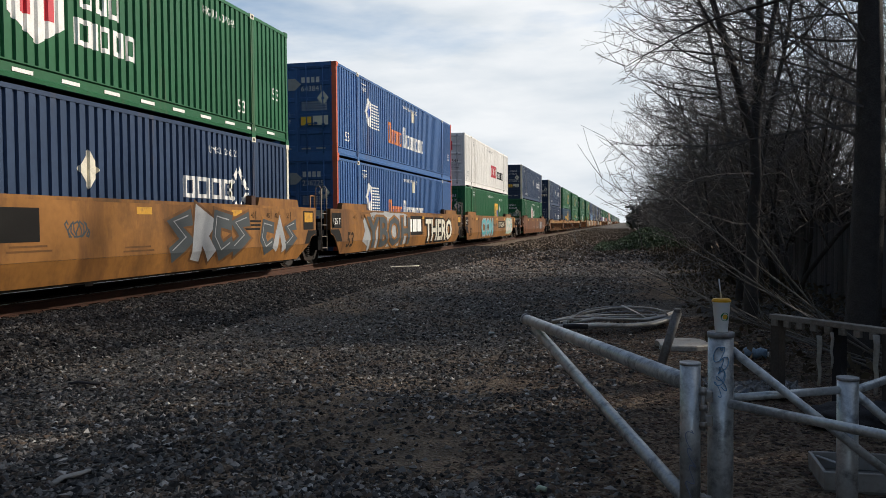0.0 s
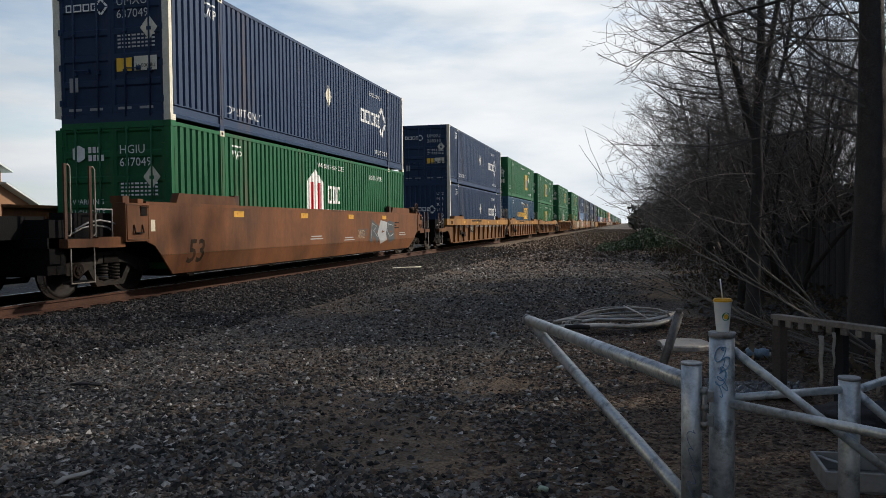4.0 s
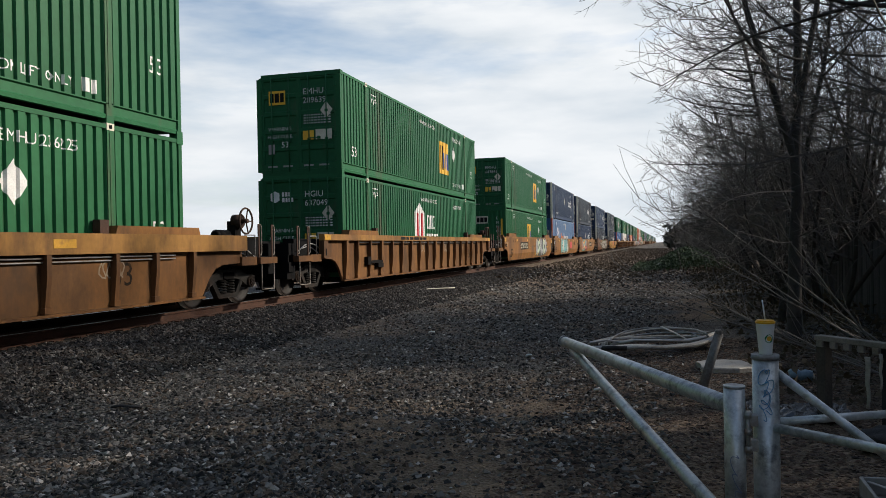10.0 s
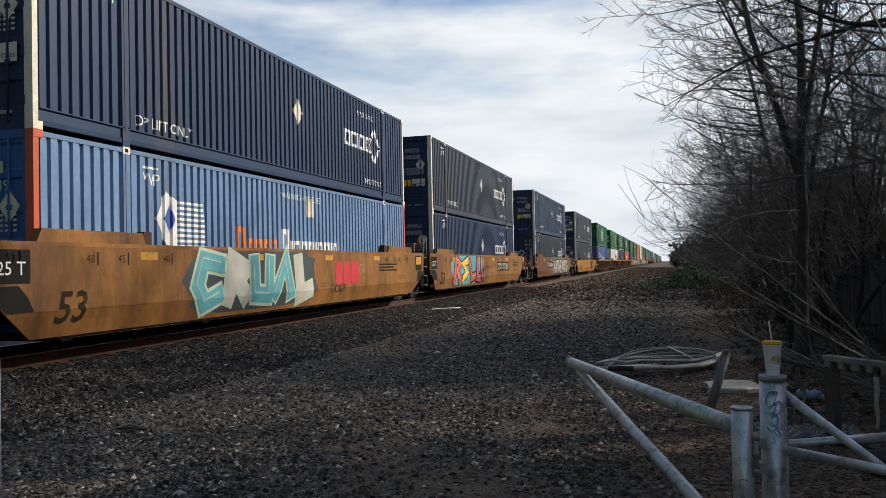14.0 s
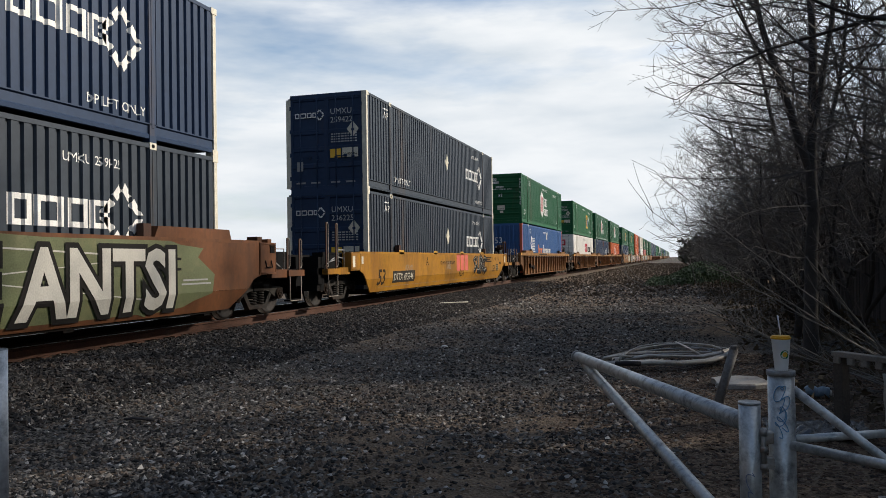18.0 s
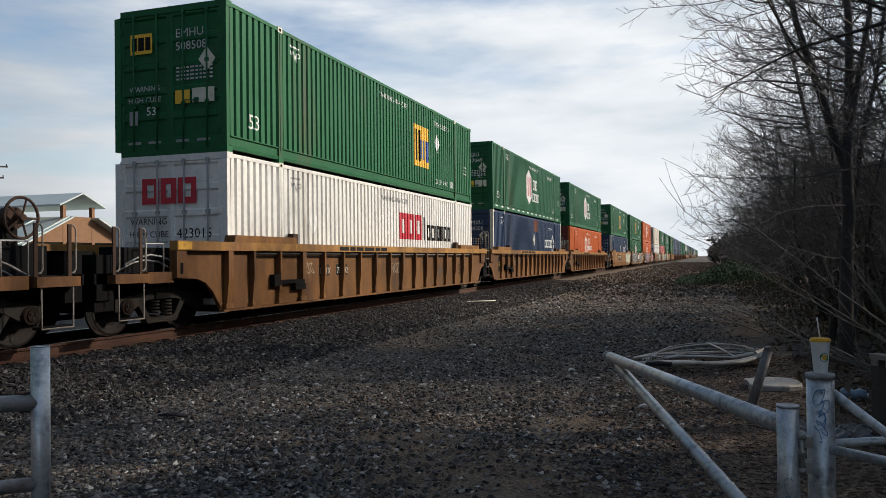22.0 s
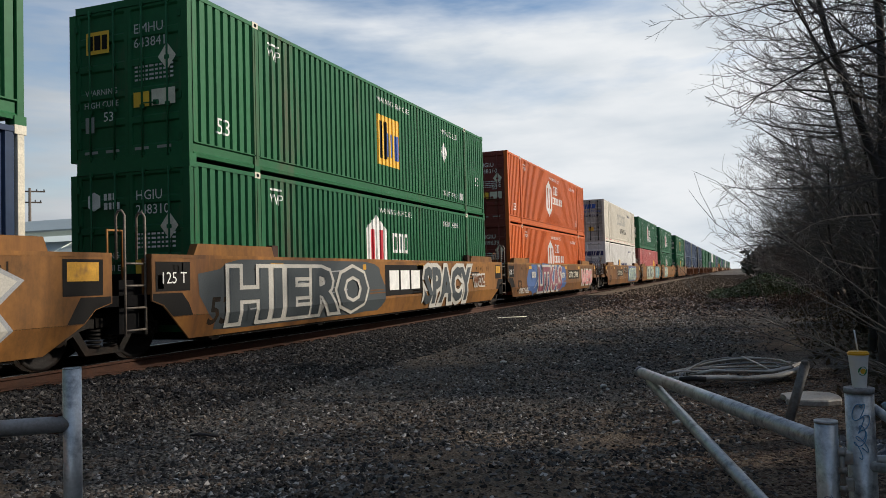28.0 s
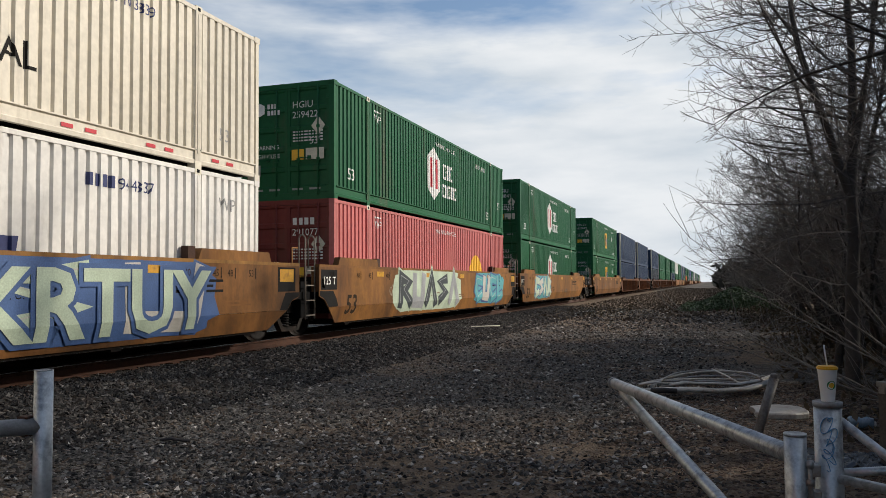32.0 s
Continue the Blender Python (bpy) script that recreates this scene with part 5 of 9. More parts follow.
        if brake == "tall":
            link("brake_frame", stored(("bframe",), lambda bm: bent(bm, ((SIDE_X - 0.36, -0.24, 1.0), (SIDE_X - 0.36, -0.24, 1.95), (SIDE_X - 0.36, -0.14, 2.08), (SIDE_X - 0.36, 0.14, 2.08), (SIDE_X - 0.36, 0.24, 1.95), (SIDE_X - 0.36, 0.24, 1.0)), 0.035, 6)), DULL_RUST, car, (0, y + way * far, 0), label="rusty arched brake frame")


def stroke(bm, k, pts, w):
    """A thick painted stroke in one piece, with mitred bends and cut ends."""
    left, right = [], []
    n = len(pts)
    for i, (y, z) in enumerate(pts):
        a, b = pts[max(0, i - 1)], pts[min(n - 1, i + 1)]
        da = (y - a[0], z - a[1]) if i else (b[0] - y, b[1] - z)
        db = (b[0] - y, b[1] - z) if i < n - 1 else da
        la, lb = math.hypot(*da) or 1, math.hypot(*db) or 1
        ty, tz = da[0] / la + db[0] / lb, da[1] / la + db[1] / lb
        lt = math.hypot(ty, tz)
        if lt < 0.3:
            ty, tz, lt = da[0] / la, da[1] / la, 1.0
        ty, tz = ty / lt, tz / lt
        m = min(1.7, 1 / max(0.4, abs(ty * da[0] / la + tz * da[1] / la))) * w / 2
        e = w * 0.3 * (-1 if i == 0 else 1 if i == n - 1 else 0)
        left.append(bm.verts.new((k[0], y + ty * e - tz * m, z + tz * e + ty * m)))
        right.append(bm.verts.new((k[0] + 0.0002, y + ty * e + tz * m, z + tz * e - ty * m)))
    for i in range(n - 1):
        bm.faces.new((left[i], right[i], right[i + 1], left[i + 1]))


def piece(car, y0, y1, z0, z1, n, back, fill, edge, seed):
    """A spray-painted piece: a backing cloud with rounded bubble shapes, edge colour behind the fill."""
    rnd = random.Random(seed)
    x = SIDE_X + 0.003

    def cloud(bm):
        m = 26
        cy, cz, ry, rz = (y1 - y0) / 2, (z1 - z0) / 2, (y1 - y0) * 0.54, (z1 - z0) * 0.56
        pts = []
        for i in range(m):
            a = 2 * math.pi * i / m
            g = 1 + 0.07 * rnd.uniform(-1, 1)
            c, s = math.cos(a), math.sin(a)
            pts.append((cy + ry * g * (abs(c) ** 0.5) * (1 if c > 0 else -1), cz + rz * g * (abs(s) ** 0.5) * (1 if s > 0 else -1)))
        pts = [(p, min(max(q, 0.36 - z0), 1.58 - z0)) for p, q in pts]
        flat(bm, pts)
    if back:
        side_mark("graffiti", ("cloud", seed), cloud, back, car, x, y0, z0, on_ribs=False, label="spray-painted backing of a graffiti piece")
    w = (y1 - y0) / n
    h = z1 - z0
    shapes = (((0.1, 1.0), (0.35, 0.0), (0.9, 0.15)), ((0.15, 0.0), (0.3, 1.0), (0.85, 0.8), (0.45, 0.5), (0.9, 0.05)), ((0.1, 0.05), (0.5, 1.0), (0.9, 0.0)), ((0.85, 0.95), (0.2, 0.8), (0.75, 0.4), (0.15, 0.08)),
              ((0.15, 1.0), (0.2, 0.1), (0.8, 0.05), (0.85, 1.0)), ((0.9, 0.85), (0.25, 0.95), (0.1, 0.4), (0.4, 0.02), (0.9, 0.2)))
    glyphs = []
    for i in range(n):
        lean, grow_ = rnd.uniform(-0.12, 0.2), rnd.uniform(0.86, 1.04)
        q = rnd.choice(shapes)
        glyphs.append([((i + 0.02 + 0.96 * a + lean * (b - 0.5)) * w, 0.12 * h + 0.76 * h * (0.5 + (b - 0.5) * grow_)) for a, b in q])
    thick = min(0.34, 0.42 * w)

    def lay(g, width, dy=0.0, dz=0.0):
        return lambda bm: stroke(bm, [0.0], [(a + dy, b + dz) for a, b in g], width)
    other = {SPRAY_GREY: SPRAY_MINT, SPRAY_TEAL: SPRAY_WHITE, SPRAY_MINT: SPRAY_WHITE, SPRAY_RED: INK_YELLOW, SPRAY_SLATE: SPRAY_GREY}.get(fill, fill)
    for i, g in enumerate(glyphs):
        side_mark("graffiti", ("edge", seed, i), lay(g, thick + 0.13), edge, car, x + 0.003 + 0.0006 * i, y0, z0, on_ribs=False, label="outline of a sprayed shape")
        side_mark("graffiti", ("fill", seed, i), lay(g, thick), other if i % 3 == 1 else fill, car, x + 0.009 + 0.0006 * i, y0, z0, on_ribs=False, label="sprayed angular shape")
        side_mark("graffiti", ("shine", seed, i), lay(g, 0.025, -0.05, 0.05), SPRAY_GREY if fill is SPRAY_SLATE else SPRAY_WHITE, car, x + 0.015, y0, z0, on_ribs=False, label="thin sprayed highlight")


def tag(car, y, z, w, h, mat, seed, x=None):
    """A quick scrawl of thin looping spray lines."""
    rnd = random.Random(seed)
    f1, f2, p1, p2 = rnd.uniform(3, 5), rnd.uniform(6, 9), rnd.uniform(0, 6), rnd.uniform(0, 6)

    def run(bm):
        pts = [(w * (i / 34 + 0.10 * math.sin(i * 0.185 * f2 + p1)), h * (0.5 + 0.45 * math.sin(i * 0.185 * f1 + p2))) for i in range(35)]
        stroke(bm, [0.0], pts, 0.028)
    side_mark("tag", ("tag", seed), run, mat, car, SIDE_X + 0.006 if x is None else x, y, z, on_ribs=False, label="scrawled spray-paint tag")


WIDE_RIBS = [0.54 + 0.985 * i for i in (2, 8, 14)]


def well_car(at, smooth, paint_, front_shared, rear_shared, front_truck=True, number="", extra=None, detailed=True, brake=None, side53=True):
    car = thing("well_car", ("smooth-sided %s freight well car on the rails" if smooth else "%s freight well car with upright side ribs on the rails")
                % {YELLOW: "dirty yellow", BRIGHT_YELLOW: "bright yellow", BROWN: "rusty brown", TAN: "weathered tan"}[paint_], "rail car", at, "freight well cars of the train")
    deep = not smooth and at[1] < 150           # the older kind: a deep top chord, ribs further apart
    low = paint_ is BRIGHT_YELLOW               # a lower side with no covers on its top
    k = ("l" if low else "s") if smooth else ("r" if deep else "q")
    z0, ztop = ((1.385, 1.445) if low else (1.575, 1.635)) if smooth else ((1.15, 1.462) if deep else (1.375, 1.535))
    e0, e1 = (1.2, 1.2) if smooth else (1.2 if front_shared else 1.82, 1.2 if rear_shared else 1.82)
    f = (lambda bm, s: m_smooth_side(bm, s, z0 + 0.025)) if smooth else (lambda bm, s: m_ribbed_side(bm, s, z0, e0, e1))
    link("side_sill", stored(("sill", k, 1, e0, e1), lambda bm: f(bm, 1)), paint_, car)
    link("side_sill", stored(("sill", k, -1, e0, e1), lambda bm: f(bm, -1)), paint_, car)
    for s in (1, -1):
        def chord(bm):
            x0, x1 = sorted((s * (SIDE_X - 0.13), s * (SIDE_X + (0.004 if smooth else 0.03))))
            box(bm, x0, x1, -e0, LONG + e1, z0, ztop)
        link("top_chord", stored(("chord", k, s, e0, e1), chord), SUNLIT_CHORD if paint_ is TAN else paint_, car)
    link("well_floor", stored(("wellfloor",), lambda bm: (box(bm, -1.4, 1.4, 0.3, 15.85, 0.24, 0.32), [box(bm, -1.38, 1.38, y, y + 0.2, 0.20, 0.363) for y in (0.4, 4, 8, 12, 15.5)])), DARK_STEEL, car)
    if not smooth:
        link("bottom_flange", stored(("flange",), lambda bm: box(bm, SIDE_X - 0.13, SIDE_X - 0.02, -0.44, 16.48, 0.26, 0.298)), paint_, car)
        if detailed:
            rm = stored(("rib", k), lambda bm: m_rib(bm, z0, 0.045 if deep else 0.032))
            wide = stored(("rib", k, "wide"), lambda bm: m_rib(bm, z0, 0.075))
            for y in ((0.14, 1.12, 2.40, 3.87, 5.32, 6.76, 8.21, 9.68, 11.10, 12.53, 13.98, 15.0, 16.1) if deep else [0.54 + 0.985 * i for i in range(16)]):
                link("rib", wide if not deep and y in WIDE_RIBS else rm, YELLOW if paint_ is TAN and not deep else paint_, car, (0, y, 0))
            for dz, pr, mat in ((0.05, 0.016, GALV_OLD), (0.11, 0.012, GALV_OLD if deep else DARK_STEEL)):
                link("pipe", stored(("pipe", k, dz), lambda bm: tube(bm, (SIDE_X - 0.06, 0.6, z0 - dz), (SIDE_X - 0.06, 15.6, z0 - dz), pr, 6)), mat, car)
            link("bracket", stored(("bracket",), lambda bm: (box(bm, SIDE_X - 0.1, SIDE_X + 0.02, 1.5, 2.5, 0.70, 0.78), box(bm, SIDE_X - 0.1, SIDE_X + 0.02, 1.25, 1.5, 0.66, 0.90), box(bm, SIDE_X - 0.1, SIDE_X + 0.02, 2.1, 2.55, 0.56, 0.695))), DARK_STEEL, car)
            for way, open_end in ((-1, not front_shared), (1, not rear_shared)):
                if open_end and not deep:
                    q0 = -1.82 if way < 0 else LONG + 1.56
                    p = link("end_post", stored(("endpost",), lambda bm: box(bm, SIDE_X - 0.098, SIDE_X + 0.015, 0, 0.26, 0.92, 1.372)), paint_, car, (0, q0, 0))
                    # thin black block drawn for the shade inside the slot
                    link("slot", stored(("postslot",), lambda bm: box(bm, SIDE_X + 0.012, SIDE_X + 0.019, 0.09, 0.16, 0.98, 1.16)), BLACK_STEEL, p, label="dark upright slot")
                    link("rib", wide, YELLOW, car, (0, -0.27 if way < 0 else 16.42, 0))
                    arch = ((0.0, 0.33), (0.12, 0.48), (0.24, 0.64), (0.47, 0.82), (0.70, 0.89), (1.35, 0.92))
                    link("arch_flange", stored(("arch", way), lambda bm: bent(bm, [(SIDE_X - 0.085, way * u, v) for u, v in arch], 0.022, 6)), paint_, car, (0, -0.46 if way < 0 else 16.50, 0))
                    side_mark("reflector", "capref", lambda bm: rect(bm, 0, 0.36, 0, 0.13), REFLECTOR, car, SIDE_X + 0.034, -1.80 if way < 0 else LONG + 1.44, 1.39, on_ribs=False)
            if deep:
                # solid dark block whose colour gives the shade inside the opening
                link("vent_hole", stored(("hole",), lambda bm: box(bm, SIDE_X - 0.09, SIDE_X + 0.034, -0.95, -0.60, 1.20, 1.36)), DARK_STEEL, car, label="square opening with a dark inside")
        else:
            tagged(link("ribs", stored(("allribs",), lambda bm: [box(bm, SIDE_X - 0.098, SIDE_X + 0.01, 0.5 + i * 1.0, 0.57 + i * 1.0, 0.31, 1.37) for i in range(16)]), paint_, car), kind="stuff")
    cv = stored(("cover", k), m_cover if smooth else m_low_cover)
    for y in () if low else (-0.15, 13.95):
        link("guide_cover", cv, YELLOW if paint_ is not BROWN else paint_, car, (0, y, ztop + 0.002))
    hook = stored(("guide",), lambda bm: box(bm, SIDE_X - 0.22, SIDE_X - 0.08, -0.1, 0.1, 0, 0.22))
    for y in (2.3, 13.8):
        link("container_guide", hook, RUST, car, (0, y, ztop + 0.002))
    car_end(car, 0.0, -1, front_shared, paint_, "front" if brake == "front" else None, not detailed, smooth, low)
    car_end(car, LONG, 1, rear_shared, paint_, brake if brake in ("rear", "tall") else None, not detailed, smooth, low)
    if detailed:
        if front_truck:
            truck(car, -1.68 if front_shared else -1.60)
        if not rear_shared:
            truck(car, LONG + 1.85)
    else:
        link("truck", stored(("simple_truck",), lambda bm: (box(bm, -1.05, 1.05, -1.1, 1.1, 0.3, 0.7), [tube(bm, (-0.75, dy, 0.47), (0.75, dy, 0.47), 0.46, 12) for dy in (-0.89, 0.89)])), DARK_STEEL, car, (0, -1.68 if front_shared else -2.05, 0))
    if detailed:
        x = SIDE_X + (0.004 if smooth else 0.034)
        xs = SIDE_X + 0.004 if smooth else SIDE_X - 0.096
        for y in (2.0, 5.6, 9.2, 12.6) if smooth or deep else ():
            side_mark("reflector", "yref", lambda bm: rect(bm, 0, 0.45, 0, 0.13), REFLECTOR, car, x, y, 1.38 if smooth else (1.24 if deep else 1.39), on_ribs=False)
        if smooth:
            spots = ((13.6, "40"), (14.71, "45"), (15.23, "48"), (15.92, "53")) if low else ((-0.75, "53"), (0.75, "48"), (1.45, "45"), (2.6, "40"), (13.49, "40"), (14.29, "45"), (14.73, "48"), (15.41, "53"))
            for y, mark in () if paint_ is BROWN else spots:
                side_text(mark, 0.18, WORN_BLACK, car, x, y, (1.14 if low else 1.34), on_ribs=False)
                side_mark("mark", "tick", lambda bm: rect(bm, 0, 0.03, 0, 0.20), WORN_BLACK, car, x, y + 0.23, (1.10 if low else 1.30), on_ribs=False)
            if low:
                # flat black mark painted as the shade inside the hand hold
                side_mark("pocket", "pocket", lambda bm: rect(bm, 0, 0.24, 0, 0.085), INK_BLACK, car, x, 16.32, 0.95, on_ribs=False, label="dark hand hold pocket")
                for dy in (-0.075, 0.255):
                    side_mark("pocket_edge", "pocket_edge", lambda bm: rect(bm, 0, 0.06, 0, 0.13), DULL_RUST, car, x, 16.32 + dy, 0.93, on_ribs=False)
                side_mark("mark", "lowline", lambda bm: rect(bm, 0, 15.6, 0, 0.012), CHALK, car, x, 0.3, 0.40, on_ribs=False, label="pale worn line along the lower edge")
            side_mark("mark", "smallprint", lambda bm: [rect(bm, 0, 1.6 - 0.3 * (i % 2), 0.09 * i, 0.09 * i + 0.045) for i in range(3)], INK_BLACK, car, x, 14.4 if number and number[1] > 8 else 13.0, 1.06, on_ribs=False)
            side_mark("label", "wlab", lambda bm: rect(bm, 0, 0.13, 0, 0.21), PANEL_INK, car, x, -1.07, 1.10, on_ribs=False)
            # flat black patches cover the lower corners at joined ends
            if front_shared:
                side_mark("black_patch", "bp1", lambda bm: flat(bm, ((-1.18, 0.93), (-0.94, 0.85), (-0.74, 0.665), (-0.26, 0.665), (-0.36, 0.86), (-0.52, 1.03), (-1.18, 1.03))), INK_BLACK, car, x, 0, 0, on_ribs=False, label="black patch on the lower corner of the side")
                side_mark("label_panel", "p125", lambda bm: rect(bm, 0, 0.80, 0, 0.46), INK_BLACK, car, x, -1.12, 1.06, on_ribs=False, label="black panel with a white load figure")
                side_text("125 T", 0.26, INK_WHITE, car, x + 0.004, -1.02, 1.18, on_ribs=False)
            if rear_shared:
                side_mark("black_patch", "bp2", lambda bm: flat(bm, ((16.55, 0.665), (16.84, 0.665), (17.04, 0.85), (17.33, 0.93), (17.33, 1.02), (16.78, 1.02))), INK_BLACK, car, x, 0, 0, on_ribs=False, label="black patch on the lower corner of the side")
                side_mark("reflector", "yref2", lambda bm: rect(bm, 0, 0.55, 0, 0.26), REFLECTOR, car, x + 0.004, 16.55, 1.24, on_ribs=False)
                side_mark("label_panel", "p125b", lambda bm: rect(bm, 0, 0.70, 0, 0.50), INK_BLACK, car, x, 16.48, 1.04, on_ribs=False, label="black panel on the car's end")
            if number:
                side_text("B" if at[1] in (2.96, 215.93) else "A", 0.42, INK_BLACK, car, x, number[1] + (3.3 if number[1] < 8 else -0.72), 1.0, on_ribs=False)
                side_text("LD LMT 118,200 PER UNIT", 0.17, INK_BLACK, car, x, number[1] + (5.0 if number[1] < 8 else -3.1), 1.02, on_ribs=False)
            for y, z in () if low else ((6.2, 0.80), (8.8, 0.72), (14.6, 0.80)):
                side_mark("mark", ("fineprint", y), lambda bm: [rect(bm, 0.05 * i, 0.9 - 0.1 * i, 0.07 * i, 0.07 * i + 0.03) for i in range(2)], INK_GREY if paint_ is BROWN else TAN, car, x, y, z, on_ribs=False)
            if side53:
                side_text("53", 0.64, WORN_BLACK, car, x, 0.10, 0.48, on_ribs=False, shear=0.22, bold=0.012)
        else:
            side_mark("mark", "smallprint2", lambda bm: bars(bm, 0, 0, (0.5, 0.3, 0.4, 0.6, 0.3, 0.4), 0.09, 0.08), INK_BLACK, car, x, 4.2, ztop - 0.13, on_ribs=False)
            if front_shared:
                side_mark("label_panel", "p125r", lambda bm: rect(bm, 0, 0.72, 0, 0.62), INK_BLACK, car, xs, 0.20, 0.62, on_ribs=False, label="black panel with a yellow load figure")
                side_text("125T", 0.24, INK_YELLOW, car, xs + 0.004, 0.26, 0.86, on_ribs=False)
            if side53:
                side_text("53", 0.55, WORN_BLACK, car, xs, 13.95, 0.62, on_ribs=False)
        if number:
            n, y = number
            if low:
                side_mark("number_panel", "lowpanel", lambda bm: rect(bm, 0, 2.10, 0, 0.36), PANEL_BLACK, car, x, y, 0.50, on_ribs=False, label="black number panel")
                side_text("DTTX", 0.31, PANEL_INK, car, x + 0.004, y + 0.06, 0.57, on_ribs=False, shear=0.12)
                side_text(n, 0.31, PANEL_INK, car, x + 0.004, y + 0.98, 0.57, on_ribs=False, shear=0.12)
            elif smooth:
                side_mark("number_panel", "panel", lambda bm: rect(bm, 0, 2.85, 0, 0.46), PANEL_BLACK, car, x, y, 0.86, on_ribs=False, label="black number panel")
                side_text("DTTX", 0.42, PANEL_INK, car, x + 0.004, y + 0.08, 0.94, on_ribs=False, shear=0.12, bold=0.008)
                side_text(n, 0.42, PANEL_INK, car, x + 0.004, y + 1.30, 0.94, on_ribs=False, shear=0.12, bold=0.008)
            else:
                w, size = (1.08, 0.30) if deep else (0.62, 0.20)
                side_mark("number_panel", ("panel2", deep), lambda bm: rect(bm, 0, w, 0, 0.40 if deep else 0.26), PANEL_BLACK, car, xs, y, 0.75 if deep else 0.82, on_ribs=False, label="black number panel")
                side_text(n, size, PANEL_INK, car, xs + 0.004, y + 0.04, 0.84 if deep else 0.87, on_ribs=False)
                if not deep:
                    side_mark("number_panel", "panel3", lambda bm: rect(bm, 0, 0.50, 0, 0.26), PANEL_BLACK, car, xs, y - 0.86, 0.82, on_ribs=False, label="black number panel")
                    side_text("DTTX", 0.20, PANEL_INK, car, xs + 0.004, y - 0.83, 0.87, on_ribs=False)
        rt = random.Random(int(at[1] * 10))
        for i in range(3):
            mat = rt.choice((INK_BLACK, SPRAY_SLATE, CHALK) if smooth else (CHALK, CHALK, SPRAY_SLATE))
            tag(car, rt.uniform(2.0, 15.0), rt.uniform(0.5, 1.0), rt.uniform(0.5, 0.9), rt.uniform(0.22, 0.35), mat, rt.randrange(1, 9000), SIDE_X + 0.002 if smooth else SIDE_X - 0.096)
        if extra:
            extra(car)
    return car


def islands(bm):
    """The loose pieces of a flat bmesh, as lists of faces given by their corners."""
    left, out = set(bm.faces), []
    while left:
        todo, group = [left.pop()], []
        while todo:
            f = todo.pop()
            group.append([v.co.copy() for v in f.verts])
            for e in f.edges:
                for g in e.link_faces:
                    if g in left:
                        left.discard(g)
                        todo.append(g)
        out.append(group)
    return sorted(out, key=lambda g: min(p.y for f in g for p in f))


def spray_letters(text, size, mat, car, x, y, z, bold, wide, label):
    """Each sprayed letter as a shape of its own."""
    bm = letters(text, size, bold)
    for k, group in enumerate(islands(bm)):
        def make(b):
            seen = {}
            for f in group:
                for p in f:
                    if tuple(p) not in seen:
                        seen[tuple(p)] = b.verts.new(p)
                b.faces.new([seen[tuple(p)] for p in f])
        side_mark("graffiti", (text, size, bold, k), make, mat, car, x + 0.0007 * k, y, z, on_ribs=False, label=label).scale.y = wide
    bm.free()


def g_text(text, y, z, size, fill, edge, bold=0.03, wide=1.0):
    """Letters sprayed with a wide edge."""
    def run(car):
        if edge:
            spray_letters(text, size, edge, car, SIDE_X + 0.024, y, z, bold * 2.4, wide, "graffiti letter edge")
        spray_letters(text, size, fill, car, SIDE_X + 0.034, y, z, bold * 0.8, wide, "graffiti letter")
    return run


def g_pieces(*list_):
    def run(car):
        for k in list_:
            piece(car, *k) if isinstance(k, tuple) else k(car)
    return run


TRACK_X = -8.553 - HALF
RAIL_Z = 6.583 - 2 * TALL - 0.363
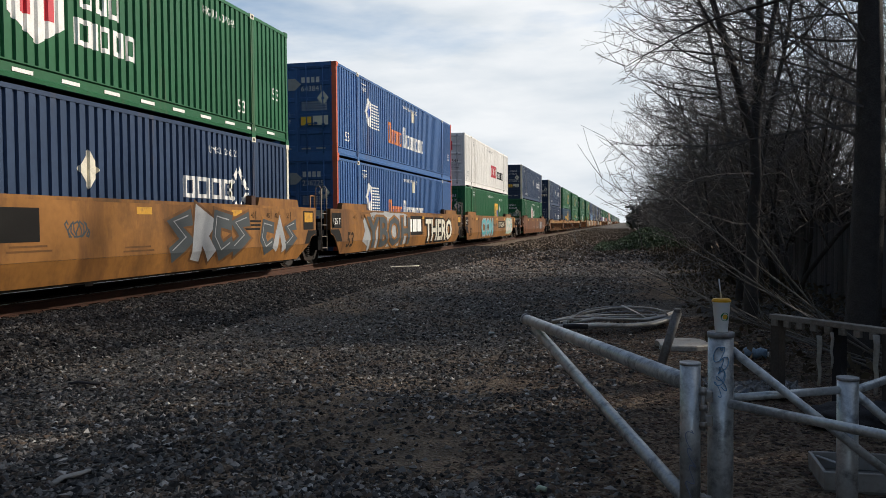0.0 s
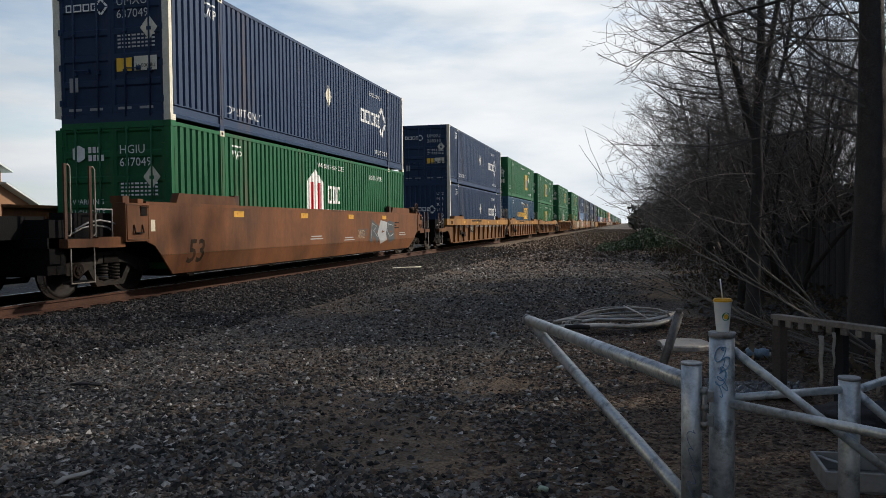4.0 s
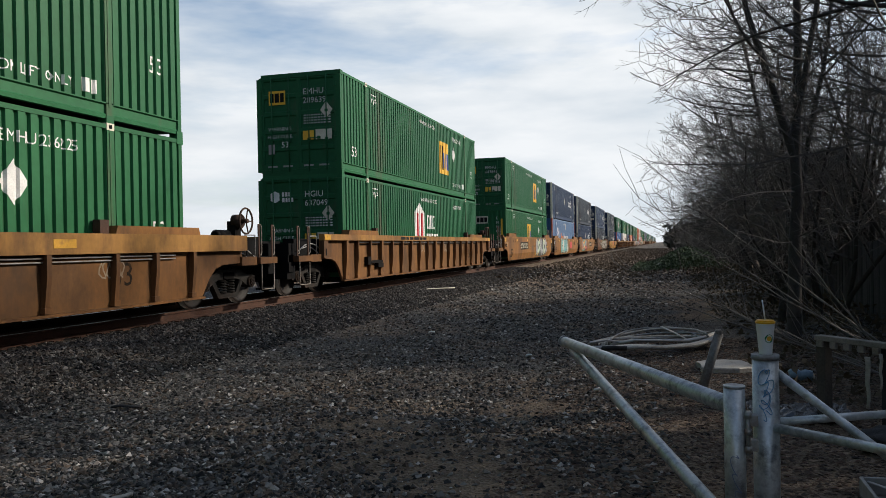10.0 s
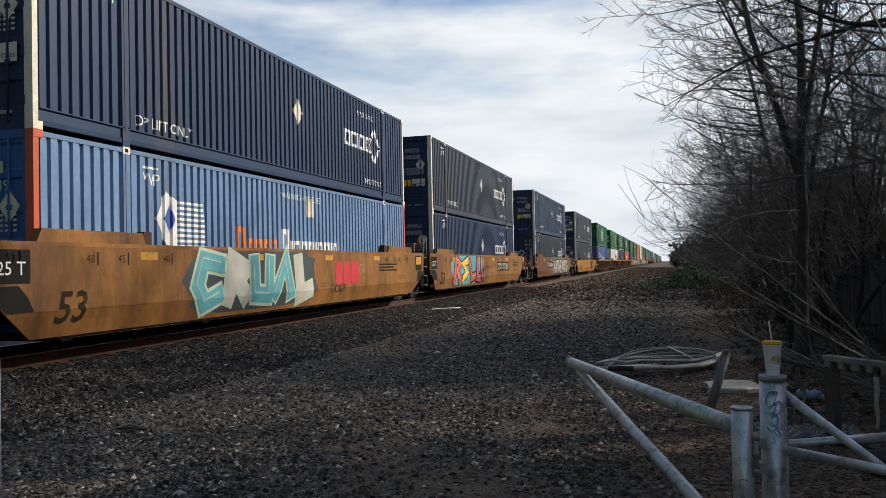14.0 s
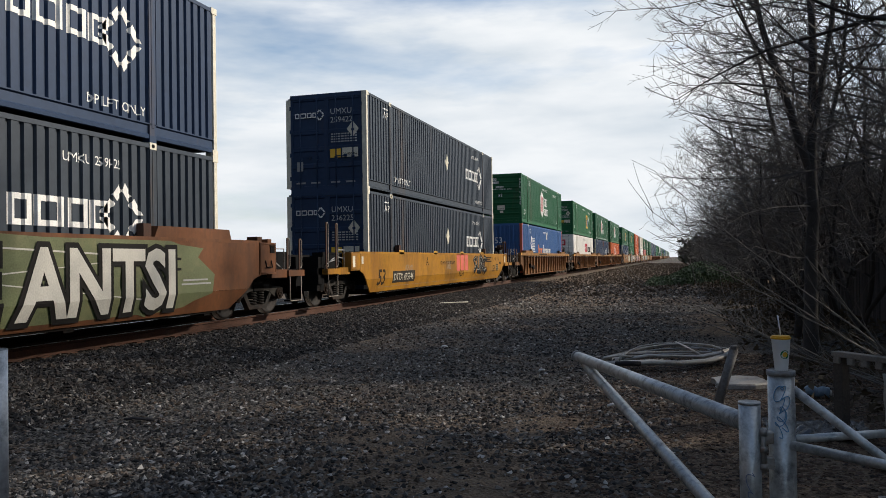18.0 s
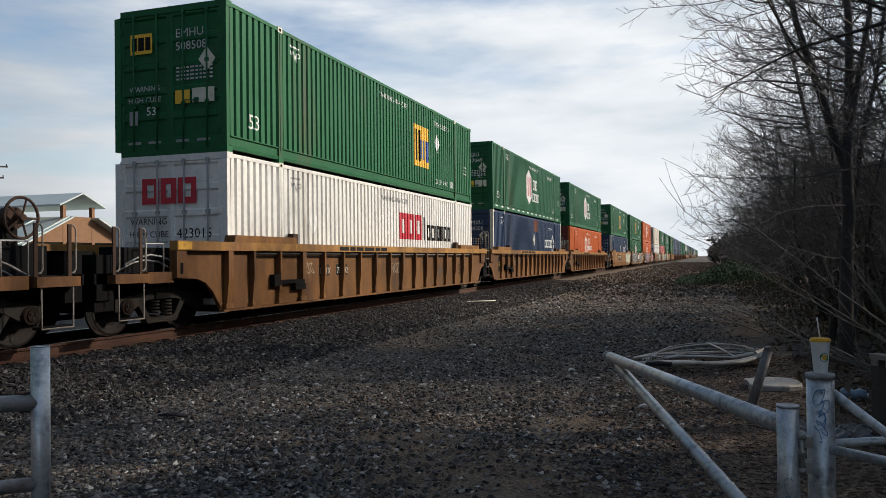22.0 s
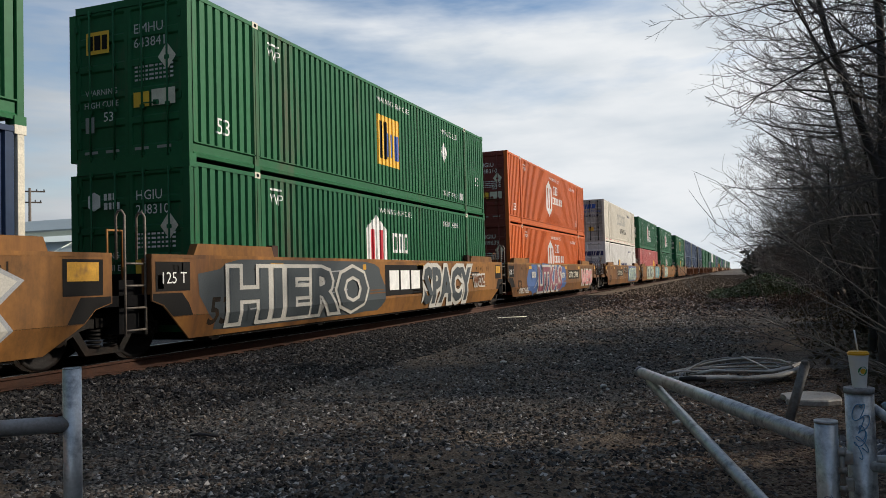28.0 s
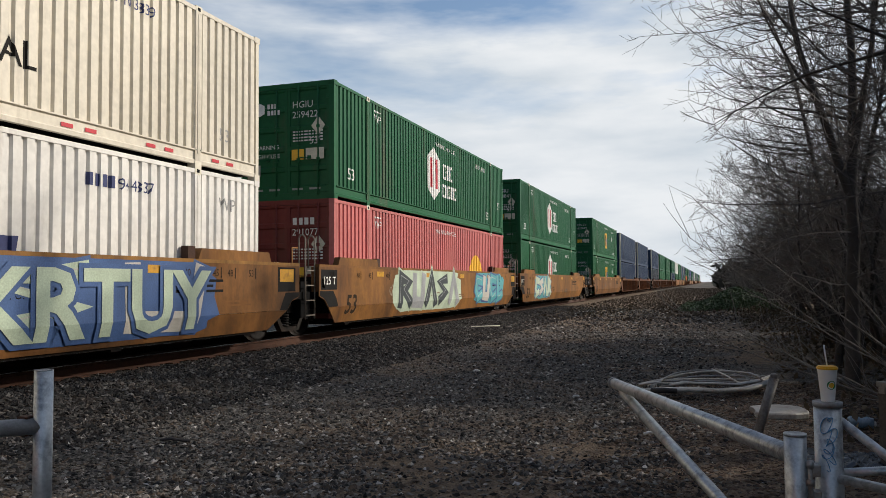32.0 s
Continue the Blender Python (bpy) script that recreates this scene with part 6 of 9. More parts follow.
# front of the container, top, bottom, smooth?, paint, joined in front?, joined behind?, end for brake, marks, number, graffiti
UNITS = [
    (2.96, "hub D", "umax", 1, YELLOW, 0, 1, None, None, g_pieces(lambda c: side_mark("number_panel", "panel0", lambda bm: rect(bm, 0, 0.85, 0, 0.50), INK_BLACK, c, SIDE_X + 0.004, 6.0, 0.95, on_ribs=False), (10.2, 13.4, 0.45, 1.5, 4, None, SPRAY_SLATE, TAN, 11), (14.0, 16.0, 0.5, 1.3, 3, None, SPRAY_SLATE, YELLOW, 12))),
    (22.62, "pacer", "pacer", 1, YELLOW, 1, 1, None, None, g_pieces((1.9, 7.3, 0.36, 1.57, 1, SPRAY_GREY, SPRAY_GREY, SPRAY_GREY, 21), g_text("YBOH", 2.1, 0.42, 1.42, SPRAY_SLATE, YELLOW, 0.05, 1.36), lambda c: side_mark("emblem_panel", "ttxp", lambda bm: rect(bm, 0, 2.5, 0, 0.78), INK_BLACK, c, SIDE_X + 0.004, 6.85, 0.72, on_ribs=False),
                                                             lambda c: side_mark("mark", "ttxb", lambda bm: bars(bm, 0, 0, (0.58, 0.58, 0.6), 0.5, 0.12), INK_WHITE, c, SIDE_X + 0.008, 7.10, 0.86, on_ribs=False), g_text("THERO", 9.8, 0.46, 1.28, INK_CREAM, INK_BLACK, 0.05, 1.22))),
    (42.16, "xpo", "emp 2", 1, YELLOW, 1, 0, None, ("726306", 9.95), g_pieces(g_text("CION", 3.6, 0.50, 1.30, SPRAY_TEAL, SPRAY_GREY, 0.05, 1.25), (13.4, 16.4, 0.5, 1.5, 4, SPRAY_MINT, SPRAY_WHITE, SPRAY_TEAL, 32))),
    (66.5, "umax", "hub", 1, BROWN, 0, 0, "rear", None, g_pieces((11.2, 14.0, 0.6, 1.3, 3, None, SPRAY_SLATE, BROWN, 41))),
    (90.9, "umax", "umax W", 0, TAN, 0, 1, None, ("729053", 4.35), None),
    (110.4, "emp 2", "csx", 0, TAN, 1, 1, None, None, None),
    (129.9, "emp", "emp", 0, TAN, 1, 0, "rear", ("729053", 5.6), None),
    (153.55, "emp 2", "hub", 0, TAN, 0, 0, "tall", None, None),
    (177.08, "emp 2", "emp W", 1, YELLOW, 0, 1, None, ("767152", 3.3), g_pieces((9.3, 14.1, 0.42, 1.55, 6, SPRAY_SLATE, SPRAY_GREY, SPRAY_SLATE, 81), lambda c: [side_mark("graffiti", "star", lambda bm: flat(bm, [((0.16 if j % 2 == 0 else 0.065) * math.sin(math.pi * j / 5), (0.16 if j % 2 == 0 else 0.065) * math.cos(math.pi * j / 5)) for j in range(10)]), INK_YELLOW, c, SIDE_X + 0.034, yy, zz, on_ribs=False, label="yellow sprayed star") for yy, zz in ((9.2, 1.48), (10.6, 1.46), (12.4, 1.50), (14.25, 0.95), (9.05, 0.55), (10.1, 0.50))])),
    (196.55, "umax", "pacerp", 1, YELLOW, 1, 1, None, None, g_pieces((3.5, 8.5, 0.42, 1.55, 5, SPRAY_SLATE, SPRAY_TEAL, SPRAY_MINT, 91), lambda c: side_mark("mark", "ttxred", lambda bm: bars(bm, 0, 0, (0.45, 0.45, 0.5), 0.6, 0.1), INK_RED, c, SIDE_X + 0.004, 9.8, 0.75, on_ribs=False))),
    (215.93, "umaxb", "umax", 1, YELLOW, 1, 0, None, ("767152", 10.38), g_pieces((2.0, 7.1, 0.40, 1.55, 4, SPRAY_TEAL, SPRAY_RED, INK_BLACK, 108), g_text("44", 6.75, 0.48, 0.62, SPRAY_PLUM, INK_BLACK, 0.04, 1.1))),
    (239.55, "umax", "umaxb W", 1, BROWN, 0, 0, None, ("646074", 3.6), g_pieces((6.0, 15.0, 0.36, 1.58, 1, SPRAY_OLIVE, SPRAY_OLIVE, SPRAY_OLIVE, 125), g_text("NATIVE ANTSI", 6.55, 0.46, 1.36, SPRAY_WHITE, INK_BLACK, 0.05, 0.90))),
    (263.4, "umaxb", "umaxb", 1, BRIGHT_YELLOW, 0, 0, "tall", ("475346", 1.4), g_pieces(lambda c: side_mark("mark", "ttxred2", lambda bm: bars(bm, 0, 0, (0.5, 0.5, 0.55), 0.65, 0.1), SPRAY_RED, c, SIDE_X + 0.004, 8.6, 0.75, on_ribs=False), lambda c: side_text("53", 0.41, INK_BLACK, c, SIDE_X + 0.004, 14.80, 0.62, on_ribs=False, shear=0.22, bold=0.012), lambda c: side_mark("label_panel", "ypanel", lambda bm: rect(bm, 0, 0.45, 0, 0.30), INK_BLACK, c, SIDE_X + 0.004, 15.52, 0.64, on_ribs=False, label="black data panel"), lambda c: side_mark("mark", "ygrid", lambda bm: [rect(bm, 0.03 + 0.21 * (i % 2), (0.10, 0.40, 0.17, 0.42, 0.20, 0.42)[i], 0.05 + 0.09 * (i // 2), 0.066 + 0.09 * (i // 2)) for i in range(6)], PANEL_INK, c, SIDE_X + 0.008, 15.52, 0.64, on_ribs=False, label="small unreadable print on the data panel"), (11.2, 13.6, 0.5, 1.4, 4, None, INK_BLACK, BRIGHT_YELLOW, 121))),
    (286.9, "hub W", "pacer W", 0, TAN, 0, 0, "rear", None, None),
    (310.15, "emp 2", "xpo", 0, TAN, 0, 1, None, ("787292", 4.25), None),
    (329.5, "hub D", "umax R", 0, TAN, 1, 1, None, None, None),
    (349.05, "hub", "orange", 0, TAN, 1, 0, "rear", ("787292", 12.36), None),
    (372.45, "emp", "umax W", 1, YELLOW, 0, 1, None, ("727488", 3.3), g_pieces((11.5, 15.6, 0.45, 1.5, 5, None, SPRAY_MINT, SPRAY_GREY, 171))),
    (391.8, "emp", "hub", 1, YELLOW, 1, 1, None, None, g_pieces((0.3, 6.8, 0.36, 1.58, 1, SPRAY_SLATE, SPRAY_SLATE, SPRAY_SLATE, 181), g_text("HIERO", 0.6, 0.50, 1.30, SPRAY_SLATE, SPRAY_WHITE, 0.045, 1.45), lambda c: side_mark("emblem_panel", "ttxp", lambda bm: rect(bm, 0, 2.5, 0, 0.78), INK_BLACK, c, SIDE_X + 0.004, 7.1, 0.72, on_ribs=False),
                                                             lambda c: side_mark("mark", "ttxb", lambda bm: bars(bm, 0, 0, (0.58, 0.58, 0.6), 0.5, 0.12), INK_WHITE, c, SIDE_X + 0.008, 7.35, 0.86, on_ribs=False), g_text("SPACY", 9.62, 0.46, 1.36, SPRAY_SLATE, SPRAY_WHITE, 0.075, 0.98), g_text("WOZ", 13.95, 0.85, 0.46, BROWN, SPRAY_WHITE, 0.03))),
    (411.15, "orange", "orange", 1, TAN, 1, 0, None, ("727488", 9.97), g_pieces((2.0, 9.0, 0.36, 1.55, 1, SPRAY_BLUE, SPRAY_BLUE, SPRAY_BLUE, 191), g_text("LITKAS", 3.45, 0.44, 1.45, SPRAY_PLUM, SPRAY_WHITE, 0.06, 1.06), g_text("2018", 2.35, 1.02, 0.34, SPRAY_WHITE, None, 0.02), g_text("RTH", 8.30, 0.95, 0.34, SPRAY_WHITE, None, 0.02), g_text("ONE 2 HELL", 0.35, 0.40, 0.30, SPRAY_WHITE, None, 0.012), g_text("RAEMS", 13.45, 0.55, 1.05, SPRAY_PINK, SPRAY_WHITE, 0.05, 0.98))),
    (434.75, "swiftc", "swift", 1, TAN, 0, 1, None, ("732517", 3.6), g_pieces((9.3, 14.3, 0.40, 1.57, 2, SPRAY_BLUE, SPRAY_MINT, SPRAY_BLUE, 201), g_text("KRTUY", 9.4, 0.48, 1.35, SPRAY_MINT, SPRAY_BLUE, 0.045, 1.10), (6.9, 8.6, 1.0, 1.5, 4, None, INK_BLACK, TAN, 202))),
    (454.2, "hub", "pink", 1, YELLOW, 1, 1, None, None, g_pieces((3.4, 9.0, 0.42, 1.55, 5, SPRAY_MINT, SPRAY_SLATE, SPRAY_MINT, 211), (11.0, 15.0, 0.45, 1.55, 4, SPRAY_TEAL, SPRAY_TEAL, SPRAY_BLUE, 212))),
    (473.65, "hub", "hub", 1, YELLOW, 1, 0, None, None, g_pieces((2.0, 6.0, 0.45, 1.5, 4, SPRAY_TEAL, SPRAY_MINT, SPRAY_BLUE, 221))),
    (497.6, "emp", "emp", 1, TAN, 0, 1, None, None, None),
]
TAIL = ["umax umax 0", "umax umax 0", "umax umaxb 0", "hub emp 0", "emp hub 0", "hub umax 0", "xpo emp 1", "emp emp 1", "umax umax 1", "umax hub 0", "emp orange 0", "hub hub 0",
        "umax umax 1", "pacer umax 1", "emp emp 1", "hub umax 0", "umax umax 0", "xpo xpo 1", "emp emp 1", "hub hub 1", "umax umax 0", "umax umax 0", "emp hub 0", "emp emp 1", "hub umax 1", "swift swift 1", "emp emp 0", "umax umax 0"]
TRAIN = []           # (thing, its y at the start, x, z)


def stack(y, top, low, car):
    up, lo = (top + " ").split(" ", 1), (low + " ").split(" ", 1)
    near = y < 500
    a = container(lo[0], (TRACK_X, y, RAIL_Z + 0.363), lo[1], False, near)
    b = container(up[0], (TRACK_X, y, RAIL_Z + 0.363 + TALL), up[1], True, near)
    for ob, z in ((a, RAIL_Z + 0.363), (b, RAIL_Z + 0.363 + TALL), (car, RAIL_Z)):
        TRAIN.append((ob, y, TRACK_X, z))


for y, top, low, smooth, paint_, fs, rs, brake, number, extra in UNITS:
    stack(y, top, low, well_car((TRACK_X, y, RAIL_Z), smooth, paint_, fs, rs, True, number, extra, True, brake))
y = UNITS[-1][0]
for k, spec in enumerate(TAIL):
    top, low, smooth = spec.split()
    y += 23.5 if k % 3 == 2 else 19.45
    smooth = int(smooth)
    stack(y, top, low, well_car((TRACK_X, y, RAIL_Z), smooth, (YELLOW, TAN)[k % 2] if smooth else BROWN, k % 3 != 2, k % 3 != 1, detailed=False))


def train_way(t):
    """How far the train has come at t seconds."""
    u = t / 10
    return 131.598 * u + 1.790 * u * u - 0.065 * u ** 3


# ---- ground, track ----
def ground_height(x, y):
    """Flat gravel, rising to the ballast shoulder of the track."""
    def ease(a, b, v):
        u = min(1, max(0, (v - a) / (b - a)))
        return u * u * (3 - 2 * u)
    h = 0.27 * ease(-4.6, -8.1, x) - 0.035 * ease(-8.3, -8.95, x) - 0.35 * ease(-11.6, -14.0, x)
    near = max(0.0, 1 - (abs(x) + abs(y - 10)) / 120)
    h += near * 0.035 * noise.noise((x * 0.55, y * 0.55, 0.3)) * (1 if -8.0 < x < 6 else 0.2)
    h += 0.25 * ease(1.6, 5.5, x) * ease(6, 12, y)
    return h


def gravel_material():
    m = bpy.data.materials.new("dark_gravel")
    m.use_nodes = True
    n, l = m.node_tree.nodes, m.node_tree.links
    b = n["Principled BSDF"]
    tc = n.new("ShaderNodeTexCoord")
    vor = n.new("ShaderNodeTexVoronoi")
    vor.inputs["Scale"].default_value = 38
    big, mid = n.new("ShaderNodeTexNoise"), n.new("ShaderNodeTexNoise")
    big.inputs["Scale"].default_value, big.inputs["Detail"].default_value = 0.45, 6
    mid.inputs["Scale"].default_value, mid.inputs["Detail"].default_value, mid.inputs["Roughness"].default_value = 3.5, 9, 0.72
    for k in (vor, big, mid):
        l.new(tc.outputs["Object"], k.inputs["Vector"])
    r = n.new("ShaderNodeValToRGB")
    e = r.color_ramp.elements
    e[0].position, e[0].color = 0.15, (0.006, 0.006, 0.006, 1)
    e[1].position, e[1].color = 0.95, (0.170, 0.155, 0.138, 1)
    l.new(vor.outputs["Color"], r.inputs["Fac"])
    br = n.new("ShaderNodeValToRGB")
    br.color_ramp.elements[0].position, br.color_ramp.elements[1].position = 0.48, 0.66
    # bare brown soil: worn spots in the gravel and the strip towards the brush
    total = big.outputs["Fac"]
    for (sx, sy), rad, amount in (((-4.0, 52.0), 26.0, 0.45), ((-4.0, 100.0), 40.0, 0.4), ((-6.0, 34.0), 9.0, 0.16), ((-1.6, 5.6), 1.8, 0.55), ((-2.6, 6.6), 1.4, 0.20), ((-1.2, 7.6), 1.3, 0.16), ((-2.2, 9.5), 1.6, 0.12), ((1.6, 6.0), 3.8, 0.36), ((-1.0, 44.0), 17.0, 0.28), ((3.0, 20.0), 4.5, 0.25)):
        dist = n.new("ShaderNodeVectorMath")
        dist.operation = "DISTANCE"
        dist.inputs[1].default_value = (sx, sy, 0)
        l.new(tc.outputs["Object"], dist.inputs[0])
        near = n.new("ShaderNodeMapRange")
        near.inputs["From Min"].default_value, near.inputs["From Max"].default_value = rad, rad * 0.25
        near.inputs["To Min"].default_value, near.inputs["To Max"].default_value = 0.0, amount
        l.new(dist.outputs["Value"], near.inputs["Value"])
        plus = n.new("ShaderNodeMath")
        plus.operation = "ADD"
        l.new(total, plus.inputs[0])
        l.new(near.outputs[0], plus.inputs[1])
        total = plus.outputs[0]
    l.new(total, br.inputs["Fac"])
    soil = n.new("ShaderNodeMixRGB")
    soil.inputs[2].default_value = (0.190, 0.132, 0.084, 1)
    sc = n.new("ShaderNodeMath")
    sc.operation, sc.inputs[1].default_value = "MULTIPLY", 0.75
    l.new(br.outputs["Color"], sc.inputs[0])
    l.new(sc.outputs[0], soil.inputs[0])
    l.new(r.outputs["Color"], soil.inputs[1])
    mott = n.new("ShaderNodeMapRange")
    mott.inputs["From Min"].default_value, mott.inputs["From Max"].default_value = 0.32, 0.68
    mott.inputs["To Min"].default_value, mott.inputs["To Max"].default_value = 0.55, 1.35
    l.new(mid.outputs["Fac"], mott.inputs["Value"])
    wide = n.new("ShaderNodeMapRange")
    wide.inputs["From Min"].default_value, wide.inputs["From Max"].default_value = 0.35, 0.65
    wide.inputs["To Min"].default_value, wide.inputs["To Max"].default_value = 1.10, 0.84
    l.new(big.outputs["Fac"], wide.inputs["Value"])
    both = n.new("ShaderNodeMath")
    both.operation = "MULTIPLY"
    l.new(mott.outputs[0], both.inputs[0])
    l.new(wide.outputs[0], both.inputs[1])
    shade = n.new("ShaderNodeVectorMath")
    shade.operation = "SCALE"
    l.new(soil.outputs[0], shade.inputs[0])
    l.new(both.outputs[0], shade.inputs["Scale"])
    l.new(shade.outputs[0], b.inputs["Base Color"])
    b.inputs["Roughness"].default_value = 0.9
    b.inputs["Specular IOR Level"].default_value = 0.25
    add = n.new("ShaderNodeMath")
    add.operation = "ADD"
    l.new(vor.outputs["Distance"], add.inputs[0])
    l.new(mid.outputs["Fac"], add.inputs[1])
    bp = n.new("ShaderNodeBump")
    bp.inputs["Strength"].default_value, bp.inputs["Distance"].default_value = 0.9, 0.03
    l.new(add.outputs[0], bp.inputs["Height"])
    l.new(bp.outputs[0], b.inputs["Normal"])
    return m


GRAVEL = gravel_material()


def island_material(name, colours, rough=0.85):
    """For joined small pieces: each loose piece takes its own colour."""
    m = bpy.data.materials.new(name)
    m.use_nodes = True
    n, l = m.node_tree.nodes, m.node_tree.links
    b = n["Principled BSDF"]
    g = n.new("ShaderNodeNewGeometry")
    r = n.new("ShaderNodeValToRGB")
    e = r.color_ramp.elements
    while len(e) < len(colours):
        e.new(0.5)
    for i, c in enumerate(colours):
        e[i].position, e[i].color = i / (len(colours) - 1), (*c, 1)
    l.new(g.outputs["Random Per Island"], r.inputs["Fac"])
    l.new(r.outputs["Color"], b.inputs["Base Color"])
    b.inputs["Roughness"].default_value = rough
    b.inputs["Specular IOR Level"].default_value = 0.25
    return m


def steps(*runs):
    out = []
    for a, b, d in runs:
        out += list(np.arange(a, b, d))
    return out


def ground():
    xs = steps((-2600, -300, 400), (-300, -40, 40), (-40, -15, 5), (-15, -4, 0.35), (-4, 6, 0.25), (6, 14, 1.0), (14, 60, 8), (60, 300, 60), (300, 2700, 400))
    ys = steps((-780, -60, 90), (-60, -5, 6), (-5, 25, 0.3), (25, 60, 1.0), (60, 200, 10), (200, 800, 60), (800, 4300, 500))
    verts = [(x, y, ground_height(x, y)) for y in ys for x in xs]
    w = len(xs)
    faces = [(j * w + i, j * w + i + 1, (j + 1) * w + i + 1, (j + 1) * w + i) for j in range(len(ys) - 1) for i in range(w - 1)]
    me = bpy.data.meshes.new("ground")
    me.from_pydata(verts, [], faces)
    me.materials.append(GRAVEL)
    for p in me.polygons:
        p.use_smooth = True
    tagged(new("ground", me), "dark crushed gravel ground with patches of brown soil", "ground", kind="structure")


ground()


def stones(name, label, n, place, size, mat, seed, flat_=0.65, far=0.0):
    """Loose stones joined into one object; place(rng, n) gives x, y arrays."""
    rng = np.random.default_rng(seed)
    x, y = place(rng, n)
    n = len(x)
    z = np.array([ground_height(a, b) for a, b in zip(x, y)])
    base = np.array([(1, 0, 0), (-1, 0, 0), (0, 1, 0), (0, -1, 0), (0, 0, 1), (0, 0, -1)], float)
    f = np.array([(0, 2, 4), (2, 1, 4), (1, 3, 4), (3, 0, 4), (2, 0, 5), (1, 2, 5), (3, 1, 5), (0, 3, 5)])
    s = (size[0] + (size[1] - size[0]) * rng.random(n) ** 2.2) * (1 + np.maximum(0, y - 12) * far)
    v = base[None] * (0.7 + 0.6 * rng.random((n, 6, 1))) + 0.28 * rng.standard_normal((n, 6, 3))
    v[:, :, 2] *= flat_
    a = rng.random(n) * 6.283
    c, sn = np.cos(a), np.sin(a)
    vx = v[:, :, 0] * c[:, None] - v[:, :, 1] * sn[:, None]
    vy = v[:, :, 0] * sn[:, None] + v[:, :, 1] * c[:, None]
    v = np.stack([vx * s[:, None] + x[:, None], vy * s[:, None] + y[:, None], v[:, :, 2] * s[:, None] + (z + s * 0.18)[:, None]], 2)
    faces = (f[None] + 6 * np.arange(n)[:, None, None]).reshape(-1, 3)
    me = bpy.data.meshes.new(name)
    me.from_pydata(v.reshape(-1, 3).tolist(), [], faces.tolist())
    me.materials.append(mat)
    return tagged(new(name, me), label, "gravel", kind="stuff")


STONE_MAT = island_material("crushed_stone", ((0.008, 0.008, 0.008), (0.036, 0.034, 0.033), (0.115, 0.108, 0.100), (0.19, 0.178, 0.162), (0.100, 0.071, 0.051), (0.056, 0.053, 0.050), (0.010, 0.010, 0.010), (0.115, 0.083, 0.060), (0.46, 0.435, 0.40)))
BALLAST_MAT = island_material("ballast_stone", ((0.006, 0.006, 0.006), (0.016, 0.015, 0.015), (0.038, 0.036, 0.034), (0.060, 0.056, 0.052), (0.028, 0.020, 0.015), (0.007, 0.007, 0.008), (0.030, 0.023, 0.019), (0.15, 0.14, 0.13)))
LITTER_MAT = island_material("leaf_litter", ((0.014, 0.010, 0.008), (0.060, 0.036, 0.024), (0.098, 0.057, 0.038), (0.018, 0.014, 0.012), (0.21, 0.145, 0.098), (0.050, 0.033, 0.024)))


def near_fan(rng, n):
    r = 3.2 * (48 / 3.2) ** rng.random(n)
    a = np.radians(rng.uniform(-50, 22, n))
    x, y = r * np.sin(a), r * np.cos(a)
    k = (x > -6.6) & (x < -0.75 + 0.08 * y * rng.random(n) + 0.7 * rng.random(n) ** 2)
    for cx, cy, rx, ry in ((-1.6, 5.6, 1.0, 0.8), (-1.0, 5.1, 0.7, 0.5), (-2.5, 6.5, 0.5, 0.5), (-1.2, 7.6, 0.5, 0.6)):
        worn = ((x - cx) / rx) ** 2 + ((y - cy) / ry) ** 2 < 1.3 * rng.random(n) + 0.2
        k &= ~(worn & (rng.random(n) < 0.82))
    return x[k], y[k]


def shoulder(rng, n):
    y = 3 + 42 * rng.random(n) ** 1.6
    x = rng.uniform(-9.03, -5.8, n)
    return x, y


def litter(rng, n):
    y = 3.5 + 10 * rng.random(n)
    x = -1.1 + 4.4 * rng.random(n) ** 0.85
    return x, y


stones("loose_gravel", "loose dark grey crushed stones lying on the ground", 190000, near_fan, (0.007, 0.032), STONE_MAT, 3, far=0.05)
stones("ballast_stones", "grey crushed ballast stones beside the rail", 56000, shoulder, (0.018, 0.046), BALLAST_MAT, 4)
stones("leaf_litter", "brown dead leaves and twigs on the soil", 42000, litter, (0.009, 0.030), LITTER_MAT, 5, 0.25)


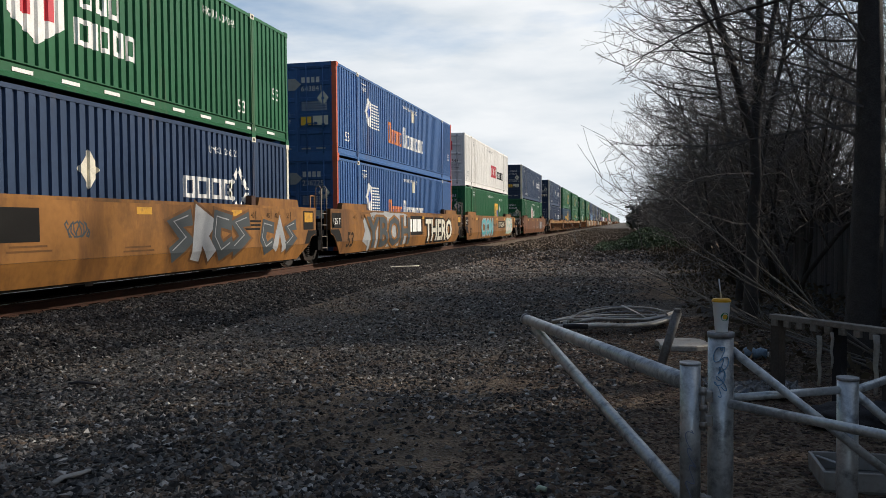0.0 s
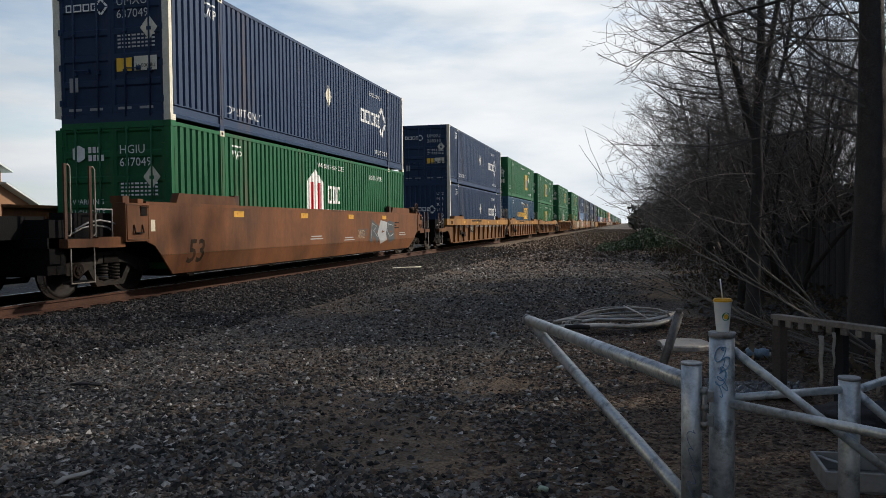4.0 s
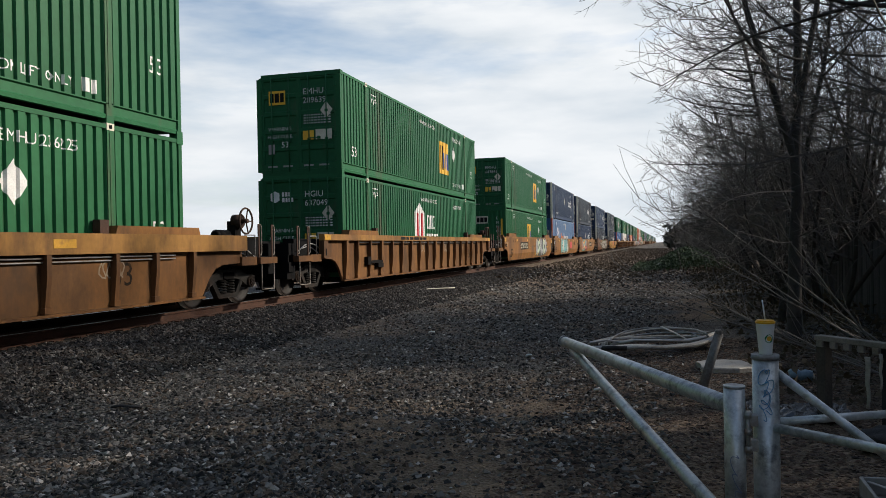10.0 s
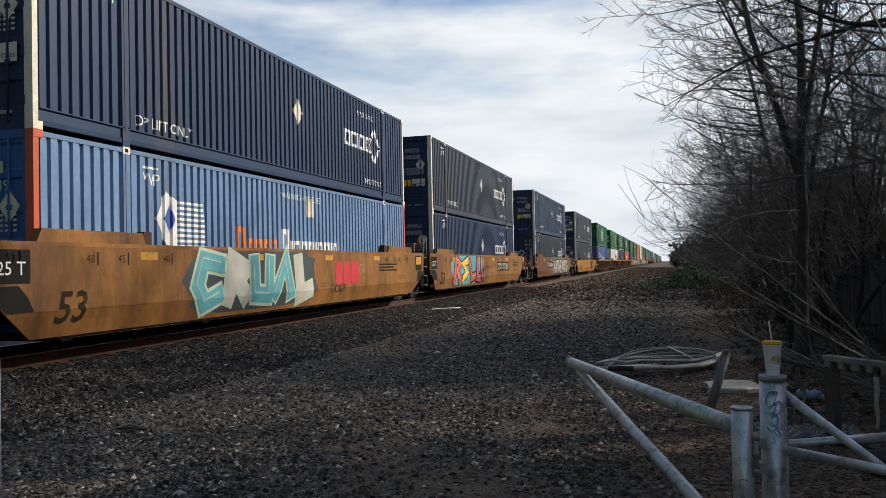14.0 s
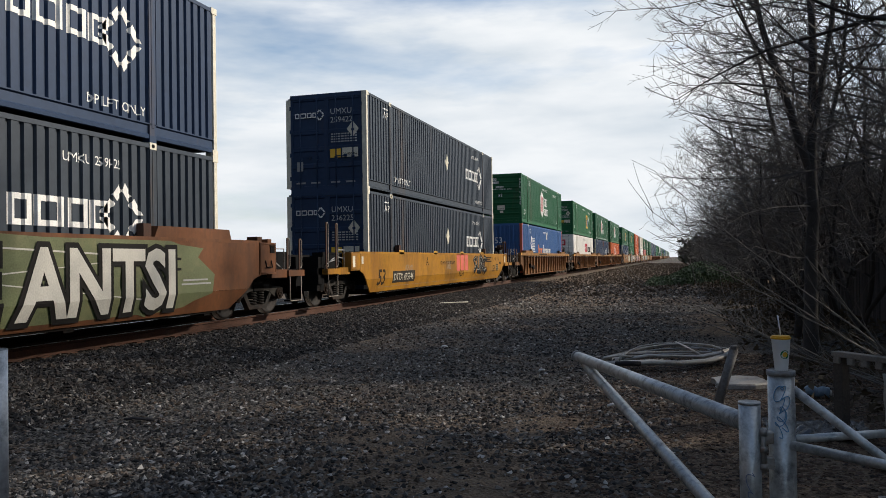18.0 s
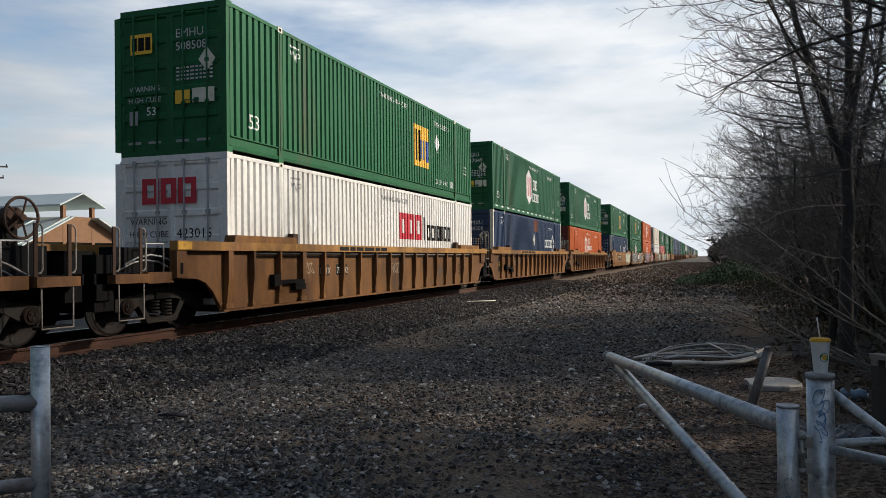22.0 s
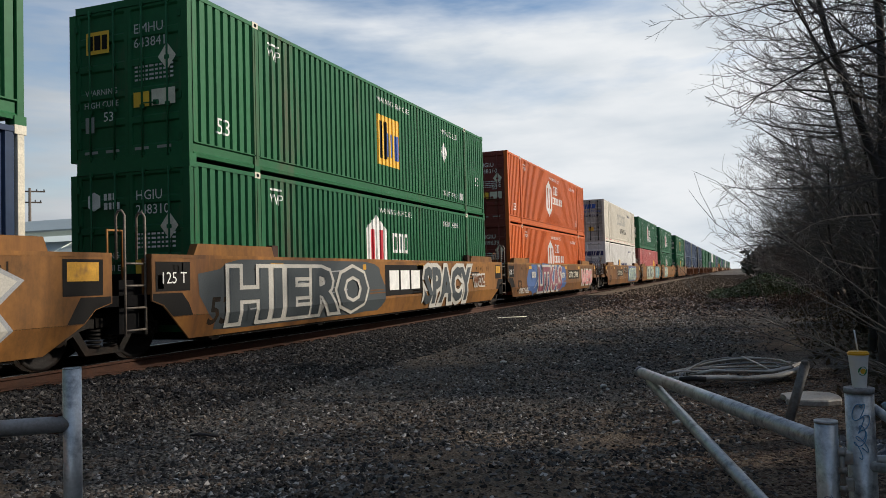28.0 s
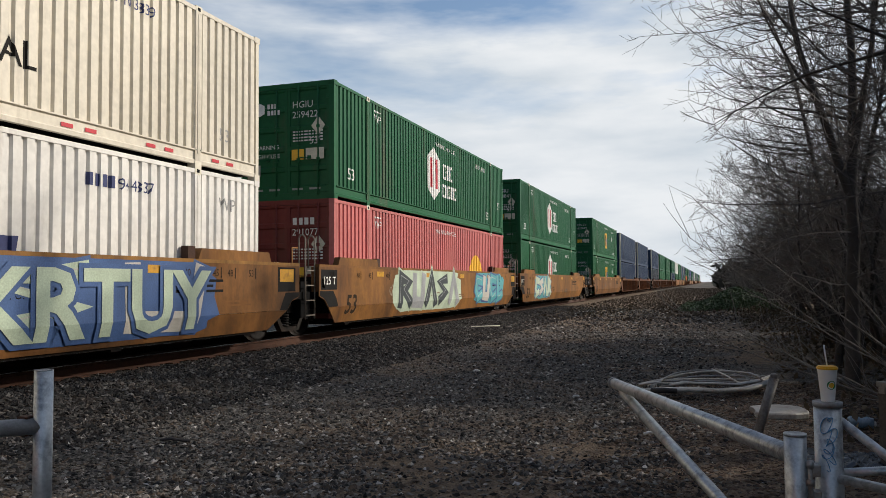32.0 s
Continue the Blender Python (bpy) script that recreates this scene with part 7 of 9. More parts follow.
def track():
    zr = RAIL_Z
    for k, x in enumerate((TRACK_X + 0.7525, TRACK_X - 0.7525)):
        bm = bmesh.new()
        prof = ((-0.075, -0.17), (0.075, -0.17), (0.075, -0.155), (0.012, -0.135), (0.010, -0.045), (0.037, -0.035), (0.037, -0.006), (0.025, 0), (-0.025, 0), (-0.037, -0.006), (-0.037, -0.035), (-0.010, -0.045), (-0.012, -0.135), (-0.075, -0.155))
        prism(bm, prof, "y", -640, 1800)
        tagged(part("rail", bm, RUST, None, at=(x, 0, zr)), "rusty brown steel rail on wooden ties", "rail", "rails of the track", "structure")
        bm = bmesh.new()
        box(bm, -0.026, 0.026, -640, 1800, 0, 0.002)
        tagged(part("rail_head", bm, BRIGHT_STEEL, None, at=(x, 0, zr + 0.0005)), "worn shiny running surface of the rail", "rail", kind="structure")
    tie = material("tie_wood", (0.060, 0.042, 0.030), rough=0.9, vary=0.4, scale=4, fine=30, bump=0.4, tint=0.3)
    me = stored(("tie",), lambda bm: box(bm, -1.3, 1.3, -0.11, 0.11, -0.17, 0))
    plate = stored(("tie_plate",), lambda bm: box(bm, -0.17, 0.17, -0.10, 0.10, 0, 0.02))
    for k in range(110):
        t = link("railway_tie", me, tie, None, (TRACK_X, 2 + k * 0.53, zr - 0.185))
        tagged(t, "dark creosoted wooden railway tie in the ballast", "railway tie", "ties of the track")
        link("tie_plate", plate, RUST, t, (0.7525, 0, 0))


track()


# ---- gate, posts and litter beside the track ----
def pipe(name, p, q, r, mat, parent, label="", n=16):
    bm = bmesh.new()
    tube(bm, p, q, r, n)
    return part(name, bm, mat, parent, label)


def scribble(name, c, r, z0, z1, mat, parent, seed, a0):
    """A thin sprayed line that winds up a round post, facing the angle a0."""
    rnd = random.Random(seed)
    bm = bmesh.new()
    pts, n = [], 60
    for i in range(n + 1):
        u = i / n
        a = a0 + 0.30 * math.sin(u * (19 + seed)) + 0.20 * math.sin(u * 9 + seed)
        pts.append((c[0] + (r + 0.002) * math.cos(a), c[1] + (r + 0.002) * math.sin(a), z1 + (z0 - z1) * u + 0.022 * math.sin(u * 27 + 1.3 + seed)))
    for p, q in zip(pts, pts[1:]):
        tube(bm, p, q, 0.0024, 4)
    return part(name, bm, mat, parent)


def collar(bm, c, r, z, h=0.02):
    tube(bm, (c[0], c[1], z), (c[0], c[1], z + h), r, 20)


HINGE_MAT = material("bare_hinge_steel", (0.32, 0.31, 0.29), rough=0.5, metal=0.6, dirt=(0.20, 0.10, 0.05), dirt_amount=0.5, dirt_scale=9)
SPRAY_LINE = material("blue_spray_line", (0.13, 0.30, 0.48), rough=0.6, bump=0)
SPRAY_LINE2 = material("faded_spray_line", (0.16, 0.20, 0.30), rough=0.6, bump=0)


def main_post():
    c, r = (0.524, 4.272), 0.064
    t = thing("gate_post", "grey-blue galvanised steel pipe post with blue spray scribble", "post", (0, 0, 0))
    pipe("post_pipe", (*c, -0.3), (*c, 1.0), r, GALV, t, n=28)
    bm = bmesh.new()
    collar(bm, c, r + 0.004, 0.995, 0.025)
    part("cap", bm, GALV_OLD, t, "worn rusty cap")
    scribble("spray_line", c, r, 0.70, 0.96, SPRAY_LINE, t, 3, -1.75)
    scribble("spray_line", c, r, 0.72, 0.94, SPRAY_LINE, t, 5, -1.55)
    return t


def cup():
    c, z = (0.527, 4.272), 1.0205
    t = thing("drink_cup", "white paper cup with yellow lid standing on the post", "cup", (c[0], c[1], z))
    bm = bmesh.new()
    rows = []
    for r, h in ((0.031, 0.0), (0.0315, 0.003), (0.0445, 0.150), (0.046, 0.153), (0.0445, 0.157)):
        rows.append([bm.verts.new((r * math.cos(k * math.pi / 14), r * math.sin(k * math.pi / 14), h)) for k in range(28)])
    for a, b in zip(rows, rows[1:]):
        for k in range(28):
            bm.faces.new((a[k], a[(k + 1) % 28], b[(k + 1) % 28], b[k])).smooth = True
    bm.faces.new(rows[0][::-1])
    bm.faces.new(rows[-1])
    part("cup_body", bm, material("white_paper", (0.80, 0.80, 0.78), rough=0.5, vary=0.05, bump=0.02), t)
    bm = bmesh.new()
    collar(bm, (0, 0), 0.0485, 0.157, 0.010)
    collar(bm, (0, 0), 0.043, 0.167, 0.006)
    part("lid", bm, material("yellow_plastic", (0.80, 0.42, 0.02), rough=0.35, vary=0.08, bump=0), t, "yellow plastic lid")
    bm = bmesh.new()
    tube(bm, (0.0, 0, 0.17), (-0.012, 0.004, 0.275), 0.0035, 8)
    part("straw", bm, material("white_straw", (0.7, 0.7, 0.7), rough=0.4, bump=0), t, "white drinking straw")
    for name, a0, rr, mat, off in (("emblem", 0.0, 0.022, material("dark_green_print", (0.02, 0.20, 0.07), rough=0.5, bump=0), 0.0012), ("emblem", 0.0, 0.013, INK_YELLOW, 0.002)):
        bm = bmesh.new()
        vs = []
        for k in range(16):
            u, w = rr * math.cos(k * math.pi / 8), rr * math.sin(k * math.pi / 8)
            z0 = 0.082 + w
            R = 0.0315 + (z0 - 0.003) * 0.0884 + off
            a = -math.pi / 2 + 0.35 + u / R
            vs.append(bm.verts.new((R * math.cos(a), R * math.sin(a), z0)))
        bm.faces.new(vs)
        part(name, bm, mat, t, "round printed emblem")


def swing_gate():
    c = (0.366, 4.186)
    tip = (-0.86, 7.30, 0.690)
    t = thing("pipe_gate", "open swing gate of galvanised steel pipes hung on the post", "gate")
    pipe("stile", (*c, 0.06), (*c, 0.866), 0.052, GALV, t, n=24)
    bm = bmesh.new()
    collar(bm, c, 0.0535, 0.860, 0.012)
    part("stile_cap", bm, GALV, t)
    pipe("top_rail", (c[0], c[1], 0.762), tip, 0.046, GALV, t, n=20)
    pipe("brace", (c[0], c[1], 0.135), (tip[0] + 0.10, tip[1] - 0.24, tip[2] - 0.045), 0.040, GALV, t, n=18)
    d = (Vector(tip) - Vector((c[0], c[1], 0.762))).normalized()
    bm = bmesh.new()
    tube(bm, tip, Vector(tip) + d * 0.05, 0.053, 18)
    part("end_cap", bm, GALV_OLD, t, "worn round end cap")
    scribble("spray_line", c, 0.052, 0.18, 0.55, SPRAY_LINE2, t, 9, -1.6)
    for z in (0.63, 0.08):
        bm = bmesh.new()
        tube(bm, (0.426, 4.155, z - 0.10), (0.426, 4.155, z + 0.12), 0.013, 10)
        for dz in (-0.085, 0.0, 0.085):
            tube(bm, (0.426, 4.155, z + dz), (0.426, 4.155, z + dz + 0.03), 0.019, 10)
        part("hinge_pin", bm, HINGE_MAT, t, "bolted hinge pin")
        for dz in (-0.055, 0.07):
            bm = bmesh.new()
            box(bm, 0.43, 0.475, 4.16, 4.215, z + dz - 0.028, z + dz + 0.028)
            part("hinge_plate", bm, HINGE_MAT, t, bevel=0.004)


def right_barrier():
    t = thing("pipe_barrier", "fixed barrier of galvanised steel pipes welded to a short post", "barrier")
    c = (1.184, 4.477)
    pipe("post_pipe", (*c, -0.2), (*c, 0.760), 0.053, GALV, t, n=22)
    bm = bmesh.new()
    collar(bm, c, 0.055, 0.752, 0.016)
    part("cap", bm, GALV_OLD, t)
    pipe("rail", (0.585, 4.285, 0.674), (1.14, 4.463, 0.700), 0.021, GALV, t)
    pipe("rail", (0.565, 4.230, 0.655), (1.62, 3.32, 0.655), 0.0235, GALV, t)
    pipe("brace", (0.580, 4.275, 0.925), (1.66, 4.42, 0.05), 0.0225, GALV, t)
    pipe("rail", (1.215, 4.50, 0.690), (2.30, 6.05, 0.66), 0.023, GALV, t)
    pipe("brace", (1.22, 4.49, 0.685), (1.95, 4.95, 0.04), 0.023, GALV, t)


def left_gate():
    t = thing("pipe_gate", "weathered grey pipe gate with two rails and an end post", "gate")
    c = (-3.272, 3.164)
    pipe("end_post", (*c, 0.0), (*c, 1.18), 0.046, GALV, t, n=22)
    bm = bmesh.new()
    ring(bm, (c[0], c[1], 1.18), (0, 0, 1), 0.043, 0.004, 22, 6)
    part("pipe_mouth", bm, GALV_OLD, t)
    d = Vector((-0.63, -0.78, 0))
    for z0, dz, r in ((0.895, 0.035, 0.042), (0.475, 0.045, 0.036)):
        p = Vector((*c, z0))
        q = p + d * 2.6 + Vector((0, 0, 2.6 * dz))
        pipe("rail", p, q, r, GALV_OLD, t, n=18)
    bm = bmesh.new()
    box(bm, -0.07, 0.0, -0.03, 0.03, -0.05, 0.05)
    part("bracket", bm, RUST, t, "rusty bracket", at=(c[0] - 0.035, c[1] - 0.04, 0.90), bevel=0.005)


OLD_POST = material("old_dull_steel", (0.20, 0.19, 0.18), rough=0.7, metal=0.2, vary=0.3, scale=8, fine=60, bump=0.1, dirt=(0.09, 0.065, 0.05), dirt_amount=0.6, dirt_scale=7)


def leaning_post():
    t = thing("leaning_post", "old weathered steel post leaning over in the gravel", "post")
    pipe("post_pipe", (0.36, 8.72, -0.13), (0.582, 8.72, 0.62), 0.047, OLD_POST, t, n=16)
    bm = bmesh.new()
    box(bm, -0.038, 0.030, -0.040, 0.040, -0.05, 0.030)
    part("torn_top", bm, OLD_POST, t, "torn worn top", at=(0.585, 8.72, 0.635), bevel=0.012)


WOOD_GREY = material("weathered_grey_wood", (0.24, 0.21, 0.18), rough=0.85, vary=0.3, scale=5, fine=60, bump=0.25, dirt=(0.09, 0.07, 0.05), dirt_amount=0.4, dirt_scale=4)
OLD_WOOD = material("dark_old_wood", (0.075, 0.062, 0.052), rough=0.9, vary=0.4, scale=6, fine=50, bump=0.25)
PALE_PLASTIC = material("dirty_pale_plastic", (0.30, 0.285, 0.265), rough=0.45, vary=0.22, scale=5, bump=0.06, dirt=(0.15, 0.12, 0.09), dirt_amount=0.5, dirt_scale=5)
PALE_TORN = material("pale_torn_plastic", (0.38, 0.355, 0.32), rough=0.5, vary=0.3, scale=7, bump=0.06, dirt=(0.20, 0.16, 0.12), dirt_amount=0.4, dirt_scale=6)
DARK_CLOTH = material("dark_fabric", (0.030, 0.028, 0.030), rough=0.95, vary=0.4, scale=8, fine=90, bump=0.3)
RAG = material("torn_pale_cloth", (0.36, 0.33, 0.29), rough=0.9, vary=0.3, scale=8, bump=0.25, dirt=(0.12, 0.09, 0.06), dirt_amount=0.5)


def ribbon(bm, pts, widths, thick, up=(0, 0, 1)):
    """A flattened bar along the points, wide in the level."""
    rows = []
    for i, p in enumerate(pts):
        a, b = Vector(pts[max(0, i - 1)]), Vector(pts[min(len(pts) - 1, i + 1)])
        w = (b - a).normalized()
        s = w.cross(Vector(up)).normalized()
        u = s.cross(w).normalized()
        h, k = widths[i] / 2, thick / 2
        rows.append([bm.verts.new(Vector(p) + s * (h * math.cos(t)) + u * (k * math.sin(t))) for t in [j * math.pi / 4 for j in range(8)]])
    for a, b in zip(rows, rows[1:]):
        for j in range(8):
            bm.faces.new((a[j], a[(j + 1) % 8], b[(j + 1) % 8], b[j])).smooth = True
    bm.faces.new(rows[0][::-1])
    bm.faces.new(rows[-1])


def discarded_bumper():
    """A pale torn moulding with loose flat loops of tubing on the gravel."""
    t = thing("discarded_bumper", "pale torn plastic bumper with loops of tubing on gravel", "bumper", (-0.12, 11.9, 0.01))
    bm = bmesh.new()
    ribbon(bm, [(-1.00, -0.15, 0.03), (-0.80, -0.45, 0.07), (-0.55, -0.62, 0.11), (-0.22, -0.55, 0.12), (0.15, -0.38, 0.09), (0.55, -0.05, 0.09), (0.80, 0.35, 0.12), (0.98, 0.75, 0.16)],
           [0.08, 0.16, 0.30, 0.22, 0.13, 0.16, 0.10, 0.05], 0.075)
    part("bumper_shell", bm, PALE_TORN, t)
    bm = bmesh.new()
    ribbon(bm, [(-0.62, -0.25, 0.10), (-0.30, -0.22, 0.17), (0.10, -0.12, 0.16), (0.45, 0.12, 0.13), (0.75, 0.50, 0.15), (0.95, 0.80, 0.20)], [0.05, 0.20, 0.10, 0.16, 0.12, 0.04], 0.04)
    part("bumper_shell", bm, PALE_TORN, t)
    bm = bmesh.new()
    ribbon(bm, [(-0.98, -0.10, 0.03), (-0.85, -0.34, 0.14), (-0.66, -0.42, 0.19), (-0.50, -0.30, 0.15)], [0.10, 0.13, 0.09, 0.04], 0.03)
    part("torn_flap", bm, PALE_TORN, t)
    bm = bmesh.new()
    ribbon(bm, [(-0.70, -0.66, 0.10), (-0.52, -0.80, 0.13), (-0.36, -0.76, 0.12)], [0.05, 0.09, 0.04], 0.07)
    part("torn_opening", bm, DARK_CLOTH, t, "dark torn opening")
    rnd = random.Random(8)
    for k in range(8):
        bm = bmesh.new()
        depth, z1 = 0.35 + 0.17 * k, 0.07 + 0.008 * k
        pts = []
        for i in range(13):
            u = i / 12
            a = math.pi * (1.04 - 1.02 * u)
            pts.append((0.02 + (0.98 - 0.05 * k) * math.cos(a) + 0.02 * rnd.uniform(-1, 1), -0.15 + depth * math.sin(a) + 0.5 * u, z1 + 0.025 * math.sin(u * 4 + k) + 0.04 * u * (k % 3)))
        bent(bm, pts, 0.010 + 0.004 * (k % 3), 6)
        part("tube", bm, PALE_TORN if k % 3 != 1 else GALV_OLD, t)
    for p, q in (((0.15, 1.45, 0.20), (1.0, 0.85, 0.15)), ((0.10, 1.45, 0.20), (0.55, 0.1, 0.10)), ((-0.95, 0.2, 0.08), (-0.2, 1.3, 0.13))):
        bm = bmesh.new()
        ribbon(bm, [p, Vector(p).lerp(Vector(q), 0.5) + Vector((0, 0, 0.01)), q], [0.05, 0.04, 0.05], 0.02)
        part("strut", bm, PALE_TORN, t)


def foam_sheet():
    bm = bmesh.new()
    outline = [(-0.31, -0.30), (-0.10, -0.36), (0.12, -0.33), (0.28, -0.20), (0.30, 0.06), (0.22, 0.33), (0.0, 0.40), (-0.22, 0.30), (-0.36, 0.16), (-0.30, 0.0)]
    prism(bm, outline, "z", 0, 0.075)
    tagged(part("foam_block", bm, PALE_TORN, None, at=(0.76, 10.25, ground_height(0.76, 10.25)), bevel=0.015), "broken pale foam slab lying on the gravel", "foam")


def bottle():
    t = thing("crushed_bottle", "crushed clear blue plastic bottle lying on the soil", "bottle", (1.50, 9.55, ground_height(1.5, 9.55) + 0.07))
    t.scale = (0.72, 1.0, 1.25)
    glassy = material("blue_clear_plastic", (0.20, 0.29, 0.38), rough=0.25, vary=0.2, scale=15, bump=0.1)
    bm = bmesh.new()
    ribbon(bm, [(-0.17, 0, 0), (-0.15, 0, 0.01), (-0.06, 0, 0.015), (0.0, 0, -0.005), (0.07, 0, 0.012), (0.13, 0.01, 0), (0.17, 0.015, -0.005)], [0.07, 0.11, 0.10, 0.09, 0.10, 0.08, 0.04], 0.09)
    part("bottle_body", bm, glassy, t)
    bm = bmesh.new()
    tube(bm, (0.17, 0.015, -0.005), (0.20, 0.02, -0.008), 0.022, 10)
    part("bottle_cap", bm, material("white_cap", (0.7, 0.7, 0.7), rough=0.5, bump=0), t, "white cap")


def broken_frame():
    """The frame of a wrecked seat: a notched pale slat rail on dark legs with torn cloth."""
    t = thing("broken_furniture", "wrecked seat frame with notched pale rail and torn cloth", "furniture", (0, 0, 0))
    a, b = Vector((1.31, 7.46, 0.74)), Vector((1.99, 6.62, 0.735))
    d = (b - a).normalized()
    n = Vector((d.y, -d.x, 0))
    ln = (b - a).length

    def slab(name, u0, u1, z0, z1, w0, w1, mat, label=""):
        bm = bmesh.new()
        vs = []
        for u in (u0, u1):
            for w in (w0, w1):
                for z in (z0, z1):
                    p = a + d * u + n * w
                    vs.append(bm.verts.new((p.x, p.y, a.z + (b.z - a.z) * u / ln + z)))
        for f in ((0, 1, 3, 2), (4, 6, 7, 5), (0, 4, 5, 1), (2, 3, 7, 6), (0, 2, 6, 4), (1, 5, 7, 3)):
            bm.faces.new([vs[i] for i in f])
        return part(name, bm, mat, t, label, bevel=0.004)
    slab("top_rail", 0, ln, -0.02, 0.025, -0.06, 0.03, WOOD_GREY)
    step = ln / 8
    for k in range(8):
        slab("tooth", k * step + 0.02, (k + 1) * step - 0.055, -0.075, -0.0202, -0.005, 0.03, WOOD_GREY)
    slab("leg", 0.0, 0.09, -0.76, -0.02, -0.08, 0.01, OLD_WOOD, "dark leg")
    slab("leg", ln - 0.02, ln + 0.07, -0.75, -0.02, -0.08, 0.01, OLD_WOOD, "dark leg")
    slab("leg", ln * 0.52, ln * 0.52 + 0.09, -0.75, -0.0, -0.14, -0.07, DARK_CLOTH, "dark leg")
    for u, z0, z1, w in ((0.49, -0.52, -0.10, 0.055), (0.60, -0.36, -0.06, 0.035), (0.96, -0.50, -0.03, 0.06)):
        bm = bmesh.new()
        pts = [a + d * (ln * u + 0.004 * math.sin(k * 1.7)) + n * (0.04 + 0.004 * math.cos(k * 2.1)) + Vector((0, 0, z1 + (z0 - z1) * k / 6)) for k in range(7)]
        ribbon(bm, pts, [w * (1 - 0.08 * k) for k in range(7)], 0.012, up=n)
        part("cloth_strip", bm, RAG, t, "hanging torn pale cloth")


def dumped_cabinet():
    """A shallow pale drawer lying open on the litter."""
    t = thing("dumped_drawer", "dirty white open drawer lying on the leaf litter", "drawer")
    t.matrix_basis = pose(1.60, 5.10, 0.02, 0, -1, -1)
    W, D, H = 0.86, 0.44, 0.12
    bm = bmesh.new()
    box(bm, -W / 2, W / 2, -D / 2, D / 2, 0.0, 0.012)
    part("panel", bm, material("grey_board", (0.16, 0.15, 0.135), rough=0.7, vary=0.2, bump=0.05), t)
    for x0, x1, y0, y1 in ((-W / 2, W / 2, D / 2 - 0.02, D / 2), (-W / 2, W / 2, -D / 2, -D / 2 + 0.02), (-W / 2, -W / 2 + 0.02, -D / 2 + 0.021, D / 2 - 0.021), (W / 2 - 0.02, W / 2, -D / 2 + 0.021, D / 2 - 0.021)):
        bm = bmesh.new()
        box(bm, x0, x1, y0, y1, 0.013, H)
        part("edge_strip", bm, PALE_PLASTIC, t, bevel=0.004)
    bm = bmesh.new()
    ribbon(bm, [(-W / 2 + 0.04, D / 2 - 0.04, 0.10), (-0.25, 0.05, 0.08), (-0.16, -D / 2 + 0.04, 0.04)], [0.03, 0.035, 0.03], 0.012)
    part("torn_strip", bm, PALE_PLASTIC, t)


def dark_bag():
    """A slumped dark bag of rubbish behind the barrier, with shiny plastic film by it."""
    bm = bmesh.new()
    bmesh.ops.create_icosphere(bm, subdivisions=4, radius=1.0)
    for v in bm.verts:
        k = 1 + 0.25 * noise.noise(v.co * 2.2) + 0.10 * noise.noise(v.co * 6)
        v.co = Vector((v.co.x * 0.34 * k, v.co.y * 0.22 * k, max(-0.10, v.co.z * 0.13 * k)))
    for f in bm.faces:
        f.smooth = True
    tagged(part("rubbish_bag", bm, DARK_CLOTH, None, at=(1.75, 6.4, 0.10)), "slumped dark rubbish bag on the ground", "bag")
    bm = bmesh.new()
    bmesh.ops.create_grid(bm, x_segments=26, y_segments=20, size=0.5)
    for v in bm.verts:
        v.co = Vector((v.co.x * 0.85, v.co.y * 0.6, 0.07 + 0.08 * abs(noise.noise(v.co * 5)) + 0.05 * noise.noise(v.co * 11)))
    for f in bm.faces:
        f.smooth = True
    film = material("dark_plastic_film", (0.035, 0.037, 0.04), rough=0.22, vary=0.4, scale=9, bump=0.2, spec=0.7)
    tagged(part("plastic_film", bm, film, None, at=(1.18, 7.6, ground_height(1.18, 7.6) - 0.02)), "crumpled dark shiny plastic film on the soil", "plastic film")


def small_litter():
    spots = [(-7.0, 24.2, 0.75, 0.05, 55, INK_CREAM, "pale stick lying on the gravel", "stick"),
             (-5.19, 6.70, 0.16, 0.05, 10, DARK_CLOTH, "dark crumpled rag on the gravel", "rag"),
             (-0.44, 4.55, 0.028, 0.035, 30, SPRAY_MINT, "small pale green scrap of paper on the gravel", "scrap"),
             (-1.81, 10.9, 0.06, 0.04, 60, INK_WHITE, "small white scrap of paper on the gravel", "scrap"),
             (-0.62, 8.6, 0.10, 0.03, 20, INK_WHITE, "small white scrap of paper on the gravel", "scrap"),
             (-4.1, 13.8, 0.06, 0.05, 40, INK_WHITE, "small pale stone chip on the gravel", "stone"),
             (-3.35, 4.2, 0.14, 0.05, 80, RAG, "tan bit of wood on the gravel", "wood")]
    for k, (x, y, ln, w, a, mat, label, cat) in enumerate(spots):
        bm = bmesh.new()
        ribbon(bm, [(-ln, 0, 0.0), (-ln * 0.4, 0.01, 0.015), (ln * 0.3, -0.01, 0.01), (ln, 0, 0.0)], [w * 0.7, w, w * 1.1, w * 0.5], 0.03)
        ob = part(cat, bm, mat)
        ob.matrix_basis = pose(x, y, ground_height(x, y) + 0.025, 0, 0, a)
        tagged(ob, label, cat)


main_post(), cup(), swing_gate(), right_barrier(), left_gate(), leaning_post(), discarded_bumper(), foam_sheet(), bottle(), broken_frame(), dumped_cabinet(), dark_bag(), small_litter()


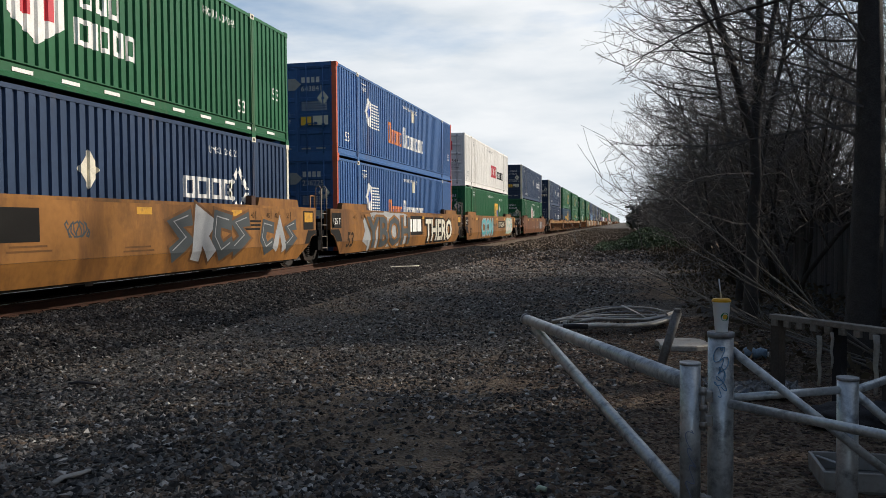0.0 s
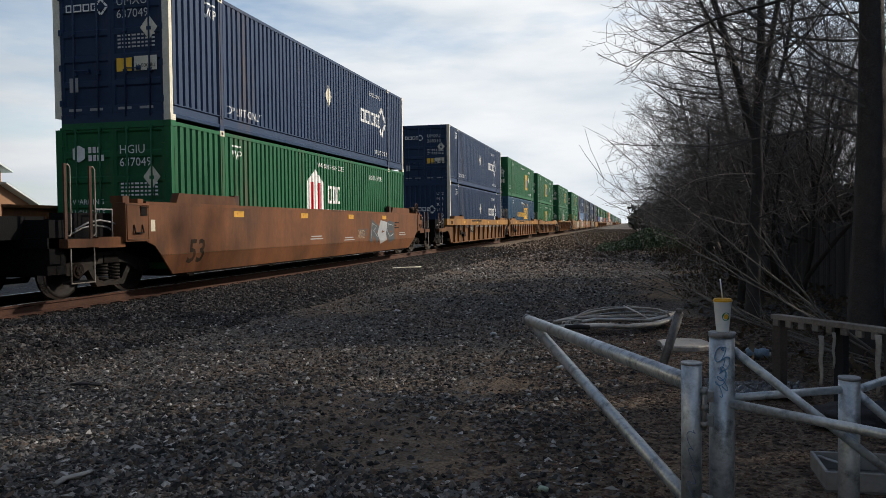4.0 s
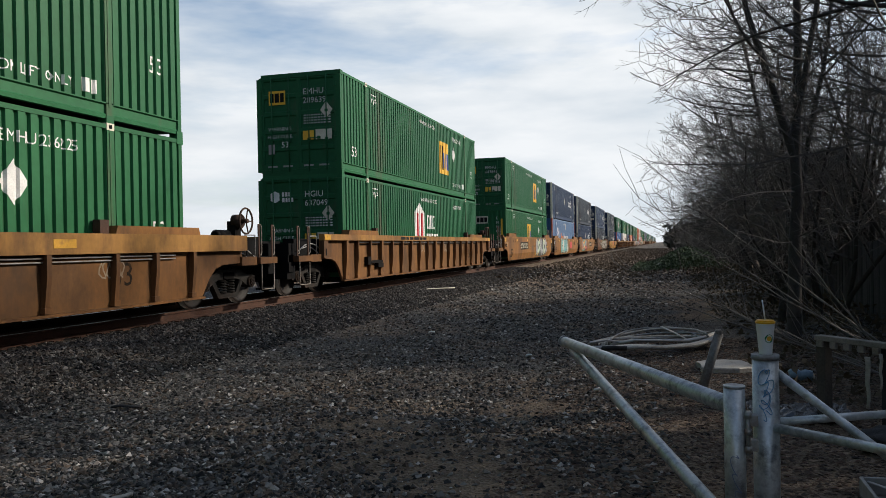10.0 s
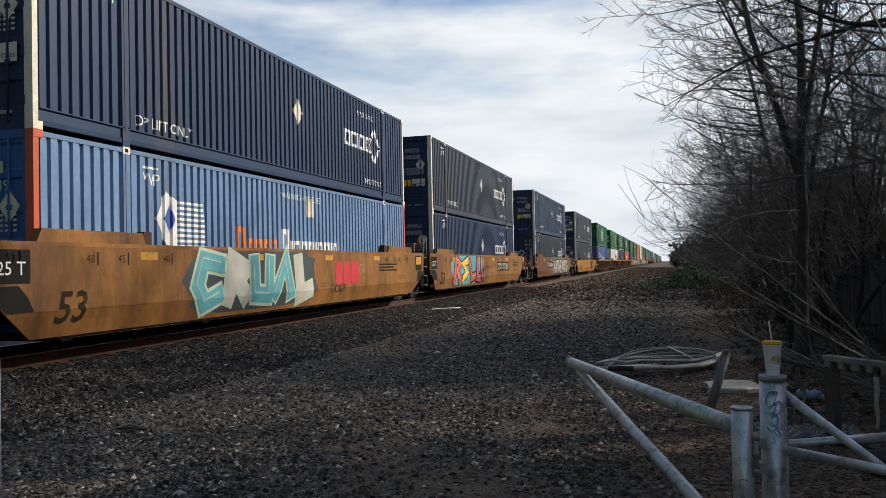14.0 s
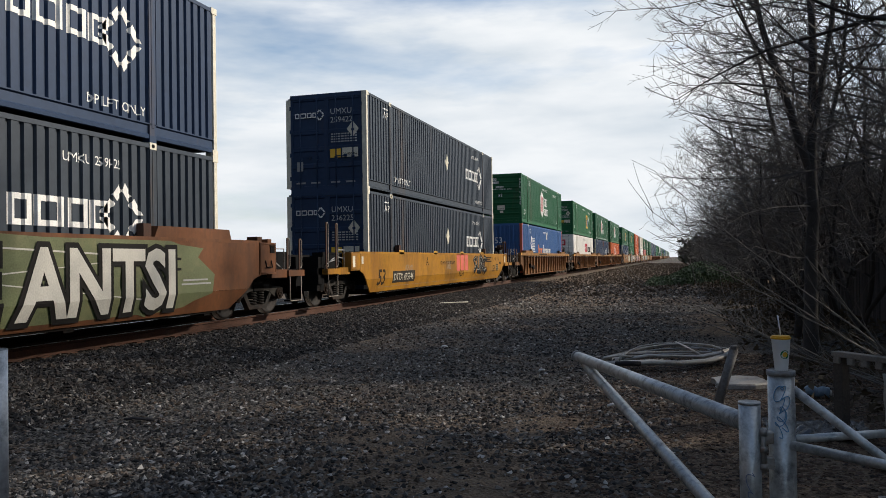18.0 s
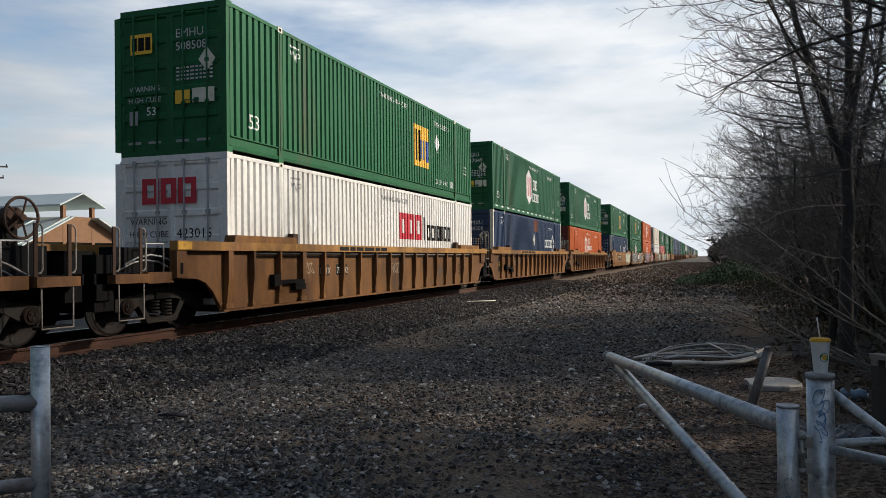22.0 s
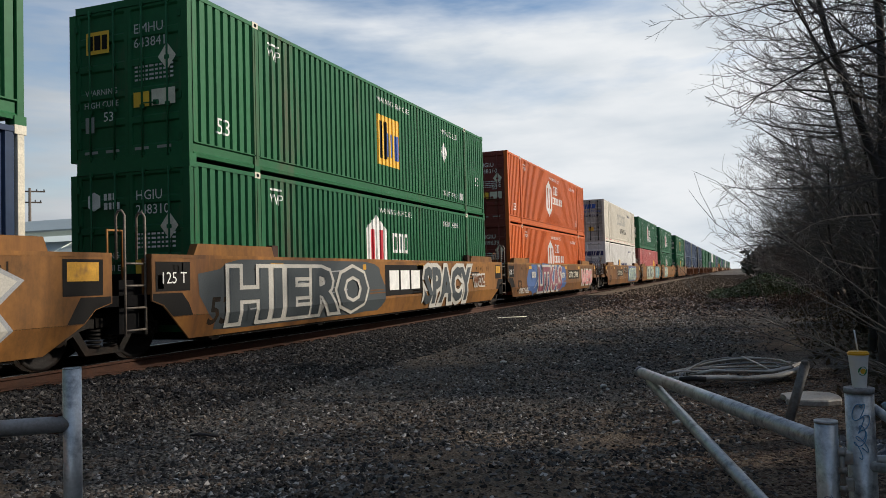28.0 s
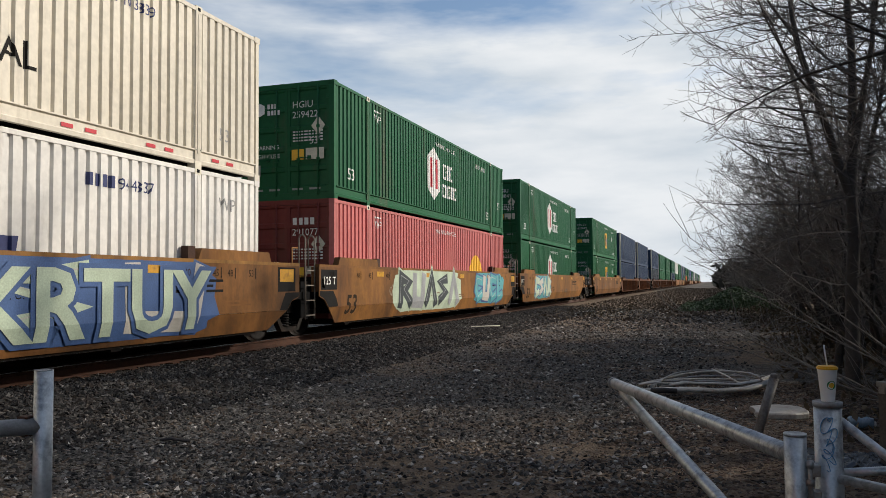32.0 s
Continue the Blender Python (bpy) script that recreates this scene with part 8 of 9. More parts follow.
# ---- fence, bare trees and brush on the bank ----
BARK = material("grey_bark", (0.055, 0.049, 0.045), rough=0.95, vary=0.4, scale=9, fine=60, bump=0.5)
TWIG = material("bare_twigs", (0.138, 0.124, 0.114), rough=0.9, vary=0.3, scale=3, fine=30, bump=0, tint=0.25)
SHOOT = material("pale_shoots", (0.15, 0.135, 0.12), rough=0.8, vary=0.3, scale=4, fine=30, bump=0.1)
FENCE_WOOD = material("dark_fence_wood", (0.075, 0.072, 0.072), rough=0.95, vary=0.4, scale=3, fine=40, bump=0.3, tint=0.35)


def tubes_mesh(name, segs, k):
    """Joined tapering bars with k sides, from rows (p, q, r0, r1)."""
    P = np.array([s[0] for s in segs], float)
    Q = np.array([s[1] for s in segs], float)
    r0, r1 = np.array([s[2] for s in segs]), np.array([s[3] for s in segs])
    w = Q - P
    w /= np.linalg.norm(w, axis=1)[:, None] + 1e-9
    ref = np.where(np.abs(w[:, 2:3]) < 0.9, np.array([[0, 0, 1.0]]), np.array([[1.0, 0, 0]]))
    u = np.cross(w, ref)
    u /= np.linalg.norm(u, axis=1)[:, None]
    v = np.cross(w, u)
    n = len(segs)
    verts = np.empty((n, 2 * k, 3))
    for j in range(k):
        a = 2 * math.pi * j / k
        d = u * math.cos(a) + v * math.sin(a)
        verts[:, j] = P + d * r0[:, None]
        verts[:, k + j] = Q + d * r1[:, None]
    f = np.array([(j, (j + 1) % k, k + (j + 1) % k, k + j) for j in range(k)])
    faces = (f[None] + 2 * k * np.arange(n)[:, None, None]).reshape(-1, 4)
    me = bpy.data.meshes.new(name)
    me.from_pydata(verts.reshape(-1, 3).tolist(), [], faces.tolist())
    if k > 4:
        for p in me.polygons:
            p.use_smooth = True
    me.materials.append(None)
    return me


def grow(rng, p, d, length, r, level, most, out, spread=0.75, lift=0.12, kids=(3, 5), thin=0.0032, bias=(0, 0, 0), trunk_straight=True, reach=(0.42, 0.72)):
    """One limb as a wandering line of bars, with side limbs."""
    n = max(3, int(4 + 2 * (most - level)))
    step = length / n
    r_end = max(thin, r * (0.25 if level else 0.30))
    pts = [Vector(p)]
    d = Vector(d).normalized()
    b = Vector(bias)
    for i in range(n):
        wander = 0.035 if level == 0 and trunk_straight else 0.13 + 0.05 * level
        d = (d + Vector(rng.normal(0, wander, 3)) + Vector((0, 0, lift * 0.35)) + (b * 0.06 if level else Vector((0, 0, 0)))).normalized()
        pts.append(pts[-1] + d * step)
    for i in range(n):
        a, c = i / n, (i + 1) / n
        out.append((pts[i], pts[i + 1], max(thin, r + (r_end - r) * a), max(thin, r + (r_end - r) * c), level))
    if level >= most:
        return
    count = rng.integers(kids[0], kids[1] + 1) + (2 if level >= 1 else 0)
    for k in range(count):
        u = 0.25 + 0.75 * (k + rng.random()) / count
        i = min(n - 1, int(u * n))
        base = pts[i].lerp(pts[i + 1], min(1.0, u * n - i))
        along = (pts[i + 1] - pts[i]).normalized()
        side = Vector(rng.normal(0, 1, 3))
        side = (side - along * side.dot(along)).normalized()
        dd = (along * (1 - spread * 0.55) + side * spread + Vector((0, 0, lift)) + b * 0.35).normalized()
        grow(rng, base, dd, length * (rng.uniform(*reach) if level == 0 else rng.uniform(0.42, 0.72)) * (1.1 - 0.35 * u), max(thin, (r + (r_end - r) * u) * (0.40 if level == 0 and trunk_straight else 0.62)), level + 1, most, out, spread, lift, kids, thin, bias, trunk_straight, reach)


def tree_meshes(key, seed, height, r, most, spread=0.75, lift=0.12, kids=(3, 5), trunk_clear=0.0, bias=(0, 0, 0), stems=1, lean=(0, 0, 1), reach=(0.42, 0.72)):
    if key in STORE:
        return STORE[key]
    rng = np.random.default_rng(seed)
    out = []
    for s in range(stems):
        d = Vector(lean) + Vector(rng.normal(0, 0.28 if stems > 1 else 0.04, 3))
        d.z = abs(d.z)
        grow(rng, (rng.normal(0, 0.2) if stems > 1 else 0, rng.normal(0, 0.2) if stems > 1 else 0, -0.2), d, height * rng.uniform(0.7, 1.0) if stems > 1 else height, r, 0, most, out, spread, lift, kids, bias=bias, trunk_straight=stems == 1, reach=reach)
    thick = [s[:4] for s in out if s[2] > 0.022 and s[4] < 2 or s[4] == 0]
    mid = [s[:4] for s in out if not (s[2] > 0.022 and s[4] < 2 or s[4] == 0)]
    STORE[key] = (tubes_mesh("trunk", thick, 9), tubes_mesh("crown", mid, 3), len(mid))
    return STORE[key]


def tree(name, meshes, m, label, category="tree", group="", bark=None):
    t = thing(name, label, category, group=group)
    t.matrix_basis = m
    link("trunk", meshes[0], bark or BARK, t)
    link("crown", meshes[1], TWIG, t)
    return t


def sized(x, y, s, turn, sz=None):
    return Matrix.Translation((x, y, ground_height(x, y))) @ Matrix.Rotation(radians(turn), 4, "Z") @ Matrix.Diagonal((s, s, sz or s, 1))


def arch_meshes(key, seed, height, r, limbs, h0, way, spread, reach, thin=1.0, lean=0.0, sway=0.05, short=1.0, forks=()):
    """A trunk with long limbs that sweep out and curve upwards, each with rows of fine curved twigs."""
    rng = np.random.default_rng(seed)
    trunk, fine = [], []
    pts, d = [Vector((0, 0, -0.2))], Vector((lean, 0, 1))
    n = 14
    for i in range(n):
        d = (d + Vector(rng.normal(0, sway, 3))).normalized()
        d.z = max(d.z, 0.9)
        pts.append(pts[-1] + d * height / n)
        trunk.append((pts[-2], pts[-1], r * (1 - 0.75 * i / n), r * (1 - 0.75 * (i + 1) / n)))

    stems = [pts]
    for u0, turn, rise, f in forks:              # a second stem that leaves the trunk at u0 of its height
        d = Vector((math.cos(turn) * rise, math.sin(turn) * rise, 1)).normalized()
        line = [pts[int(u0 * n)]]
        m = n - int(u0 * n)
        for i in range(m):
            d = (d + Vector(rng.normal(0, sway * 1.6, 3)) + Vector((0, 0, 0.05))).normalized()
            line.append(line[-1] + d * height / n)
            trunk.append((line[-2], line[-1], r * f * (1 - 0.8 * i / m), r * f * (1 - 0.8 * (i + 1) / m)))
        stems.append([None] * int(u0 * n) + line)

    def sweep(p, d, length, r0, r1, m, lift, out):
        line = [p]
        for i in range(m):
            d = (d + Vector((0, 0, lift)) + Vector(rng.normal(0, 0.055, 3))).normalized()
            q = line[-1] + d * length / m
            out.append((line[-1], q, r0 + (r1 - r0) * i / m, r0 + (r1 - r0) * (i + 1) / m))
            line.append(q)
        return line
    for k in range(limbs):
        u = h0 + (0.98 - h0) * (k + rng.random()) / limbs
        stem = stems[k % len(stems)]
        if stem[min(n - 1, int(u * n))] is None:
            stem = pts
        p = stem[min(n - 1, int(u * n))].lerp(stem[min(n, int(u * n) + 1)], u * n % 1)
        a = way + rng.normal(0, spread)
        e = rng.uniform(-0.10, 0.55)
        d = Vector((math.cos(a) * math.cos(e), math.sin(a) * math.cos(e), math.sin(e)))
        length = reach * rng.uniform(0.55, 1.1) * (1.15 - 0.55 * u) * (short + (1 - short) * min(1.0, max(0.0, (u - 0.22) / 0.26)))
        thick = rng.random() < 0.24 and u > 0.45
        line = sweep(p, d, length, (0.030 if thick else 0.016) * thin, 0.004 * thin, 12, rng.uniform(-0.02, 0.07), trunk if thick else fine)
        for i in range(3, 13):
            along = (line[i] - line[i - 1]).normalized()
            for s in (-1, 1):
                if rng.random() < 0.25:
                    continue
                side = along.cross(Vector(rng.normal(0, 1, 3))).normalized()
                dd = along * 0.75 + side * 0.7
                tw = sweep(line[i], dd, rng.uniform(0.25, 0.8) * (1.2 - 0.04 * i), 0.0060 * thin, 0.0026 * thin, 4, 0.10, fine)
                for j in (1, 2, 3):
                    side = (tw[j] - tw[j - 1]).normalized()
                    sweep(tw[j], side * 0.7 + Vector(rng.normal(0, 0.5, 3)), rng.uniform(0.10, 0.32), 0.0036 * thin, 0.0021 * thin, 2, 0.12, fine)
    return tubes_mesh("trunk", trunk, 9), tubes_mesh("crown", fine, 3), len(fine)


def bank():
    # the two nearest trees
    a = arch_meshes("near_a", 12, 8.6, 0.112, 62, 0.20, math.pi, 1.0, 3.5, thin=0.9, short=0.45, sway=0.055, lean=0.02, forks=((0.36, math.pi, 0.42, 0.62), (0.43, 0.2, 0.4, 0.5)))
    tree("bare_tree", a, sized(1.92, 12.85, 1.0, 0), "tall leafless tree with a forked dark trunk beside the fence")
    b = arch_meshes("near_b", 31, 8.5, 0.19, 46, 0.30, math.pi * 0.92, 0.6, 2.9, lean=0.05, sway=0.012)
    tree("bare_tree", b, sized(2.50, 9.2, 1.0, 0), "thick dark leafless tree with long overhanging branches")
    tall = [arch_meshes(("tall", k), 90 + k, 8.6, 0.085, 60, 0.15, 0.0, 3.0, 2.9, 1.0, short=0.45) for k in range(3)]
    for k, (x, y, s) in enumerate(((2.2, 16.4, 0.92), (2.8, 20.5, 1.0), (5.0, 25.0, 1.0), (5.4, 19.5, 0.95), (3.8, 40.0, 1.0), (5.6, 46.0, 1.1), (4.4, 54.0, 1.0), (5.2, 10.5, 1.0), (7.6, 12.5, 1.4), (8.4, 15.5, 1.4), (9.6, 19.0, 1.45), (10.8, 22.5, 1.45), (12.2, 26.5, 1.5))):
        tree("bare_tree", tall[k % 3], sized(x, y, s, 110 * k), "tall leafless tree with fine dark twigs on the bank", group="tall bare trees")
    # brush of several stems along the bank
    kinds = [tree_meshes(("brush", k), 50 + k, 4.6 + 0.4 * (k % 3), 0.050, 3, 0.85, 0.10, (4, 5), bias=(-0.14, 0, 0), stems=5) for k in range(5)]
    rnd = random.Random(5)
    spots = []
    for y in np.arange(15.5, 24.5, 1.8):
        spots += [(rnd.uniform(4.0, 4.5), y + rnd.uniform(-0.4, 0.4), rnd.uniform(1.0, 1.2)), (rnd.uniform(4.4, 5.8), y + rnd.uniform(-0.6, 0.6), rnd.uniform(0.6, 0.8))]
    for y in np.arange(33, 62, 3.4):
        spots += [(rnd.uniform(3.0, 4.0), y, rnd.uniform(0.75, 1.05)), (rnd.uniform(3.8, 6.0), y + 1, rnd.uniform(0.8, 1.0))]
    for y in np.arange(66, 240, 9):
        spots.append((rnd.uniform(2.5, 5.5), y, rnd.uniform(0.5, 0.85)))
    for y in (25.5, 28.5, 31.0):
        spots.append((4.4, y, 0.75))
    for y in np.arange(16.0, 26.0, 2.2):
        spots.append((rnd.uniform(2.8, 3.4), y, rnd.uniform(0.85, 1.1)))
    for k, (x, y, s) in enumerate(spots):
        tree("bare_shrub", kinds[k % 5], sized(x, y, s, rnd.choice((-40, -20, 0, 15, 35))), "dense leafless brush of many grey stems on the bank", "shrub", "leafless brush along the bank")


def near_shoots():
    """Long arching shoots that lean out over the gravel."""
    rng = np.random.default_rng(77)
    t = thing("arching_shrub", "leafless shrub of long pale arching shoots over the gravel", "shrub", (0, 0, 0))
    base = Vector((2.70, 8.95, 0.10))
    ends = [(-0.09, 9.90, 2.51), (-0.24, 9.60, 2.13), (-0.10, 9.80, 1.80), (-0.43, 8.98, 1.15), (-0.54, 9.60, 1.35), (0.30, 8.6, 1.10), (0.75, 8.9, 2.40), (0.95, 8.4, 0.75)]
    for e in ends:
        e = Vector(e)
        p0 = base + Vector(rng.normal(0, 0.18, 3)) * Vector((1, 1, 0)).length * 0.6
        p0.z = 0.05
        mid = p0.lerp(e, 0.5) + Vector((-0.05, 0, -0.02 - 0.14 * rng.random()))
        segs, last = [], p0
        n = 12
        r = 0.013 if e.z > 1 else 0.010
        for i in range(1, n + 1):
            u = i / n
            q = p0 * (1 - u) ** 2 + mid * 2 * u * (1 - u) + e * u * u + Vector(rng.normal(0, 0.010, 3))
            segs.append((last, q, r * (1 - 0.78 * (u - 1 / n)), r * (1 - 0.78 * u)))
            if i > 2:
                for _ in range(2 if rng.random() < 0.5 else 1):
                    d = (q - last).normalized() + Vector(rng.normal(0, 0.40, 3)) + Vector((0, 0, 0.15))
                    ln = rng.uniform(0.2, 0.8)
                    w = q
                    for j in range(3):
                        z = w + d.normalized() * ln / 3
                        segs.append((w, z, 0.0042 - 0.0008 * j, 0.0036 - 0.0008 * j))
                        w = z
                        d = d + Vector(rng.normal(0, 0.22, 3)) + Vector((0, 0, 0.15))
            last = q
        link("shoot", tubes_mesh("shoot", segs, 5), SHOOT, t)


def fence():
    t = thing("board_fence", "dark weathered upright board fence behind the trees", "fence")
    rnd = random.Random(4)
    mats = FENCE_WOOD
    x = 3.75
    board = stored(("board",), lambda bm: prism(bm, ((-0.07, 0), (0.07, 0), (0.07, 1.50), (0.045, 1.53), (-0.045, 1.53), (-0.07, 1.50)), "x", -0.011, 0.011))
    y = 6.0
    while y < 25:
        ob = link("board", board, mats, t, (x + rnd.uniform(-0.006, 0.006), y, rnd.uniform(-0.03, 0.03) + 0.02), turn=Matrix.Rotation(rnd.uniform(-0.01, 0.01), 4, "X"))
        y += 0.1475 + rnd.uniform(0, 0.006)
    for z in (0.35, 1.25):
        bm = bmesh.new()
        box(bm, x + 0.02, x + 0.06, 5.9, 25.0, z, z + 0.09)
        part("rail", bm, mats, t)
    for k in range(9):
        bm = bmesh.new()
        box(bm, x + 0.065, x + 0.155, 6 + k * 2.4 - 0.045, 6 + k * 2.4 + 0.045, -0.2, 1.6)
        part("post", bm, mats, t)


LEAF_DARK = island_material("evergreen_leaves", ((0.012, 0.024, 0.012), (0.022, 0.040, 0.018), (0.032, 0.055, 0.024), (0.018, 0.030, 0.020)), 0.6)
LEAF_GREEN = island_material("green_weeds", ((0.050, 0.075, 0.040), (0.068, 0.105, 0.050), (0.085, 0.125, 0.065), (0.08, 0.09, 0.065)), 0.7)


def leaves_mesh(name, centres, size, rng, mat):
    n = len(centres)
    u = rng.standard_normal((n, 3))
    u /= np.linalg.norm(u, axis=1)[:, None]
    v = np.cross(u, rng.standard_normal((n, 3)))
    v /= np.linalg.norm(v, axis=1)[:, None]
    s = (size * (0.6 + 0.8 * rng.random(n)))[:, None]
    verts = np.stack([centres - u * s, centres + v * s * 0.45, centres + u * s, centres - v * s * 0.45], 1)
    faces = np.arange(4 * n).reshape(-1, 4)
    me = bpy.data.meshes.new(name)
    me.from_pydata(verts.reshape(-1, 3).tolist(), [], faces.tolist())
    me.materials.append(mat)
    return me


def evergreens():
    rng = np.random.default_rng(9)
    kinds = []
    for k in range(3):
        n = 9000
        z = 0.8 + 9.4 * rng.random(n) ** 0.9
        rad = 2.3 * np.minimum(1, (10.6 - z) / 4.0) ** 0.7 * (0.45 + 0.55 * rng.random(n) ** 0.5)
        a = rng.random(n) * 6.283
        lump = 1 + 0.22 * np.sin(3 * a + z * 1.3 + k) + 0.15 * np.sin(7 * a - z * 2.1)
        kinds.append(leaves_mesh("foliage", np.stack([rad * lump * np.cos(a), rad * lump * np.sin(a), z], 1), 0.17, rng, LEAF_DARK))
    bm_seed = bmesh.new()
    tube(bm_seed, (0, 0, -0.3), (0.1, 0, 8.5), 0.20, 9, 0.05)
    trunk = mesh_of("trunk", bm_seed)
    rnd = random.Random(6)
    # below y = 10 the tall trees are unseen, added to shade the foreground
    ys = list(np.arange(-8, 25.5, 2.5))
    for k, y in enumerate(ys):
        x = 8.0 + rnd.uniform(0.0, 0.9)
        t = thing("evergreen_tree", "dense dark evergreen behind the fence, tall where added unseen for shade", "tree", group="evergreens behind the fence")
        t.matrix_basis = sized(x, y, 1.0, rnd.uniform(0, 360), rnd.uniform(0.82, 0.92) if y < 10 else rnd.uniform(0.24, 0.30))
        link("trunk", trunk, BARK, t)
        ob = new("foliage", kinds[k % 3])
        ob.parent = t
    far_shade_trees(kinds, trunk)
    # past y = 36 made taller, hidden by brush, to shade the ground
    for k, y in enumerate(np.arange(27.0, 44, 3.6)):
        t = thing("evergreen_shrub", "low dense dark evergreen shrub on the bank", "shrub", group="evergreen shrubs on the bank")
        t.matrix_basis = sized(6.6 + rnd.uniform(-0.5, 0.8), y, 0.9, rnd.uniform(0, 360), rnd.uniform(0.24, 0.32) if y < 36 else rnd.uniform(0.40, 0.50))
        link("trunk", trunk, BARK, t)
        ob = new("foliage", kinds[k % 3])
        ob.parent = t


def far_shade_trees(kinds, trunk):
    rnd = random.Random(16)
    # row added behind the brush, out of sight, to shade the far ground
    for k, y in enumerate(list(np.arange(60, 114, 4.2)) + list(np.arange(120, 300, 9.0))):
        t = thing("evergreen_tree", "dense dark evergreen tree added beyond the brush for shade", "tree", group="evergreens beyond the brush")
        t.matrix_basis = sized(11.2 + 0.025 * (y - 46) + rnd.uniform(0, 1.0), y, 1.0, rnd.uniform(0, 360), rnd.uniform(0.70, 0.84))
        link("trunk", trunk, BARK, t)
        new("foliage", kinds[k % 3]).parent = t


def green_mound():
    rng = np.random.default_rng(15)
    n = 16000
    x = np.clip(rng.normal(1.3, 1.5, n), -1.8, 5)
    y = np.clip(rng.normal(54, 5, n), 44, 70)
    h = 1.25 * np.exp(-((x - 1.6) / 1.9) ** 2 - ((y - 52) / 9) ** 2)
    z = h * rng.random(n) ** 0.5 + 0.04
    me = leaves_mesh("green_weeds", np.stack([x, y, z], 1), 0.09, rng, LEAF_GREEN)
    tagged(new("green_weeds", me), "low mound of green weeds and ivy beside the track", "weeds", kind="stuff")
    n = 9000
    x = 1.0 + 3.0 * rng.random(n) ** 0.7
    y = 8 + 50 * rng.random(n)
    z = np.array([ground_height(a, b) for a, b in zip(x, y)]) + 0.25 * rng.random(n) ** 2
    dry = island_material("dry_grass", ((0.08, 0.06, 0.04), (0.11, 0.085, 0.055), (0.06, 0.05, 0.035)))
    me = leaves_mesh("dry_weeds", np.stack([x, y, z], 1), 0.06, rng, dry)
    tagged(new("dry_weeds", me), "dead dry weeds along the edge of the brush", "weeds", kind="stuff")


def far_dark_cover():
    # added cover: its leaves shade each other and darken the far soil
    rng = np.random.default_rng(61)
    n = 20000
    y = 33 + 170 * rng.random(n) ** 1.7
    x = -7.4 + 9.4 * rng.random(n)
    keep = (y > 42 + 5 * np.sin(x * 1.3)) | (rng.random(n) < 0.18)
    x, y = x[keep], y[keep]
    z = np.array([ground_height(a, b) for a, b in zip(x, y)]) + 0.005 + 0.035 * rng.random(len(x)) ** 2
    mat = island_material("dark_brown_cover", ((0.080, 0.060, 0.043), (0.11, 0.082, 0.058), (0.060, 0.047, 0.036), (0.14, 0.11, 0.08)))
    me = leaves_mesh("dark_cover", np.stack([x, y, z], 1), 0.10, rng, mat)
    tagged(new("dark_cover", me), "low brown grass-like cover added to darken the far soil", "grass", kind="stuff")


bank(), near_shoots(), fence(), evergreens(), green_mound(), far_dark_cover()


# ---- beyond the track: shelter, conifers, far trees ----
def shelter():
    t = thing("picnic_shelter", "open timber shelter with pale metal gable roofs beyond the track", "shelter", (-31.5, 33.0, -0.2))
    timber = material("brown_timber", (0.22, 0.115, 0.06), rough=0.8, vary=0.25, scale=2, fine=30)
    tin = material("pale_metal_roofing", (0.46, 0.52, 0.50), rough=0.45, metal=0.2, vary=0.12, scale=1, fine=20, bump=0.03)
    half, eave, peak, back = 3.6, 2.9, 4.6, -22.0

    def slope(y0, y1, z0, z1, x0, x1):
        bm = bmesh.new()
        v = []
        for x in (x0, x1):
            for y, z in ((y0, z0), (y1, z1)):
                for dz in (0, 0.08):
                    v.append(bm.verts.new((x, y, z + dz)))
        for f in ((0, 1, 3, 2), (4, 6, 7, 5), (0, 4, 5, 1), (2, 3, 7, 6), (0, 2, 6, 4), (1, 5, 7, 3)):
            bm.faces.new([v[i] for i in f])
        return bm
    for s in (-1, 1):
        part("roof", slope(s * (half + 0.5), s * 0.9, eave - 0.25, peak - 0.45, back, 0.6), tin, t)
        part("upper_roof", slope(s * 1.6, 0.0, peak + 0.15, peak + 0.85, back, 0.4), tin, t)
        for k in range(12):
            bm = bmesh.new()
            x = back + 0.3 + k * 2.0
            tube(bm, (x, s * (half + 0.5), eave - 0.15), (x, s * 0.9, peak - 0.35), 0.03, 4)
            part("roof_seam", bm, tin, t)
    bm = bmesh.new()
    prism(bm, ((-half, eave), (half, eave), (0.9, peak - 0.35), (-0.9, peak - 0.35)), "x", 0.0, 0.08)
    part("gable", bm, timber, t)
    for y in (-half, -1.0, 1.0, half):
        for x in (0.0, -7.0, -14.0, -21.0):
            bm = bmesh.new()
            box(bm, x - 0.1, x + 0.1, y - 0.1, y + 0.1, 0, (eave if abs(y) > 2 else peak + 0.2))
            part("post", bm, timber, t)
    for y in (-half, half):
        bm = bmesh.new()
        box(bm, back, 0.1, y - 0.08, y + 0.08, eave - 0.35, eave - 0.05)
        part("beam", bm, timber, t)


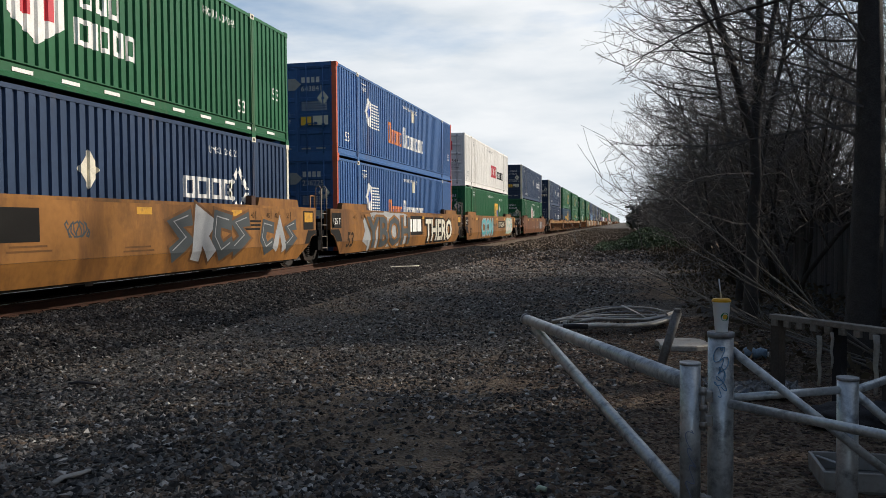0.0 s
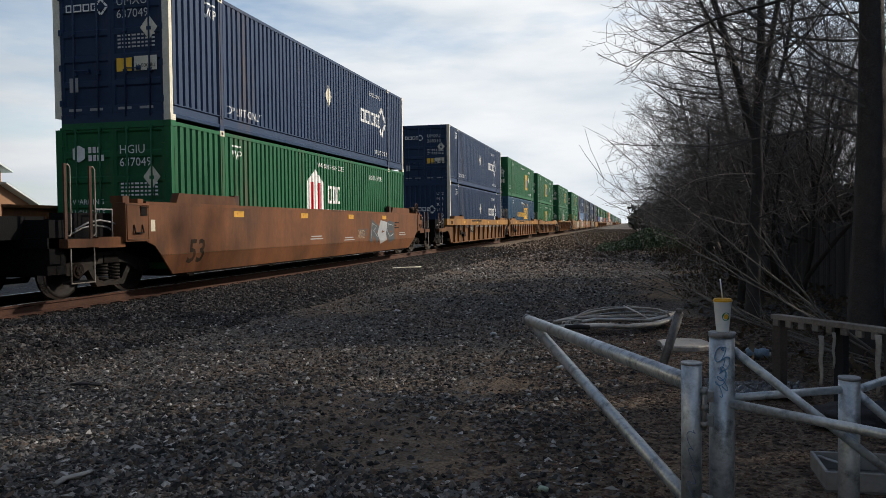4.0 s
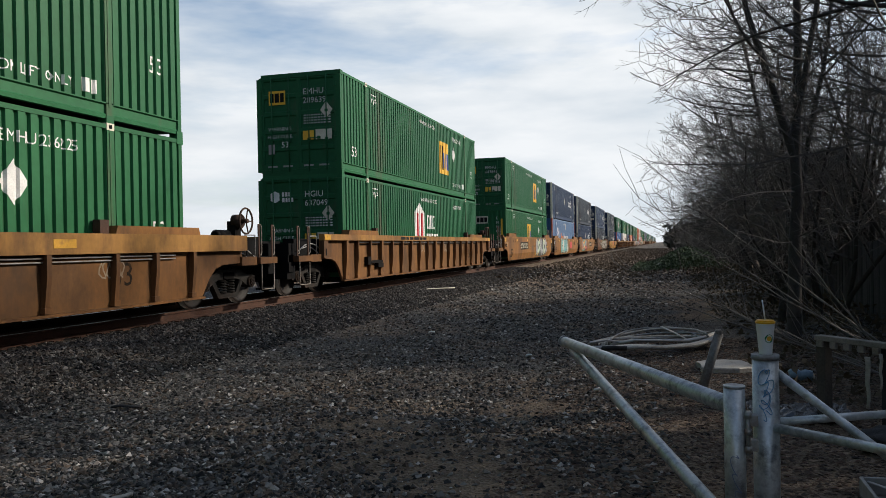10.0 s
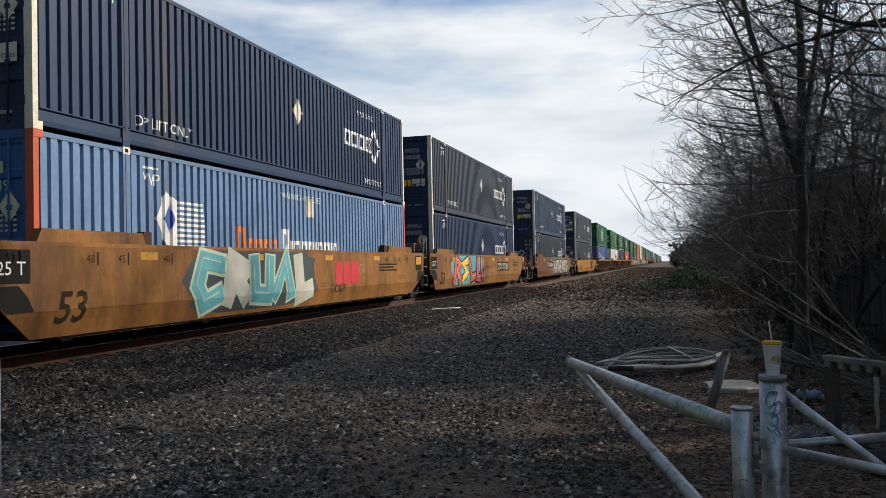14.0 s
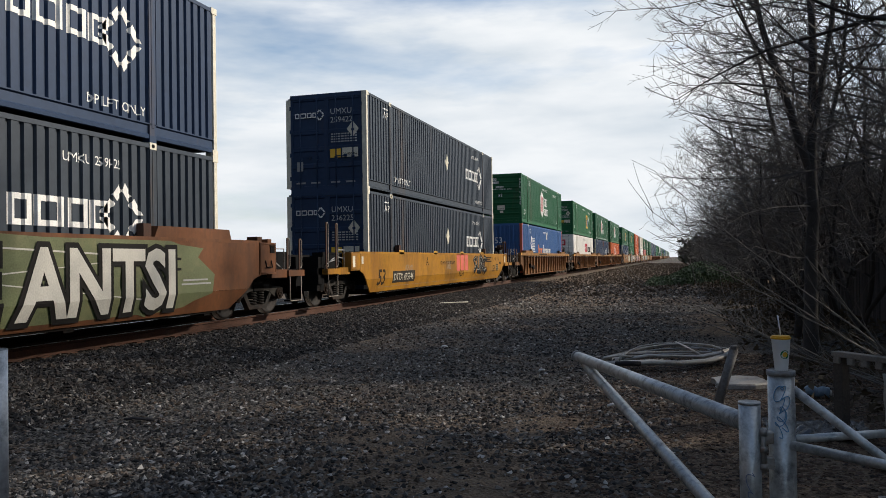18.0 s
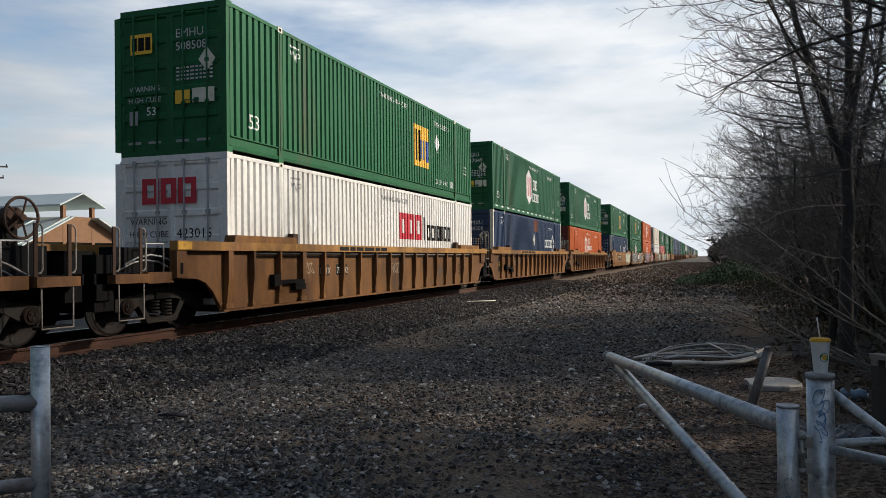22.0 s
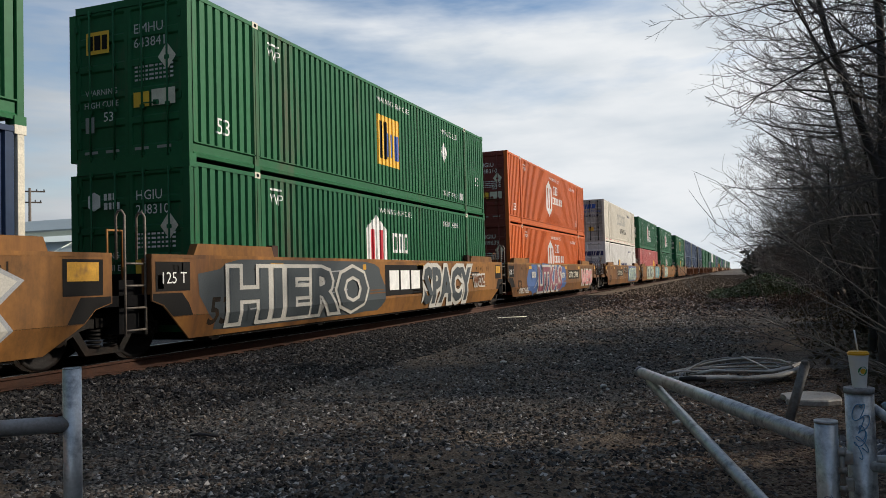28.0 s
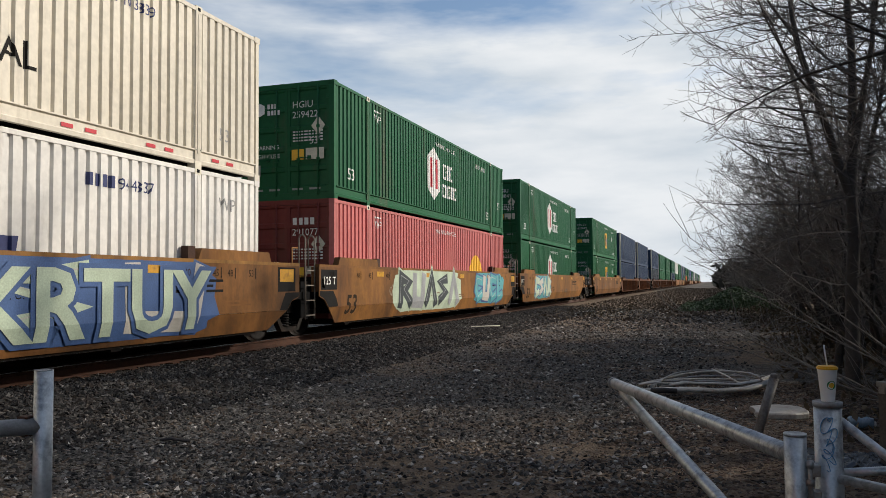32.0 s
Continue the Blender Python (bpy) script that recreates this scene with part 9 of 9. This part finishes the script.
def conifers():
    rng = np.random.default_rng(21)
    n = 2300
    z = 0.6 + 11 * rng.random(n) ** 1.1
    rad = np.minimum(12.2 - z, 0.35 * z + 1.2) * 0.34 * (0.3 + 0.7 * rng.random(n) ** 0.5) * (1 + 0.15 * np.sin(z * 4.0))
    a = rng.random(n) * 6.283
    # distance haze is put into these pale grey leaf colours
    me = leaves_mesh("foliage", np.stack([rad * np.cos(a), rad * np.sin(a), z], 1), 0.24, rng, island_material("haze_paled_leaves", ((0.10, 0.125, 0.115), (0.13, 0.155, 0.14), (0.155, 0.18, 0.165)), 0.8))
    bm = bmesh.new()
    tube(bm, (0, 0, -0.5), (0, 0, 10.5), 0.22, 8, 0.04)
    trunk = mesh_of("trunk", bm)
    for x, y, s, sz in ((-68.96, 85.7, 0.78, 0.86), (-67.4, 86.9, 0.75, 0.83), (-65.9, 88.1, 0.72, 0.80), (-64.6, 89.0, 1.25, 0.68), (-90, 70, 1.0, 0.9), (-96, 80, 0.9, 0.8)):
        t = thing("conifer", "grey-green conifer beyond the railway, leaves paled for distance haze", "tree", group="far conifers")
        t.matrix_basis = sized(x, y, s, 40 * x, sz)
        link("trunk", trunk, BARK, t)
        ob = new("foliage", me)
        ob.parent = t


def utility_poles():
    wood = material("old_pole_wood", (0.13, 0.105, 0.085), rough=0.9, vary=0.3, scale=2, fine=20, bump=0.2)
    for x, y, top in ((-60.05, 52.9, 10.6), (-91.6, 77.6, 12.6)):
        t = thing("utility_pole", "grey weathered wooden utility pole with crossarms", "pole", (x, y, 0), "utility poles beyond the railway")
        t.rotation_euler.z = 0.75
        bm = bmesh.new()
        tube(bm, (0, 0, -0.3), (0, 0, top), 0.17, 9, 0.11)
        part("pole", bm, wood, t)
        for z, w in ((top - 0.35, 1.25), (top - 1.35, 0.95)):
            bm = bmesh.new()
            box(bm, -w, w, 0.12, 0.24, z, z + 0.13)
            part("crossarm", bm, wood, t)
            for k in (-0.92, -0.45, 0.45, 0.92):
                bm = bmesh.new()
                tube(bm, (w * k, 0.18, z + 0.13), (w * k, 0.18, z + 0.30), 0.05, 7, 0.035)
                part("insulator", bm, DARK_STEEL, t)


def far_woods():
    rng = np.random.default_rng(33)
    pts = []
    for k in range(420):
        if k < 300:
            x, y = -rng.uniform(70, 260), rng.uniform(60, 700)
        else:
            x, y = rng.uniform(3.0, 40.0), 75 + 800 * rng.random() ** 1.5
        h, w = rng.uniform(2.5, 5.5), rng.uniform(2.0, 4.5)
        m = 70
        q = rng.standard_normal((m, 3))
        q /= np.linalg.norm(q, axis=1)[:, None]
        q *= (0.55 + 0.45 * rng.random((m, 1)))
        pts.append(np.stack([x + q[:, 0] * w, y + q[:, 1] * w, h * 0.55 + q[:, 2] * h * 0.55], 1))
    wood = island_material("far_leaves", ((0.045, 0.050, 0.040), (0.065, 0.068, 0.055), (0.085, 0.082, 0.070), (0.05, 0.06, 0.045)), 0.9)
    me = leaves_mesh("far_woods", np.concatenate(pts), 0.75, rng, wood)
    tagged(new("far_woods", me), "hazy far trees and brush along the horizon", "woods", kind="stuff")


shelter(), conifers(), utility_poles(), far_woods()


# ---- what moves: the train comes on along the track ----
def motions():
    steps = [2.0 * k for k in range(17)]
    for ob, y, x, z in TRAIN:
        walk(ob, [(t, pose(x, y - train_way(t), z)) for t in steps])
    # the wheels roll: all on one side share the keys of the first
    first = {}
    for ob, side in WHEELS:
        if side in first:
            src = first[side].animation_data
            ob.rotation_mode = "QUATERNION"
            keys = ob.animation_data_create()
            keys.action = src.action
            keys.action_slot = src.action_slot
        else:
            first[side] = ob
            walk(ob, [(k / 30, pose(0, 0, 0, side * math.degrees(train_way(k / 30) / 0.47))) for k in range(961)])


motions()
